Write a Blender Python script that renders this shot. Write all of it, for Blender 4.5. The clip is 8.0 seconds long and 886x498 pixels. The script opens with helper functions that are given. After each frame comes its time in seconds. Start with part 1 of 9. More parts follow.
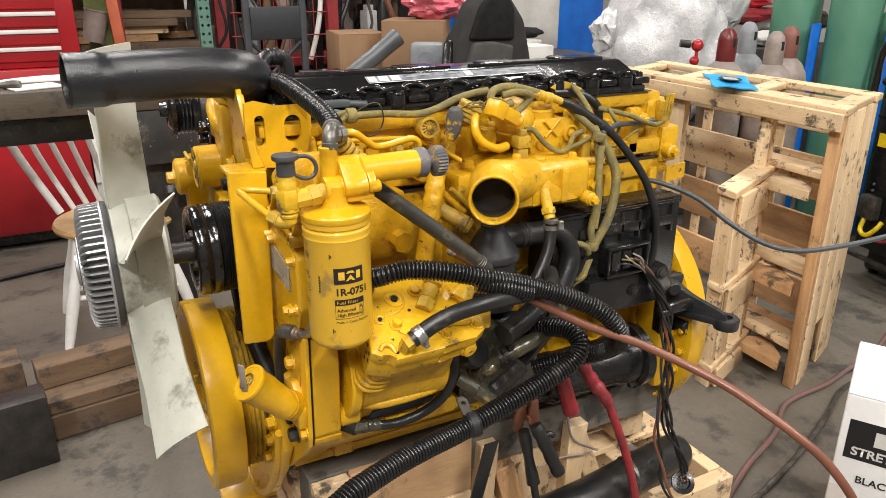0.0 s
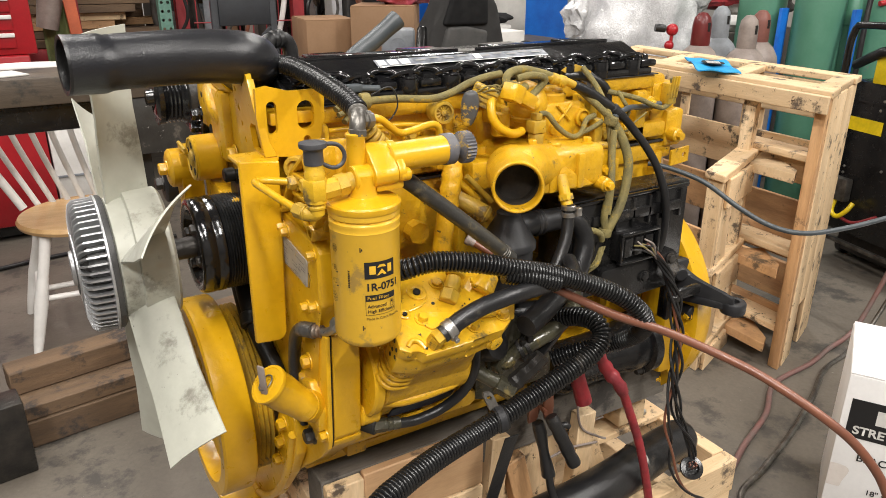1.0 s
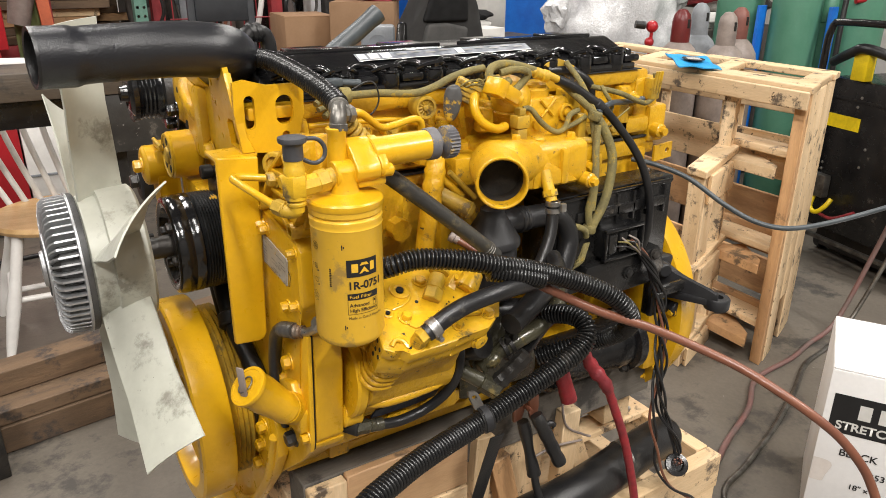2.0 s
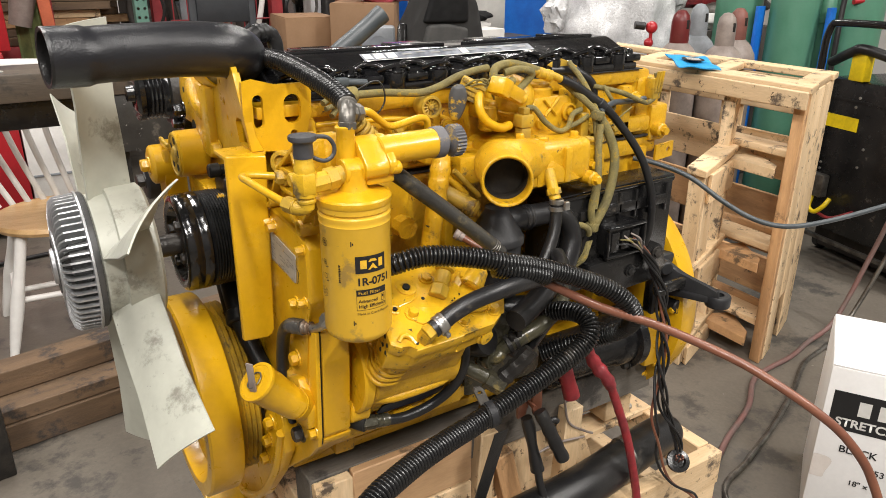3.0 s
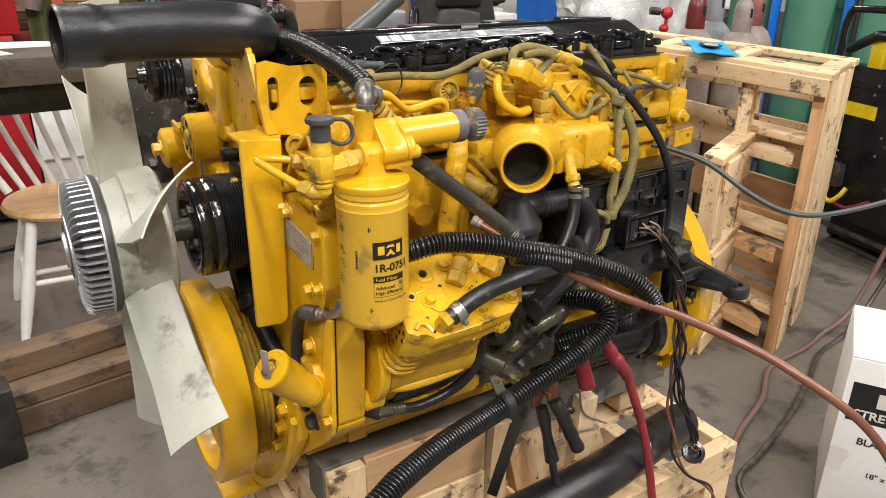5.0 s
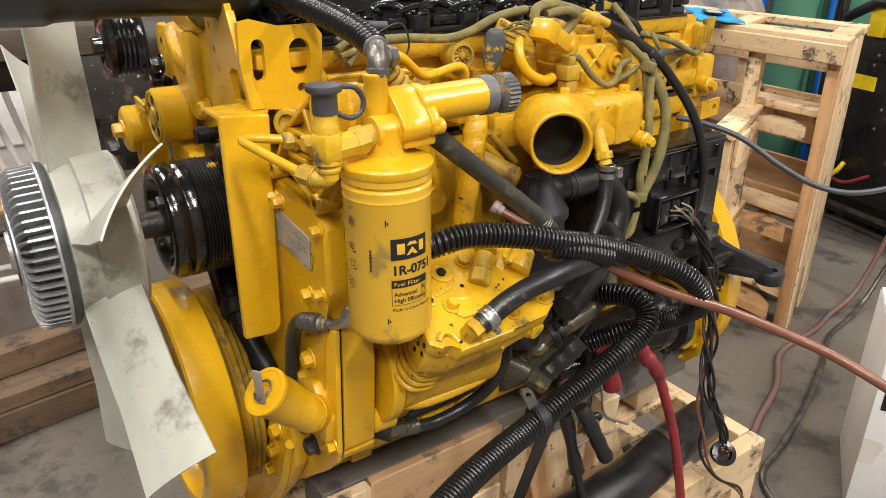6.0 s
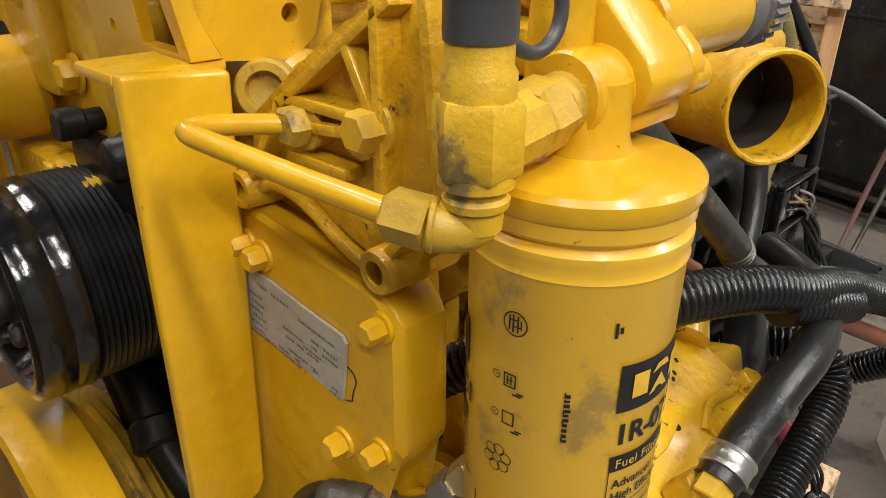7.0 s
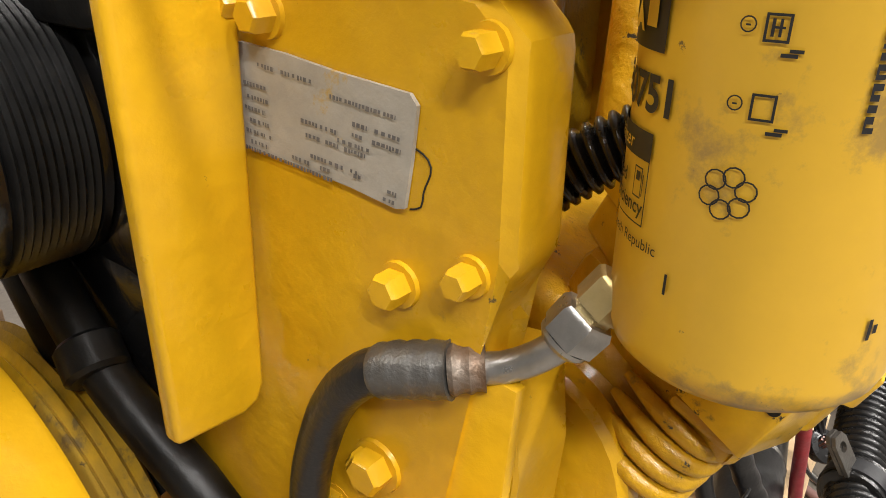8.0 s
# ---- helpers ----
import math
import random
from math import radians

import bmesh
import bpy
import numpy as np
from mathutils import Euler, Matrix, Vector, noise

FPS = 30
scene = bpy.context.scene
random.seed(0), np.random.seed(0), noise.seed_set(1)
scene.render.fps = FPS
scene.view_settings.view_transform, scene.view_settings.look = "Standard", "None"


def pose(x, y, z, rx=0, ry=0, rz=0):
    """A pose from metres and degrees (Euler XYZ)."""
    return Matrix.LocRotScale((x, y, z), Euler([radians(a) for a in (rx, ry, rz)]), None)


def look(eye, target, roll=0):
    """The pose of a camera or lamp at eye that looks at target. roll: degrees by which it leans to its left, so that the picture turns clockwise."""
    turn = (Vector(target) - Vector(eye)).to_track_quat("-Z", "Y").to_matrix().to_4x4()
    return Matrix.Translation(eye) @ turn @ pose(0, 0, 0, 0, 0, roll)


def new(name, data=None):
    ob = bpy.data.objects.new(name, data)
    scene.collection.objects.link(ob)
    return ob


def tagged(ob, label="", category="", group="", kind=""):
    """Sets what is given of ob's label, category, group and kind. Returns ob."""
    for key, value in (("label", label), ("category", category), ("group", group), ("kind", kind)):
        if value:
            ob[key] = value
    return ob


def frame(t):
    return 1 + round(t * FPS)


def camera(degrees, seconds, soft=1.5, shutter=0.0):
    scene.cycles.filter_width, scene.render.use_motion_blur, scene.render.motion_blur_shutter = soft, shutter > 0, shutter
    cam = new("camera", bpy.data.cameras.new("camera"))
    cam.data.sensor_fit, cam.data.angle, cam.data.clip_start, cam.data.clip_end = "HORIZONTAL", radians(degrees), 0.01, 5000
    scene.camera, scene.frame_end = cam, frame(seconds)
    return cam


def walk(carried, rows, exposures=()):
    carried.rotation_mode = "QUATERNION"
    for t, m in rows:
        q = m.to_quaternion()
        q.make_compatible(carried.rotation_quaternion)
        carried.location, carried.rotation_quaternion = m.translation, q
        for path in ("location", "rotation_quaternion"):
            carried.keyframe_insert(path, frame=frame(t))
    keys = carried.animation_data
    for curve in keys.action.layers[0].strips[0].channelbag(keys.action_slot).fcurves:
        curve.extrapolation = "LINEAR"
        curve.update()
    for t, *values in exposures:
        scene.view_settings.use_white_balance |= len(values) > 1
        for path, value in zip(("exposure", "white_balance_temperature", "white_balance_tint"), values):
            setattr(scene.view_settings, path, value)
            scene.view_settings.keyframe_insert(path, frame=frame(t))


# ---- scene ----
cam = camera(62.8, 8.0, soft=0.9)
PATH = [
    (0, (-0.271, -1.356, 1.354), (0.588, 0.307, 0.65), -0.0),
    (0.5, (-0.325, -1.306, 1.355), (0.578, 0.327, 0.637), -0.2),
    (1, (-0.342, -1.265, 1.34), (0.616, 0.331, 0.606), 0.1),
    (1.5, (-0.329, -1.244, 1.331), (0.662, 0.327, 0.591), 0.3),
    (3, (-0.354, -1.253, 1.33), (0.653, 0.312, 0.595), 0.3),
    (3.5, (-0.352, -1.25, 1.329), (0.648, 0.317, 0.591), 0.3),
    (4, (-0.352, -1.246, 1.326), (0.639, 0.324, 0.583), 0.3),
    (4.5, (-0.357, -1.237, 1.323), (0.626, 0.334, 0.569), 0.4),
    (5.8, (-0.349, -1.136, 1.296), (0.659, 0.393, 0.492), 0.2),
    (6, (-0.324, -1.055, 1.27), (0.713, 0.449, 0.456), 0.2),
    (6.5, (-0.233, -0.773, 1.21), (0.902, 0.651, 0.384), 0.3),
    (7, (-0.204, -0.58, 1.144), (1.072, 0.693, 0.278), 0.4),
    (7.5, (-0.221, -0.488, 1.069), (1.161, 0.664, 0.196), 1.1),
    (8, (-0.202, -0.47, 0.984), (1.24, 0.642, 0.158), 0.7),
]
walk(cam, [(t, look(eye, target, roll)) for t, eye, target, roll in PATH], [(0, -0.04), (5.8, -0.05), (6.4, -0.27), (7.0, -0.30), (7.5, -0.10), (8.0, 0.36)])

# ---- world and lights ----
world = bpy.data.worlds.new("world")
scene.world = world
world.use_nodes = True
world.node_tree.nodes["Background"].inputs[0].default_value = (0.9, 0.95, 1.0, 1)
world.node_tree.nodes["Background"].inputs[1].default_value = 0.25


def strip_lamp(x, y, z, lx, ly, power):
    d = bpy.data.lights.new("ceiling_lamp_light", "AREA")
    d.shape, d.size, d.size_y, d.energy, d.color = "RECTANGLE", lx, ly, power, (1.0, 0.96, 0.915)
    o = new("ceiling_lamp_light", d)
    o.location = (x, y, z)
    return o


LAMPS = [(x, y) for x in (-2.2, -0.3, 3.2) for y in (-3.4, -1.5, 1.6, 4.4)]
for lx, ly in LAMPS:
    strip_lamp(lx, ly, 4.12, 0.28, 1.25, {-3.4: 150, -1.5: 48, 1.6: 58, 4.4: 42}[ly] * (1.3 if lx > 3 else 1.0))


# ---- materials ----
def mat(name, col, rough=0.5, metal=0.0, col2=None, mix=0.5, scale=6.0, spread=0.12, grain=0.06, gscale=90.0,
        bump=0.15, bscale=140.0, coat=0.0, stain=None, stain_at=0.62, sscale=9.0, stretch=(1, 1, 1), rvar=0.12, spec=0.5, piece=0.0, speck=None, speck_at=0.68, speck_scale=70.0, wavy=0.0):
    """A surface with broad patches from col to col2, fine grain, stains, and relief."""
    m = bpy.data.materials.new(name)
    m.use_nodes = True
    nt = m.node_tree
    N, K = nt.nodes, nt.links
    b = N["Principled BSDF"]
    col2 = col2 or tuple(c * 0.72 for c in col)
    tc = N.new("ShaderNodeTexCoord")
    mp = N.new("ShaderNodeMapping")
    mp.inputs["Scale"].default_value = stretch
    K.new(tc.outputs["Object"], mp.inputs[0])
    vec = mp.outputs[0]
    flat = tc.outputs["Object"]
    if piece:
        oi = N.new("ShaderNodeObjectInfo")
        ad = N.new("ShaderNodeVectorMath")
        ad.operation = "MULTIPLY_ADD"
        K.new(oi.outputs["Random"], ad.inputs[0])
        ad.inputs[1].default_value = (17.0, 31.0, 11.0)
        K.new(vec, ad.inputs[2])
        vec = ad.outputs[0]
        af = N.new("ShaderNodeVectorMath")
        af.operation = "MULTIPLY_ADD"
        K.new(oi.outputs["Random"], af.inputs[0])
        af.inputs[1].default_value = (7.0, 13.0, 29.0)
        K.new(flat, af.inputs[2])
        flat = af.outputs[0]

    def noise_node(s, detail=5.0, rough_=0.6, at_=None):
        n = N.new("ShaderNodeTexNoise")
        n.inputs["Scale"].default_value, n.inputs["Detail"].default_value, n.inputs["Roughness"].default_value = s, detail, rough_
        K.new(at_ or vec, n.inputs["Vector"])
        return n.outputs["Fac"]

    def ramp(src, lo, hi, a=(0, 0, 0, 1), c=(1, 1, 1, 1)):
        r = N.new("ShaderNodeValToRGB")
        r.color_ramp.elements[0].position, r.color_ramp.elements[1].position = max(lo, 0.0), min(hi, 1.0)
        r.color_ramp.elements[0].color, r.color_ramp.elements[1].color = a, c
        K.new(src, r.inputs[0])
        return r.outputs[0]

    def blend(fac, a, c):
        x = N.new("ShaderNodeMix")
        x.data_type = "RGBA"
        for sock, v in ((x.inputs[0], fac), (x.inputs[6], a), (x.inputs[7], c)):
            if isinstance(v, (tuple, float)):
                sock.default_value = (*v, 1) if isinstance(v, tuple) else v
            else:
                K.new(v, sock)
        return x.outputs[2]

    base = blend(ramp(noise_node(scale), mix - spread, mix + spread), col, col2)
    if grain:
        g = N.new("ShaderNodeHueSaturation")
        mr = N.new("ShaderNodeMapRange")
        mr.inputs["To Min"].default_value, mr.inputs["To Max"].default_value = 1 - grain * 2.5, 1 + grain * 2.5
        K.new(noise_node(gscale, 3.0), mr.inputs["Value"])
        K.new(mr.outputs[0], g.inputs["Value"])
        K.new(base, g.inputs["Color"])
        base = g.outputs[0]
    if piece:
        h = N.new("ShaderNodeHueSaturation")
        mr = N.new("ShaderNodeMapRange")
        mr.inputs["To Min"].default_value, mr.inputs["To Max"].default_value = 1 - piece, 1 + piece
        K.new(oi.outputs["Random"], mr.inputs["Value"])
        K.new(mr.outputs[0], h.inputs["Value"])
        K.new(base, h.inputs["Color"])
        base = h.outputs[0]
    if stain:
        base = blend(ramp(noise_node(sscale, 8.0, 0.7, flat), stain_at - 0.035, stain_at + 0.04), base, stain)
    if speck:
        base = blend(ramp(noise_node(speck_scale, 6.0, 0.75, flat), speck_at - 0.03, speck_at), base, speck)
    K.new(base, b.inputs["Base Color"])
    b.inputs["Metallic"].default_value = metal
    mr = N.new("ShaderNodeMapRange")
    mr.inputs["To Min"].default_value, mr.inputs["To Max"].default_value = max(0.02, rough - rvar), min(1, rough + rvar)
    K.new(noise_node(scale * 4, 6.0), mr.inputs["Value"])
    K.new(mr.outputs[0], b.inputs["Roughness"])
    b.inputs["Coat Weight"].default_value, b.inputs["Coat Roughness"].default_value = coat, 0.12
    b.inputs["Specular IOR Level"].default_value = spec
    if bump:
        bp = N.new("ShaderNodeBump")
        bp.inputs["Strength"].default_value, bp.inputs["Distance"].default_value = bump, 0.004
        K.new(noise_node(bscale, 4.0), bp.inputs["Height"])
        if wavy:
            bw = N.new("ShaderNodeBump")
            bw.inputs["Strength"].default_value, bw.inputs["Distance"].default_value = wavy, 0.012
            K.new(noise_node(bscale * 0.17, 2.0), bw.inputs["Height"])
            K.new(bw.outputs[0], bp.inputs["Normal"])
        K.new(bp.outputs[0], b.inputs["Normal"])
    return m


YELLOW = mat("engine_yellow_paint", (0.68, 0.385, 0.009), 0.30, col2=(0.60, 0.325, 0.008), scale=7, spread=0.25, grain=0.03, bump=0.10, bscale=170, wavy=0.12, coat=0.2, rvar=0.10,
             stain=(0.33, 0.20, 0.03), stain_at=0.700, sscale=24, speck=(0.06, 0.045, 0.03), speck_at=0.705, speck_scale=60)
YELLOW_CAST = mat("yellow_painted_casting", (0.65, 0.365, 0.009), 0.36, col2=(0.52, 0.28, 0.009), scale=12, spread=0.2, grain=0.05, bump=0.34, bscale=190, wavy=0.35, coat=0.2,
                  stain=(0.20, 0.13, 0.03), stain_at=0.640, sscale=26, speck=(0.045, 0.036, 0.025), speck_at=0.665, speck_scale=64)
YELLOW_PUMP = mat("oil_flecked_yellow_paint", (0.74, 0.43, 0.012), 0.33, col2=(0.56, 0.315, 0.012), scale=14, grain=0.05, bump=0.15, bscale=160, wavy=0.2, coat=0.25,
                  stain=(0.17, 0.11, 0.03), stain_at=0.615, sscale=24, speck=(0.03, 0.026, 0.02), speck_at=0.648, speck_scale=62)
OILY = mat("oil_soaked_metal", (0.085, 0.078, 0.045), 0.30, 0.2, col2=(0.03, 0.028, 0.022), scale=22, spread=0.2, grain=0.08, bump=0.35, bscale=110, coat=0.35,
           stain=(0.20, 0.15, 0.05), stain_at=0.62, sscale=30)
YELLOW_OLD = mat("grimy_yellow_paint", (0.62, 0.37, 0.012), 0.5, col2=(0.36, 0.23, 0.03), scale=14, grain=0.06, bump=0.25, bscale=120,
                 stain=(0.17, 0.115, 0.04), stain_at=0.60, sscale=26, speck=(0.07, 0.05, 0.03), speck_at=0.675, speck_scale=50)
YELLOW_CAN = mat("filter_can_yellow", (0.72, 0.425, 0.030), 0.36, col2=(0.70, 0.41, 0.026), scale=9, grain=0.02, bump=0.03, bscale=60,
                 stain=(0.40, 0.25, 0.055), stain_at=0.60, sscale=13, coat=0.2, speck=(0.16, 0.11, 0.05), speck_at=0.70, speck_scale=60)
OLIVE = mat("olive_woven_loom", (0.27, 0.215, 0.065), 0.7, col2=(0.14, 0.12, 0.05), scale=34, spread=0.2, grain=0.14, gscale=500, bump=0.7, bscale=600, stain=(0.42, 0.27, 0.02), stain_at=0.62, sscale=40)
BLACK_GLOSS = mat("gloss_black_paint", (0.005, 0.005, 0.006), 0.14, col2=(0.009, 0.009, 0.009), scale=12, bump=0.12, bscale=120, wavy=0.22, coat=0.5, rvar=0.06, spec=0.4, stain=(0.03, 0.027, 0.022), stain_at=0.70, sscale=20)
BLACK_MATTE = mat("dusty_matte_black_plastic", (0.014, 0.014, 0.016), 0.48, col2=(0.024, 0.024, 0.025), scale=14, bump=0.12, bscale=200, spec=0.35, stain=(0.05, 0.045, 0.04), stain_at=0.66)
RIB_PLASTIC = mat("ribbed_conduit_plastic", (0.007, 0.007, 0.0075), 0.27, col2=(0.010, 0.010, 0.010), scale=9, bump=0.05, bscale=200, rvar=0.06, stain=(0.06, 0.052, 0.045), stain_at=0.67, sscale=14)
BLACK_PLASTIC = mat("black_plastic", (0.006, 0.006, 0.0065), 0.25, col2=(0.015, 0.0145, 0.014), scale=9, bump=0.08, bscale=200, stain=(0.07, 0.06, 0.05), stain_at=0.66)
BLACK_RUBBER = mat("black_rubber", (0.009, 0.009, 0.010), 0.33, col2=(0.018, 0.0175, 0.017), scale=8, bump=0.16, bscale=220, stain=(0.09, 0.08, 0.065), stain_at=0.66)
DUCT_RUBBER = mat("silicone_duct_rubber", (0.009, 0.0095, 0.0125), 0.30, col2=(0.013, 0.0133, 0.0152), scale=5, bump=0.16, bscale=330, wavy=0.03, rvar=0.07, spec=0.65, stain=(0.08, 0.08, 0.08), stain_at=0.7)
DARK_IRON = mat("dark_oily_iron", (0.026, 0.025, 0.024), 0.42, 0.4, col2=(0.052, 0.046, 0.040), scale=16, bump=0.4, bscale=90)
STEEL = mat("worn_steel", (0.52, 0.51, 0.49), 0.32, 0.9, col2=(0.33, 0.32, 0.30), scale=25, bump=0.1)
# darker copy of the aluminium, for the shade between clutch fins
ALU_SHADED = mat("dull_aluminium", (0.10, 0.10, 0.10), 0.5, 0.6, scale=22, bump=0.2, bscale=200)
ALU = mat("cast_aluminium", (0.60, 0.61, 0.62), 0.40, 0.8, col2=(0.44, 0.44, 0.45), scale=22, bump=0.2, bscale=200)
GREY_FIT = mat("grey_fitting", (0.20, 0.19, 0.17), 0.38, 0.7, col2=(0.09, 0.08, 0.07), scale=20, bump=0.2)
GREY_PLASTIC = mat("grey_plastic", (0.085, 0.085, 0.095), 0.5, col2=(0.13, 0.125, 0.13), scale=14, bump=0.12, stain=(0.48, 0.29, 0.02), stain_at=0.60, sscale=22)
CAP_RUBBER = mat("grey_cap_rubber", (0.036, 0.037, 0.043), 0.45, col2=(0.058, 0.058, 0.062), scale=18, bump=0.12, stain=(0.10, 0.09, 0.07), stain_at=0.65, sscale=24)
CRIMP = mat("grimy_crimp_steel", (0.20, 0.195, 0.185), 0.42, 0.75, col2=(0.07, 0.066, 0.06), scale=30, spread=0.22, bump=0.4, bscale=110, stain=(0.11, 0.06, 0.03), stain_at=0.62, sscale=40)
RUST_STEEL = mat("rust_brown_steel", (0.17, 0.095, 0.05), 0.5, 0.6, col2=(0.22, 0.19, 0.16), scale=45, spread=0.2, bump=0.4, bscale=150)
PALE_BRASS = mat("pale_brass", (0.62, 0.50, 0.26), 0.34, 0.7, col2=(0.50, 0.38, 0.16), scale=30, bump=0.1)
BELT_BLACK = mat("dull_black_paint", (0.005, 0.005, 0.0052), 0.40, col2=(0.011, 0.011, 0.011), scale=20, bump=0.1, spec=0.3)
PLATE_METAL = mat("worn_plate_metal", (0.42, 0.395, 0.345), 0.50, 0.0, col2=(0.34, 0.315, 0.27), scale=26, spread=0.2, bump=0.15, bscale=90, stain=(0.46, 0.29, 0.04), stain_at=0.63, sscale=30)
FAN = mat("cloudy_white_plastic", (0.52, 0.525, 0.45), 0.42, col2=(0.42, 0.42, 0.36), scale=5, grain=0.02, bump=0.05, stain=(0.24, 0.23, 0.19), stain_at=0.63, sscale=7, speck=(0.12, 0.11, 0.10), speck_at=0.70, speck_scale=34)
WOOD = mat("pale_pine", (0.74, 0.56, 0.35), 0.68, col2=(0.60, 0.41, 0.22), scale=5, spread=0.2, grain=0.07, gscale=60, bump=0.3, bscale=60, stretch=(1.6, 1.6, 1.6),
           stain=(0.11, 0.08, 0.055), stain_at=0.60, sscale=11, piece=0.16, speck=(0.09, 0.055, 0.03), speck_at=0.645, speck_scale=30)
WOOD_WARM = mat("orange_pine", (0.58, 0.34, 0.16), 0.66, col2=(0.44, 0.25, 0.12), scale=8, grain=0.07, bump=0.3, bscale=60, piece=0.1, stain=(0.13, 0.085, 0.05), stain_at=0.61, sscale=10)
WOOD_DARK = mat("weathered_dark_timber", (0.095, 0.062, 0.038), 0.75, col2=(0.19, 0.12, 0.068), scale=6, spread=0.2, grain=0.1, bump=0.4, bscale=50, stain=(0.05, 0.04, 0.035), stain_at=0.6, sscale=6, piece=0.12)
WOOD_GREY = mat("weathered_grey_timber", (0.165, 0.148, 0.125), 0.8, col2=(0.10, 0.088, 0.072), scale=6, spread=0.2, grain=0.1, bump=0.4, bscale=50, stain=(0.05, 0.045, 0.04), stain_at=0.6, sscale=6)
PLY = mat("tan_plywood", (0.58, 0.37, 0.20), 0.62, col2=(0.48, 0.29, 0.15), scale=5, spread=0.2, grain=0.06, bump=0.2, bscale=60, stain=(0.16, 0.11, 0.07), stain_at=0.62, sscale=7, piece=0.1)
WOOD_BENCH = mat("oily_bench_timber", (0.060, 0.046, 0.034), 0.6, col2=(0.105, 0.078, 0.053), scale=5, spread=0.2, grain=0.1, bump=0.3, bscale=50, stain=(0.03, 0.026, 0.022), stain_at=0.58, sscale=6)
FLAKED = mat("grey_rubber_with_yellow_flakes", (0.045, 0.045, 0.048), 0.5, col2=(0.06, 0.06, 0.06), scale=20, stain=(0.50, 0.30, 0.02), stain_at=0.58, sscale=36)
WOOD_SEAT = mat("varnished_seat_wood", (0.56, 0.36, 0.17), 0.38, col2=(0.46, 0.28, 0.12), scale=7, stretch=(1, 6, 1), coat=0.2)
WHITE_PAINT = mat("white_paint", (0.78, 0.76, 0.73), 0.5, scale=8, col2=(0.68, 0.66, 0.63), grain=0.02)
RED_PAINT = mat("red_enamel", (0.42, 0.012, 0.02), 0.36, col2=(0.34, 0.01, 0.016), scale=6, coat=0.2)
RED_CABLE = mat("red_cable", (0.29, 0.024, 0.03), 0.4, col2=(0.18, 0.02, 0.026), scale=20, bump=0.3, bscale=90, wavy=0.6)
BROWN_HOSE = mat("copper_brown_hose", (0.205, 0.078, 0.043), 0.38, col2=(0.155, 0.056, 0.032), scale=12, bump=0.06, coat=0.15, stain=(0.30, 0.13, 0.08), stain_at=0.66, sscale=16)
DUSTY_HOSE = mat("dusty_grey_black_hose", (0.026, 0.026, 0.025), 0.42, col2=(0.050, 0.045, 0.034), scale=12, spread=0.2, bump=0.2, bscale=200, stain=(0.11, 0.09, 0.05), stain_at=0.6, sscale=20)
DUSTY_RED = mat("dusty_red_cable", (0.17, 0.08, 0.07), 0.6, col2=(0.13, 0.09, 0.08), scale=9)
GREY_CABLE = mat("grey_blue_cable", (0.045, 0.054, 0.060), 0.42, col2=(0.06, 0.07, 0.076), scale=20, bump=0.05)
BLUE = mat("blue_plastic", (0.01, 0.16, 0.62), 0.35, col2=(0.008, 0.11, 0.5), scale=6)
BLUE_LIGHT = mat("sky_blue_pouch", (0.03, 0.36, 0.72), 0.35, col2=(0.02, 0.29, 0.62), scale=30, bump=0.3, bscale=40)
CARD = mat("brown_cardboard", (0.29, 0.17, 0.09), 0.8, col2=(0.25, 0.145, 0.075), scale=3, grain=0.03, bump=0.05, stretch=(1, 1, 1))
WHITE_CARD = mat("white_cardboard", (0.80, 0.79, 0.78), 0.62, col2=(0.74, 0.73, 0.72), scale=4, grain=0.02, bump=0.05, stain=(0.55, 0.50, 0.45), stain_at=0.66, sscale=5)
INK = mat("black_ink", (0.012, 0.012, 0.013), 0.5, grain=0, bump=0)
INK_FADED = mat("faded_print", (0.085, 0.085, 0.095), 0.6, col2=(0.17, 0.16, 0.15), scale=60, spread=0.25, grain=0, bump=0)
INK_GREY = mat("grey_ink", (0.30, 0.29, 0.28), 0.6, grain=0, bump=0)
LABEL_WHITE = mat("label_white", (0.68, 0.67, 0.64), 0.4, col2=(0.6, 0.59, 0.56), scale=20, grain=0.02, bump=0)
LABEL_GREY = mat("label_grey_blue", (0.07, 0.08, 0.10), 0.5, col2=(0.20, 0.215, 0.24), scale=60, bump=0)
SAFETY_YELLOW = mat("safety_yellow", (0.85, 0.62, 0.01), 0.4, scale=10)
GREEN_TANK = mat("green_cylinder_paint", (0.075, 0.22, 0.14), 0.42, col2=(0.095, 0.25, 0.165), scale=4, grain=0.03, stain=(0.16, 0.20, 0.16), stain_at=0.68)
GREEN_STEEL = mat("green_upright_paint", (0.10, 0.22, 0.17), 0.5, col2=(0.13, 0.25, 0.2), scale=8)
MAROON = mat("maroon_paint", (0.16, 0.02, 0.02), 0.35, scale=8)
TAN = mat("dusty_tan_paint", (0.30, 0.25, 0.22), 0.5, col2=(0.22, 0.18, 0.16), scale=12)
GREY_PAINT = mat("grey_paint", (0.28, 0.30, 0.32), 0.45, scale=8)
FABRIC = mat("dark_grey_fabric", (0.012, 0.012, 0.0125), 0.9, col2=(0.018, 0.018, 0.0185), scale=20, grain=0.1, gscale=400, bump=0.4, bscale=500, spec=0.2)
FABRIC_MID = mat("charcoal_fabric", (0.035, 0.034, 0.033), 0.9, col2=(0.045, 0.044, 0.043), scale=12, grain=0.1, gscale=400, bump=0.4, bscale=500, spec=0.2)
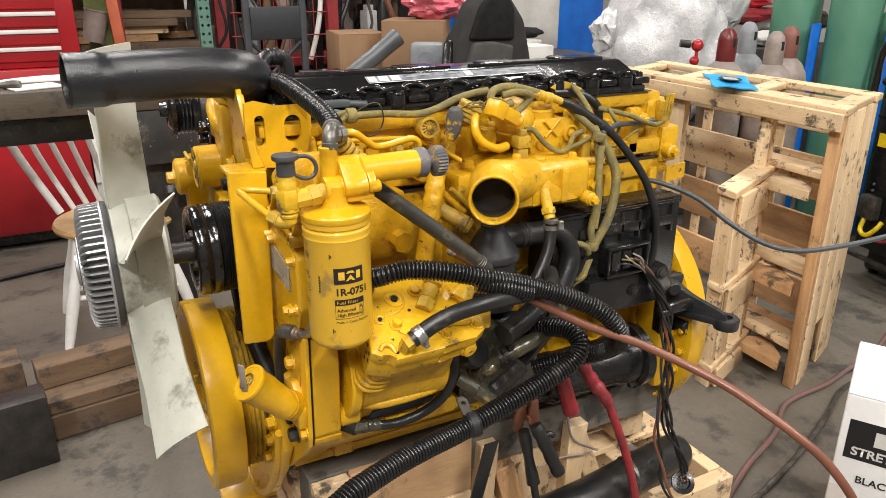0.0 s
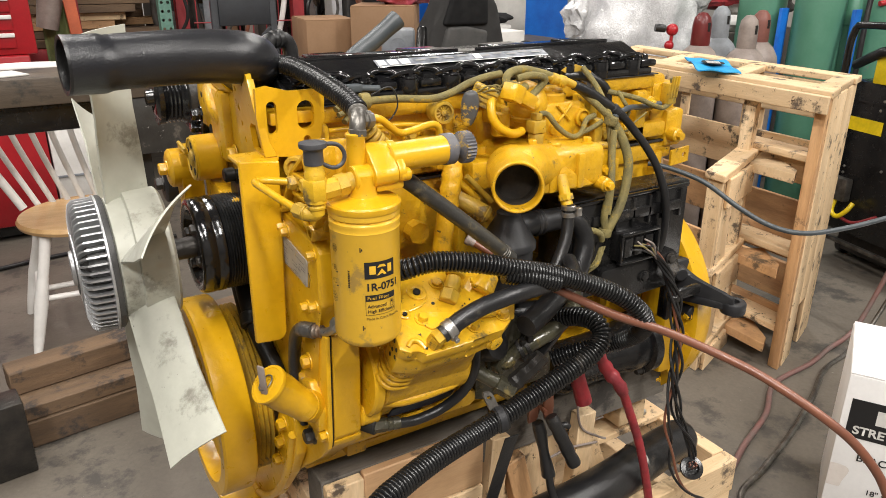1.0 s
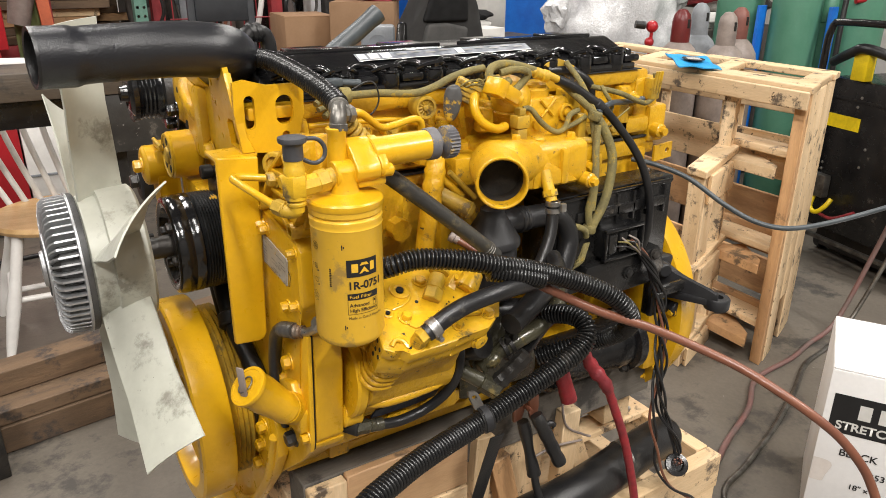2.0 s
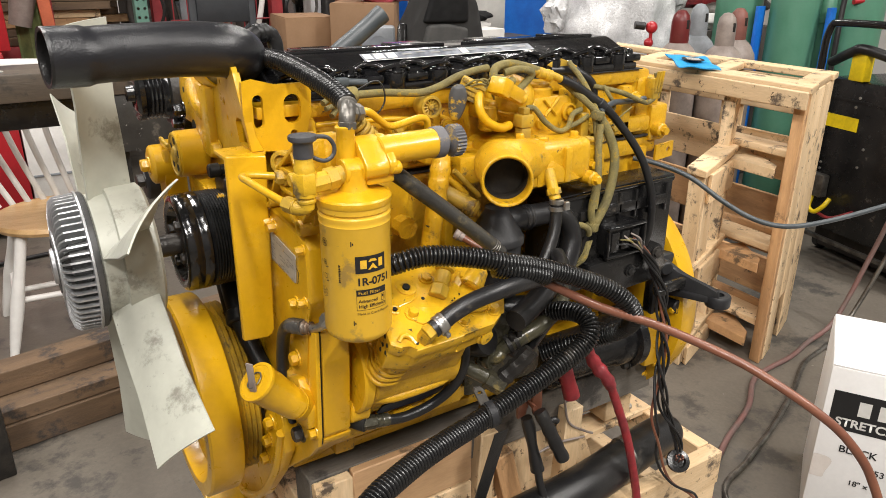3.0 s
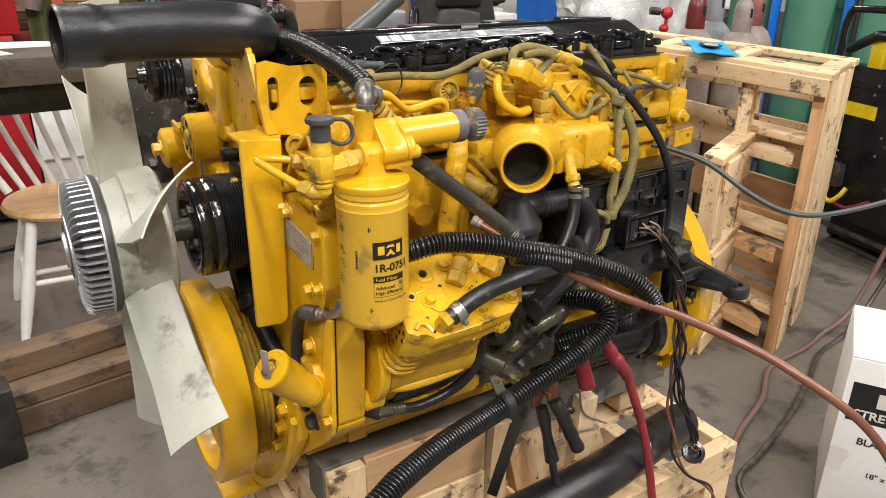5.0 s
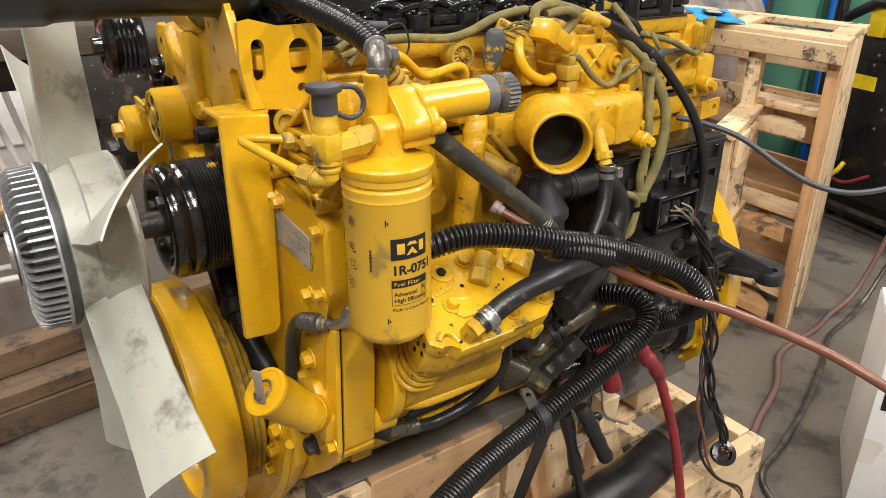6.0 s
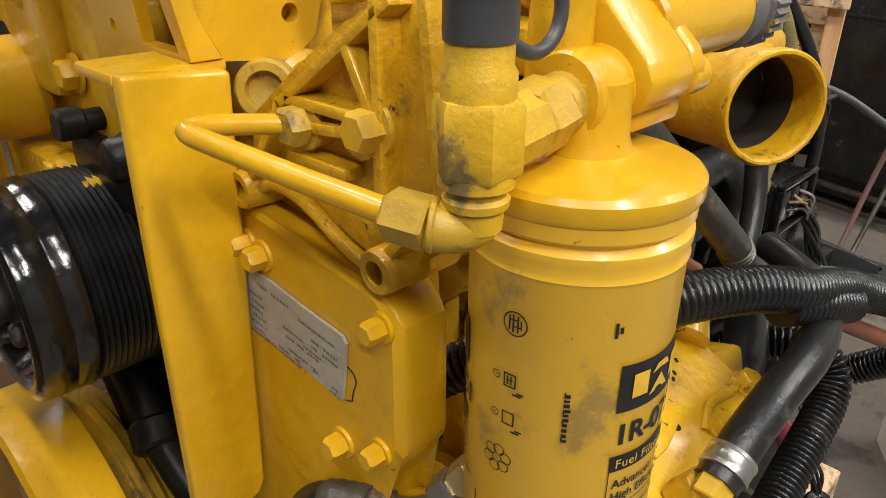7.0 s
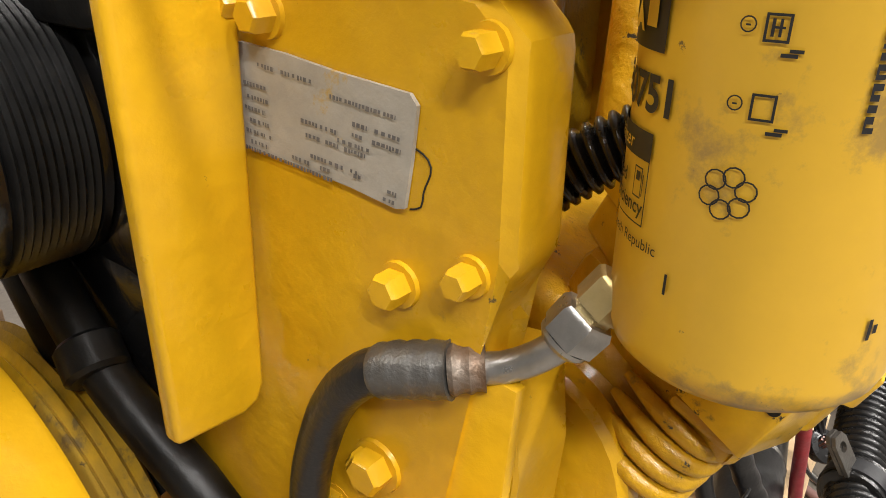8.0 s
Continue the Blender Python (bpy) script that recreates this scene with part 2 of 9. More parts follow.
FABRIC_LIGHT = mat("grey_fabric", (0.085, 0.083, 0.08), 0.9, col2=(0.07, 0.069, 0.067), scale=20, grain=0.1, gscale=400, bump=0.4, bscale=500, spec=0.2)
PINK_FILM = mat("pink_film", (0.62, 0.10, 0.15), 0.25, col2=(0.7, 0.2, 0.25), scale=14, bump=0.5, bscale=25)
WRAP_FILM = mat("clear_bubble_film", (0.74, 0.74, 0.74), 0.2, col2=(0.48, 0.48, 0.49), scale=7, spread=0.2, bump=1.0, bscale=110, wavy=0.55, grain=0.12, gscale=110, coat=0.4, spec=0.7, rvar=0.1)
PAPER = mat("offwhite_board", (0.72, 0.70, 0.66), 0.7, scale=3, grain=0.02)
CONCRETE = mat("stained_concrete", (0.152, 0.131, 0.106), 0.55, col2=(0.102, 0.088, 0.071), scale=2.2, spread=0.22, grain=0.09, gscale=70, bump=0.15, bscale=90, wavy=0.1,
               stain=(0.060, 0.054, 0.047), stain_at=0.565, sscale=4.0, spec=0.45, speck=(0.27, 0.255, 0.23), speck_at=0.70, speck_scale=34)
CHIPPED = mat("chipped_black_paint", (0.022, 0.021, 0.02), 0.4, col2=(0.05, 0.047, 0.042), scale=10, spread=0.2, bump=0.2, stain=(0.13, 0.115, 0.095), stain_at=0.61, sscale=10, speck=(0.45, 0.44, 0.41), speck_at=0.65, speck_scale=22)
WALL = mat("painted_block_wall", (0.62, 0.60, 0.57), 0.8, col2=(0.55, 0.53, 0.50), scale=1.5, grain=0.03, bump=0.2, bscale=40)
# darkened wall colour for the unseen sides, to cut fill and reflections
WALL_UNSEEN = mat("grimy_grey_block_wall", (0.20, 0.19, 0.18), 0.8, col2=(0.15, 0.145, 0.14), scale=1.5, grain=0.03, bump=0.2, bscale=40)
CEIL = mat("dusty_metal_ceiling", (0.28, 0.28, 0.27), 0.7, scale=1, grain=0.02)
NAVY = mat("blue_black_paint", (0.012, 0.016, 0.03), 0.4, col2=(0.02, 0.022, 0.03), scale=20)
GASKET = mat("dark_gasket", (0.03, 0.028, 0.026), 0.7, scale=30)
# near-black inlet lining: the shade deep in the bore, put into the colour
BORE_SHADE = mat("sooty_inside", (0.03, 0.022, 0.013), 0.75, col2=(0.012, 0.01, 0.008), scale=30, bump=0.3)
DARK_HOLE = mat("dark_inside", (0.01, 0.009, 0.007), 0.8, scale=10, bump=0)
RUST_RACK = mat("red_rack_steel", (0.30, 0.025, 0.03), 0.5, col2=(0.22, 0.02, 0.025), scale=10)
CLUTTER_DARK = mat("dark_clutter", (0.045, 0.042, 0.04), 0.6, col2=(0.12, 0.10, 0.085), scale=12, spread=0.3)
GLOW = bpy.data.materials.new("lamp_diffuser")
GLOW.use_nodes = True
GLOW.node_tree.nodes["Principled BSDF"].inputs["Emission Color"].default_value = (1, 0.96, 0.9, 1)
GLOW.node_tree.nodes["Principled BSDF"].inputs["Emission Strength"].default_value = 6


def grained(mt, dims):
    """The same wood with its grain along the longest side."""
    k = max(range(3), key=lambda i: dims[i])
    nm = mt.name + "_grain_" + "xyz"[k]
    m = bpy.data.materials.get(nm)
    if m is None:
        m = mt.copy()
        m.name = nm
        m.node_tree.nodes["Mapping"].inputs["Scale"].default_value = [0.5 if i == k else 3.2 for i in range(3)]
    return m


# ---- shape helpers ----
def rot_to(axis):
    return Vector(axis).normalized().to_track_quat("Z", "Y").to_matrix().to_4x4()


def box(bm, x0, x1, y0, y1, z0, z1, bev=0.0, m=None, seg=2):
    r = bmesh.ops.create_cube(bm, size=1.0, matrix=Matrix.Translation(((x0 + x1) / 2, (y0 + y1) / 2, (z0 + z1) / 2)) @ Matrix.Diagonal((x1 - x0, y1 - y0, z1 - z0, 1)))
    vs = r["verts"]
    if bev:
        es = list({e for v in vs for e in v.link_edges})
        out = bmesh.ops.bevel(bm, geom=es, offset=bev, segments=seg, profile=0.5, affect="EDGES")
        vs = list({v for f in out["faces"] for v in f.verts} | {v for v in vs if v.is_valid})
    if m is not None:
        bmesh.ops.transform(bm, matrix=m, verts=vs)
    return vs


def lathe(bm, base, axis, prof, seg=28, cap0=True, cap1=True):
    """prof: rows of (radius, height along axis)."""
    M = Matrix.Translation(base) @ rot_to(axis)
    rings = []
    for r, h in prof:
        rings.append([bm.verts.new(M @ Vector((r * math.cos(2 * math.pi * i / seg), r * math.sin(2 * math.pi * i / seg), h))) for i in range(seg)])
    for a, c in zip(rings, rings[1:]):
        for i in range(seg):
            j = (i + 1) % seg
            bm.faces.new((a[i], a[j], c[j], c[i]))
    if cap0:
        bm.faces.new(rings[0][::-1])
    if cap1:
        bm.faces.new(rings[-1])


def cyl(bm, p0, p1, r0, r1=None, seg=20, ch=0.0):
    p0, p1 = Vector(p0), Vector(p1)
    r1 = r0 if r1 is None else r1
    L = (p1 - p0).length
    prof = [(r0, 0), (r1, L)] if not ch else [(r0 - ch, 0), (r0, ch), (r1, L - ch), (r1 - ch, L)]
    lathe(bm, p0, p1 - p0, prof, seg)


def hexbolt(bm, p, axis, r=0.009, h=0.008, washer=True):
    a = Vector(axis).normalized()
    p = Vector(p)
    if washer:
        lathe(bm, p, a, [(r * 1.35, 0), (r * 1.3, 0.0022)], 16)
    lathe(bm, p + a * 0.002, a, [(r, 0), (r, h * 0.8), (r * 0.82, h)], 6)


def smooth_path(pts, step):
    P = [Vector(p) for p in pts]
    P = [P[0] * 2 - P[1]] + P + [P[-1] * 2 - P[-2]]
    fine = []
    for i in range(1, len(P) - 2):
        a, b_, c, d = P[i - 1:i + 3]
        n = max(4, int((c - b_).length / 0.004))
        for k in range(n):
            t = k / n
            fine.append(0.5 * ((2 * b_) + (c - a) * t + (2 * a - 5 * b_ + 4 * c - d) * t * t + (3 * b_ - a - 3 * c + d) * t ** 3))
    fine.append(P[-2])
    out, acc = [fine[0]], 0.0
    for p, q in zip(fine, fine[1:]):
        seg_len = (q - p).length
        while acc + seg_len >= step:
            p = p.lerp(q, (step - acc) / seg_len)
            seg_len = (q - p).length
            acc = 0.0
            out.append(p.copy())
        acc += seg_len
    if (out[-1] - fine[-1]).length > step * 0.3:
        out.append(fine[-1])
    return out


def sweep(bm, pts, rad, seg=12, step=0.012, cap=True, straight=False):
    """A tube along points; rad: a number or a function of (ring index, 0..1)."""
    path = [Vector(p) for p in pts] if straight else smooth_path(pts, step)
    n = len(path)
    up = Vector((0.12, 0.31, 0.94))
    rings, normal = [], None
    for i, p in enumerate(path):
        t = (path[min(i + 1, n - 1)] - path[max(i - 1, 0)]).normalized()
        normal = (up if normal is None else normal)
        normal = (normal - t * normal.dot(t)).normalized()
        side = t.cross(normal)
        r = rad(i, i / max(1, n - 1)) if callable(rad) else rad
        rings.append([bm.verts.new(p + (normal * math.cos(2 * math.pi * k / seg) + side * math.sin(2 * math.pi * k / seg)) * r) for k in range(seg)])
    for a, c in zip(rings, rings[1:]):
        for k in range(seg):
            j = (k + 1) % seg
            bm.faces.new((a[k], a[j], c[j], c[k]))
    if cap:
        bm.faces.new(rings[0][::-1])
        bm.faces.new(rings[-1])
    return path


def corrugated(bm, pts, r, pitch=0.0062, seg=16):
    """Ribbed conduit with rounded crests and narrow grooves."""
    wave = (1.0, 0.985, 0.88, 0.77, 0.88, 0.985)
    return sweep(bm, pts, lambda i, u: r * wave[i % 6], seg, pitch / 6)


def plate(bm, outline, holes, origin, u, v, thick, bev=0.0):
    """A flat plate with real holes; outline and holes are 2D loops in the plane of u, v; thick goes along u x v."""
    o, u, v = Vector(origin), Vector(u).normalized(), Vector(v).normalized()
    w = u.cross(v)
    edges = []
    for loop in [outline] + list(holes):
        vs = [bm.verts.new(o + u * a + v * c) for a, c in loop]
        edges += [bm.edges.new((vs[i], vs[(i + 1) % len(vs)])) for i in range(len(vs))]
    r = bmesh.ops.triangle_fill(bm, use_beauty=True, use_dissolve=True, edges=edges, normal=w)
    fs = [g for g in r["geom"] if isinstance(g, bmesh.types.BMFace)]
    ex = bmesh.ops.extrude_face_region(bm, geom=fs)
    bmesh.ops.translate(bm, verts=[g for g in ex["geom"] if isinstance(g, bmesh.types.BMVert)], vec=w * thick)


def circle2(cx, cy, r, n=14, sx=1.0, sy=1.0):
    return [(cx + r * sx * math.cos(2 * math.pi * i / n), cy + r * sy * math.sin(2 * math.pi * i / n)) for i in range(n)]


def slot2(cx, cy, w, h, n=8):
    """An upright oblong."""
    r = w / 2
    top = [(cx + r * math.cos(math.pi * i / n), cy + h / 2 - r + r * math.sin(math.pi * i / n)) for i in range(n + 1)]
    bot = [(cx - r * math.cos(math.pi * i / n), cy - h / 2 + r - r * math.sin(math.pi * i / n)) for i in range(n + 1)]
    return top + bot


def prism(bm, outline, origin, u, v, thick, bev=0.0, seg=2):
    """A solid block from a 2D outline, bevelled."""
    o, u, v = Vector(origin), Vector(u).normalized(), Vector(v).normalized()
    w = u.cross(v)
    lo = [bm.verts.new(o + u * a + v * c) for a, c in outline]
    hi = [bm.verts.new(o + u * a + v * c + w * thick) for a, c in outline]
    n = len(lo)
    fs = [bm.faces.new(lo[::-1]), bm.faces.new(hi)] + [bm.faces.new((lo[i], lo[(i + 1) % n], hi[(i + 1) % n], hi[i])) for i in range(n)]
    if bev:
        bmesh.ops.bevel(bm, geom=list({e for f in fs for e in f.edges}), offset=bev, segments=seg, profile=0.5, affect="EDGES")


def blob(bm, centre, size, rough=0.15, freq=3.0, sub=4, seed=0.0):
    """A lumpy closed form."""
    r = bmesh.ops.create_icosphere(bm, subdivisions=sub, radius=1.0)
    for v in r["verts"]:
        n = noise.fractal(v.co * freq + Vector((seed, seed * 0.7, 0)), 1.0, 2.0, 4)
        v.co = Vector(centre) + Vector([c * s for c, s in zip(v.co * (1 + rough * n), size)])


def world_loc(ob):
    p = Vector((0, 0, 0))
    while ob is not None:
        p += ob.location
        ob = ob.parent
    return p


def finish(name, bm, material, at_=(0, 0, 0), angle=38):
    bmesh.ops.recalc_face_normals(bm, faces=bm.faces[:])
    me = bpy.data.meshes.new(name)
    bmesh.ops.translate(bm, verts=bm.verts[:], vec=-Vector(at_))
    bm.to_mesh(me)
    bm.free()
    me.polygons.foreach_set("use_smooth", [True] * len(me.polygons))
    me.set_sharp_from_angle(angle=radians(angle))
    for mm in (material if isinstance(material, (list, tuple)) else [material]):
        me.materials.append(mm)
    return me


def part(name, bm, material, parent, label="", angle=38):
    """Links a bmesh, in world places, as one mesh under a thing or a part."""
    o = new(name, finish(name, bm, material, world_loc(parent), angle))
    o.parent = parent
    if label:
        o["label"] = label
    return o


def solid(name, bm, material, label, category, at_=None, group="", kind="", angle=38):
    """A thing of one mesh."""
    at_ = at_ or (0, 0, 0)
    o = new(name, finish(name, bm, material, at_, angle))
    o.location = at_
    return tagged(o, label, category, group, kind)


def thing(name, at_, label, category, group="", kind=""):
    o = new(name)
    o.location = at_
    o.empty_display_size = 0.05
    return tagged(o, label, category, group, kind)


def B():
    return bmesh.new()


def writing(body, size, u_at, v_at, place, material, parent, name="writing", spacing=1.0, bold=0.0):
    """Text as a thin mesh; place(u, v, w) maps the flat text to the surface."""
    cu = bpy.data.curves.new("font", "FONT")
    cu.body, cu.size, cu.extrude, cu.space_character, cu.offset = body, size, 0.0, spacing, bold
    cu.align_x = "LEFT"
    tmp = bpy.data.objects.new("font", cu)
    me = bpy.data.meshes.new_from_object(tmp)
    bpy.data.objects.remove(tmp)
    bm = bmesh.new()
    bm.from_mesh(me)
    bpy.data.meshes.remove(me)
    bmesh.ops.triangulate(bm, faces=bm.faces[:])
    long_e = [e for e in bm.edges if e.calc_length() > size * 0.25]
    if long_e:
        bmesh.ops.subdivide_edges(bm, edges=long_e, cuts=2)
    off = world_loc(parent)
    for v in bm.verts:
        v.co = Vector(place(v.co.x + u_at, v.co.y + v_at, 0.0)) - off
    me = bpy.data.meshes.new(name)
    bm.to_mesh(me)
    bm.free()
    me.materials.append(material)
    o = new(name, me)
    o.parent = parent
    return o


def patch(u0, u1, v0, v1, place, material, parent, name, thick=0.0, nu=10):
    """A thin printed area laid on a surface."""
    bm = B()
    g = [[bm.verts.new(place(u0 + (u1 - u0) * i / nu, v0 + (v1 - v0) * j, thick)) for j in (0, 1)] for i in range(nu + 1)]
    for a, c in zip(g, g[1:]):
        bm.faces.new((a[0], c[0], c[1], a[1]))
    return part(name, bm, material, parent)


# ---- the hall ----
bm = B()
bmesh.ops.create_grid(bm, x_segments=8, y_segments=8, size=1, matrix=Matrix.Translation((1.0, 2.5, 0)) @ Matrix.Diagonal((7, 8, 1, 1)))
solid("floor", bm, CONCRETE, "grey stained smooth concrete workshop floor", "floor", kind="structure")
# south and west walls are never seen; their dark colour lowers bounce light
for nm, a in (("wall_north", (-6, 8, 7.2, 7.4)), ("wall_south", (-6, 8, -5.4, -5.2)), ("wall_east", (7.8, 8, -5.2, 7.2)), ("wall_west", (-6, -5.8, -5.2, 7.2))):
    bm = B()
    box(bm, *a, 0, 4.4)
    solid(nm, bm, WALL if nm in ("wall_north", "wall_east") else WALL_UNSEEN, "off-white painted concrete block workshop wall" if nm in ("wall_north", "wall_east") else "unseen concrete block workshop wall, darkened to cut bounce light", "wall", kind="structure")
bm = B()
box(bm, -6, 8, -5.4, 7.4, 4.4, 4.5)
solid("ceiling", bm, CEIL, "pale metal workshop ceiling", "ceiling", kind="structure")
for lx, ly in LAMPS:
    th = thing("ceiling_light", (lx, ly, 4.16), "white strip light hung under the workshop ceiling", "ceiling light", "ceiling lights")
    bm = B()
    box(bm, lx - 0.16, lx + 0.16, ly - 0.66, ly + 0.66, 4.16, 4.4, 0.01)
    part("housing", bm, WHITE_PAINT, th)
    bm = B()
    box(bm, lx - 0.14, lx + 0.14, ly - 0.62, ly + 0.62, 4.13, 4.158)
    part("diffuser", bm, GLOW, th)

# ---- the engine ----
ENG = thing("diesel_engine", (0.45, 0.0, 0.41), "yellow painted diesel engine with black valve cover on timber stand", "engine")

# block and head
bm = B()
box(bm, 0.06, 0.93, -0.13, 0.17, 0.44, 0.98, 0.012)
box(bm, 0.064, 0.926, -0.16, 0.19, 0.448, 0.55, 0.014)
box(bm, 0.07, 0.92, -0.115, 0.09, 0.34, 0.46, 0.02)
box(bm, 0.056, 0.934, -0.145, 0.18, 0.93, 0.971, 0.008)
BLOCK = part("engine_block", bm, YELLOW_CAST, ENG)
for i in range(7):
    x = 0.11 + i * 0.13
    bm = B()
    box(bm, x - 0.011, x + 0.011, -0.152, -0.12, 0.54, 0.95, 0.005)
    part("rib", bm, YELLOW_CAST, BLOCK)
    bm = B()
    lathe(bm, (x + 0.06, -0.125, 0.74), (0, -1, 0), [(0.026, 0), (0.026, 0.015), (0.023, 0.018), (0.02, 0.018), (0.018, 0.012)], 24)
    part("core_plug", bm, YELLOW_OLD, BLOCK)
bm = B()
box(bm, 0.06, 0.90, -0.1525, -0.12, 0.63, 0.655, 0.006)
part("oil_gallery", bm, YELLOW_CAST, BLOCK)
bm = B()
box(bm, 0.07, 0.905, -0.135, 0.10, 0.975, 1.118, 0.01)
box(bm, 0.074, 0.856, -0.15, 0.096, 1.092, 1.1215, 0.006)
box(bm, 0.08, 0.895, -0.158, -0.12, 0.985, 1.02, 0.008)
for i in range(9):
    x = 0.12 + i * 0.09
    cyl(bm, (x, -0.13, 1.056), (x, -0.148, 1.056), 0.013, seg=14, ch=0.002)
box(bm, 0.862, 0.935, -0.14, 0.05, 0.968, 1.10, 0.008)
box(bm, 0.901, 0.955, -0.152, -0.05, 0.957, 1.04, 0.008)
cyl(bm, (0.92, -0.14, 0.985), (0.92, -0.175, 0.985), 0.016, seg=14, ch=0.003)
cyl(bm, (0.92, -0.165, 0.985), (0.92, -0.185, 0.985), 0.009, seg=6)
plate(bm, [(0, 0), (0.055, 0.005), (0.055, -0.03), (0, -0.035)], [circle2(0.04, -0.013, 0.006)], (0.915, -0.165, 0.95), (1, 0, 0), (0, 0, 1), -0.006)
part("cylinder_head", bm, YELLOW_CAST, ENG)

for x0, x1, y0, y1, z0, z1 in ((0.055, 0.936, -0.1475, 0.15, 0.9708, 0.9752), (0.028, 0.858, -0.154, 0.06, 1.1212, 1.1228)):
    bm = B()
    box(bm, x0, x1, y0, y1, z0, z1)
    part("gasket", bm, GASKET, ENG, "dark gasket edge")

# valve cover
bm = B()
prism(bm, [(-0.137, 1.124), (-0.137, 1.146), (-0.128, 1.156), (-0.07, 1.181), (-0.06, 1.183), (0.025, 1.183), (0.042, 1.165), (0.045, 1.124)], (0.036, 0, 0), (0, 1, 0), (0, 0, 1), 0.80, 0.005)
box(bm, 0.03, 0.84, -0.152, 0.06, 1.1225, 1.137, 0.004)
box(bm, 0.10, 0.42, -0.052, -0.046, 1.181, 1.188, 0.002)
box(bm, 0.46, 0.80, -0.052, -0.046, 1.181, 1.188, 0.002)
for i in range(9):
    x = 0.085 + i * 0.088
    prism(bm, [(0.02 * math.cos(a), 0.016 * math.sin(a)) for a in [math.pi * k / 6 for k in range(7)]] + [(-0.024, -0.012), (0.024, -0.012)], (x, -0.142, 1.123), (-1, 0, 0), (0, -1, 0), 0.033, 0.004)
    box(bm, x + 0.022, x + 0.066, -0.149, -0.13, 1.137, 1.152, 0.005)
    sweep(bm, [(x - 0.03, -0.137, 1.157), (x - 0.012, -0.147, 1.165), (x + 0.012, -0.147, 1.165), (x + 0.03, -0.137, 1.157)], 0.004, 8, 0.006)
for i in range(4):
    box(bm, 0.13 + i * 0.19, 0.21 + i * 0.19, -0.035, 0.02, 1.181, 1.187, 0.003)
    box(bm, 0.15 + i * 0.19, 0.19 + i * 0.19, -0.132, -0.126, 1.150, 1.160, 0.002)
box(bm, 0.845, 0.862, -0.12, 0.02, 1.125, 1.16, 0.006)
VC = part("valve_cover", bm, BLACK_GLOSS, ENG, "gloss black valve cover with scalloped bolted rim")
for i in range(8):
    x = 0.13 + i * 0.088
    bm = B()
    sweep(bm, [(x - 0.030, -0.134, 1.153), (x - 0.022, -0.124, 1.163), (x - 0.008, -0.118, 1.167), (x + 0.008, -0.118, 1.167), (x + 0.022, -0.124, 1.163), (x + 0.030, -0.134, 1.153)], 0.0055, 10, 0.004)
    part("flank_rib", bm, BLACK_GLOSS, VC)
for i in range(9):
    x = 0.085 + i * 0.088
    bm = B()
    lathe(bm, (x, -0.146, 1.156), (0, 0, 1), [(0.014, 0), (0.013, 0.003), (0.008, 0.004)], 16)
    hexbolt(bm, (x, -0.146, 1.158), (0, 0, 1), 0.008, 0.007, False)
    part("cover_bolt", bm, BLACK_GLOSS, VC)


def on_cover(u, v, w):
    return (u, v, 1.1568 + (v + 0.128) * 0.431 + w)


patch(0.225, 0.60, -0.102, -0.080, on_cover, LABEL_GREY, VC, "label_strip", 0.003)
for a, c in ((0.228, 0.244), (0.249, 0.268), (0.273, 0.292), (0.43, 0.446)):
    patch(a, c, -0.099, -0.083, on_cover, LABEL_WHITE, VC, "label_bar", 0.004)
patch(0.227, 0.598, -0.1035, -0.1022, on_cover, LABEL_WHITE, VC, "label_edge", 0.004)
for k in range(9):
    patch(0.305 + k * 0.03 + 0.02 * (k > 3), 0.325 + k * 0.03 + 0.02 * (k > 3), -0.093 + 0.004 * (k % 2), -0.089 + 0.004 * (k % 2), on_cover, INK_GREY, VC, "print_bar", 0.0045)

# front timing cover
bm = B()
prism(bm, [(-0.10, 0.985), (-0.33, 0.968), (-0.349, 0.95), (-0.349, 0.867), (-0.325, 0.832), (-0.298, 0.60), (-0.12, 0.43), (-0.06, 0.43), (-0.06, 0.985)],
      (0.0, 0, 0), (0, 1, 0), (0, 0, 1), 0.036, 0.009, 2)
prism(bm, [(-0.10, 0.98), (-0.305, 0.958), (-0.310, 0.87), (-0.285, 0.60), (-0.12, 0.44), (-0.06, 0.44), (-0.06, 0.98)], (0.034, 0, 0), (0, 1, 0), (0, 0, 1), 0.036, 0.004, 1)
box(bm, 0.02, 0.07, -0.325, -0.12, 0.955, 1.0, 0.006)
part("timing_cover", bm, YELLOW, ENG, angle=20)
for y, z, r in ((-0.292, 0.846, 0.0080), (-0.328, 0.861, 0.0066), (-0.333, 0.946, 0.0068), (-0.222, 0.948, 0.0078), (-0.205, 0.952, 0.007), (-0.276, 0.742, 0.011), (-0.30, 0.69, 0.009)):
    bm = B()
    hexbolt(bm, (0.0, y, z), (-1, 0, 0), r, 0.011)
    part("cover_bolt", bm, YELLOW, ENG)

# data plate
bm = B()
prism(bm, [(-0.2035, 0.9355), (-0.232, 0.9335), (-0.262, 0.9298), (-0.300, 0.9266), (-0.3035, 0.9225), (-0.3005, 0.901), (-0.2968, 0.8812), (-0.292, 0.8802), (-0.268, 0.8835), (-0.232, 0.8868), (-0.2015, 0.8885), (-0.2005, 0.896)], (-0.0025, 0, 0), (0, 1, 0), (0, 0, 1), 0.002)
DP = part("data_plate", bm, PLATE_METAL, ENG, "worn silver data plate with small print and yellow paint stains")


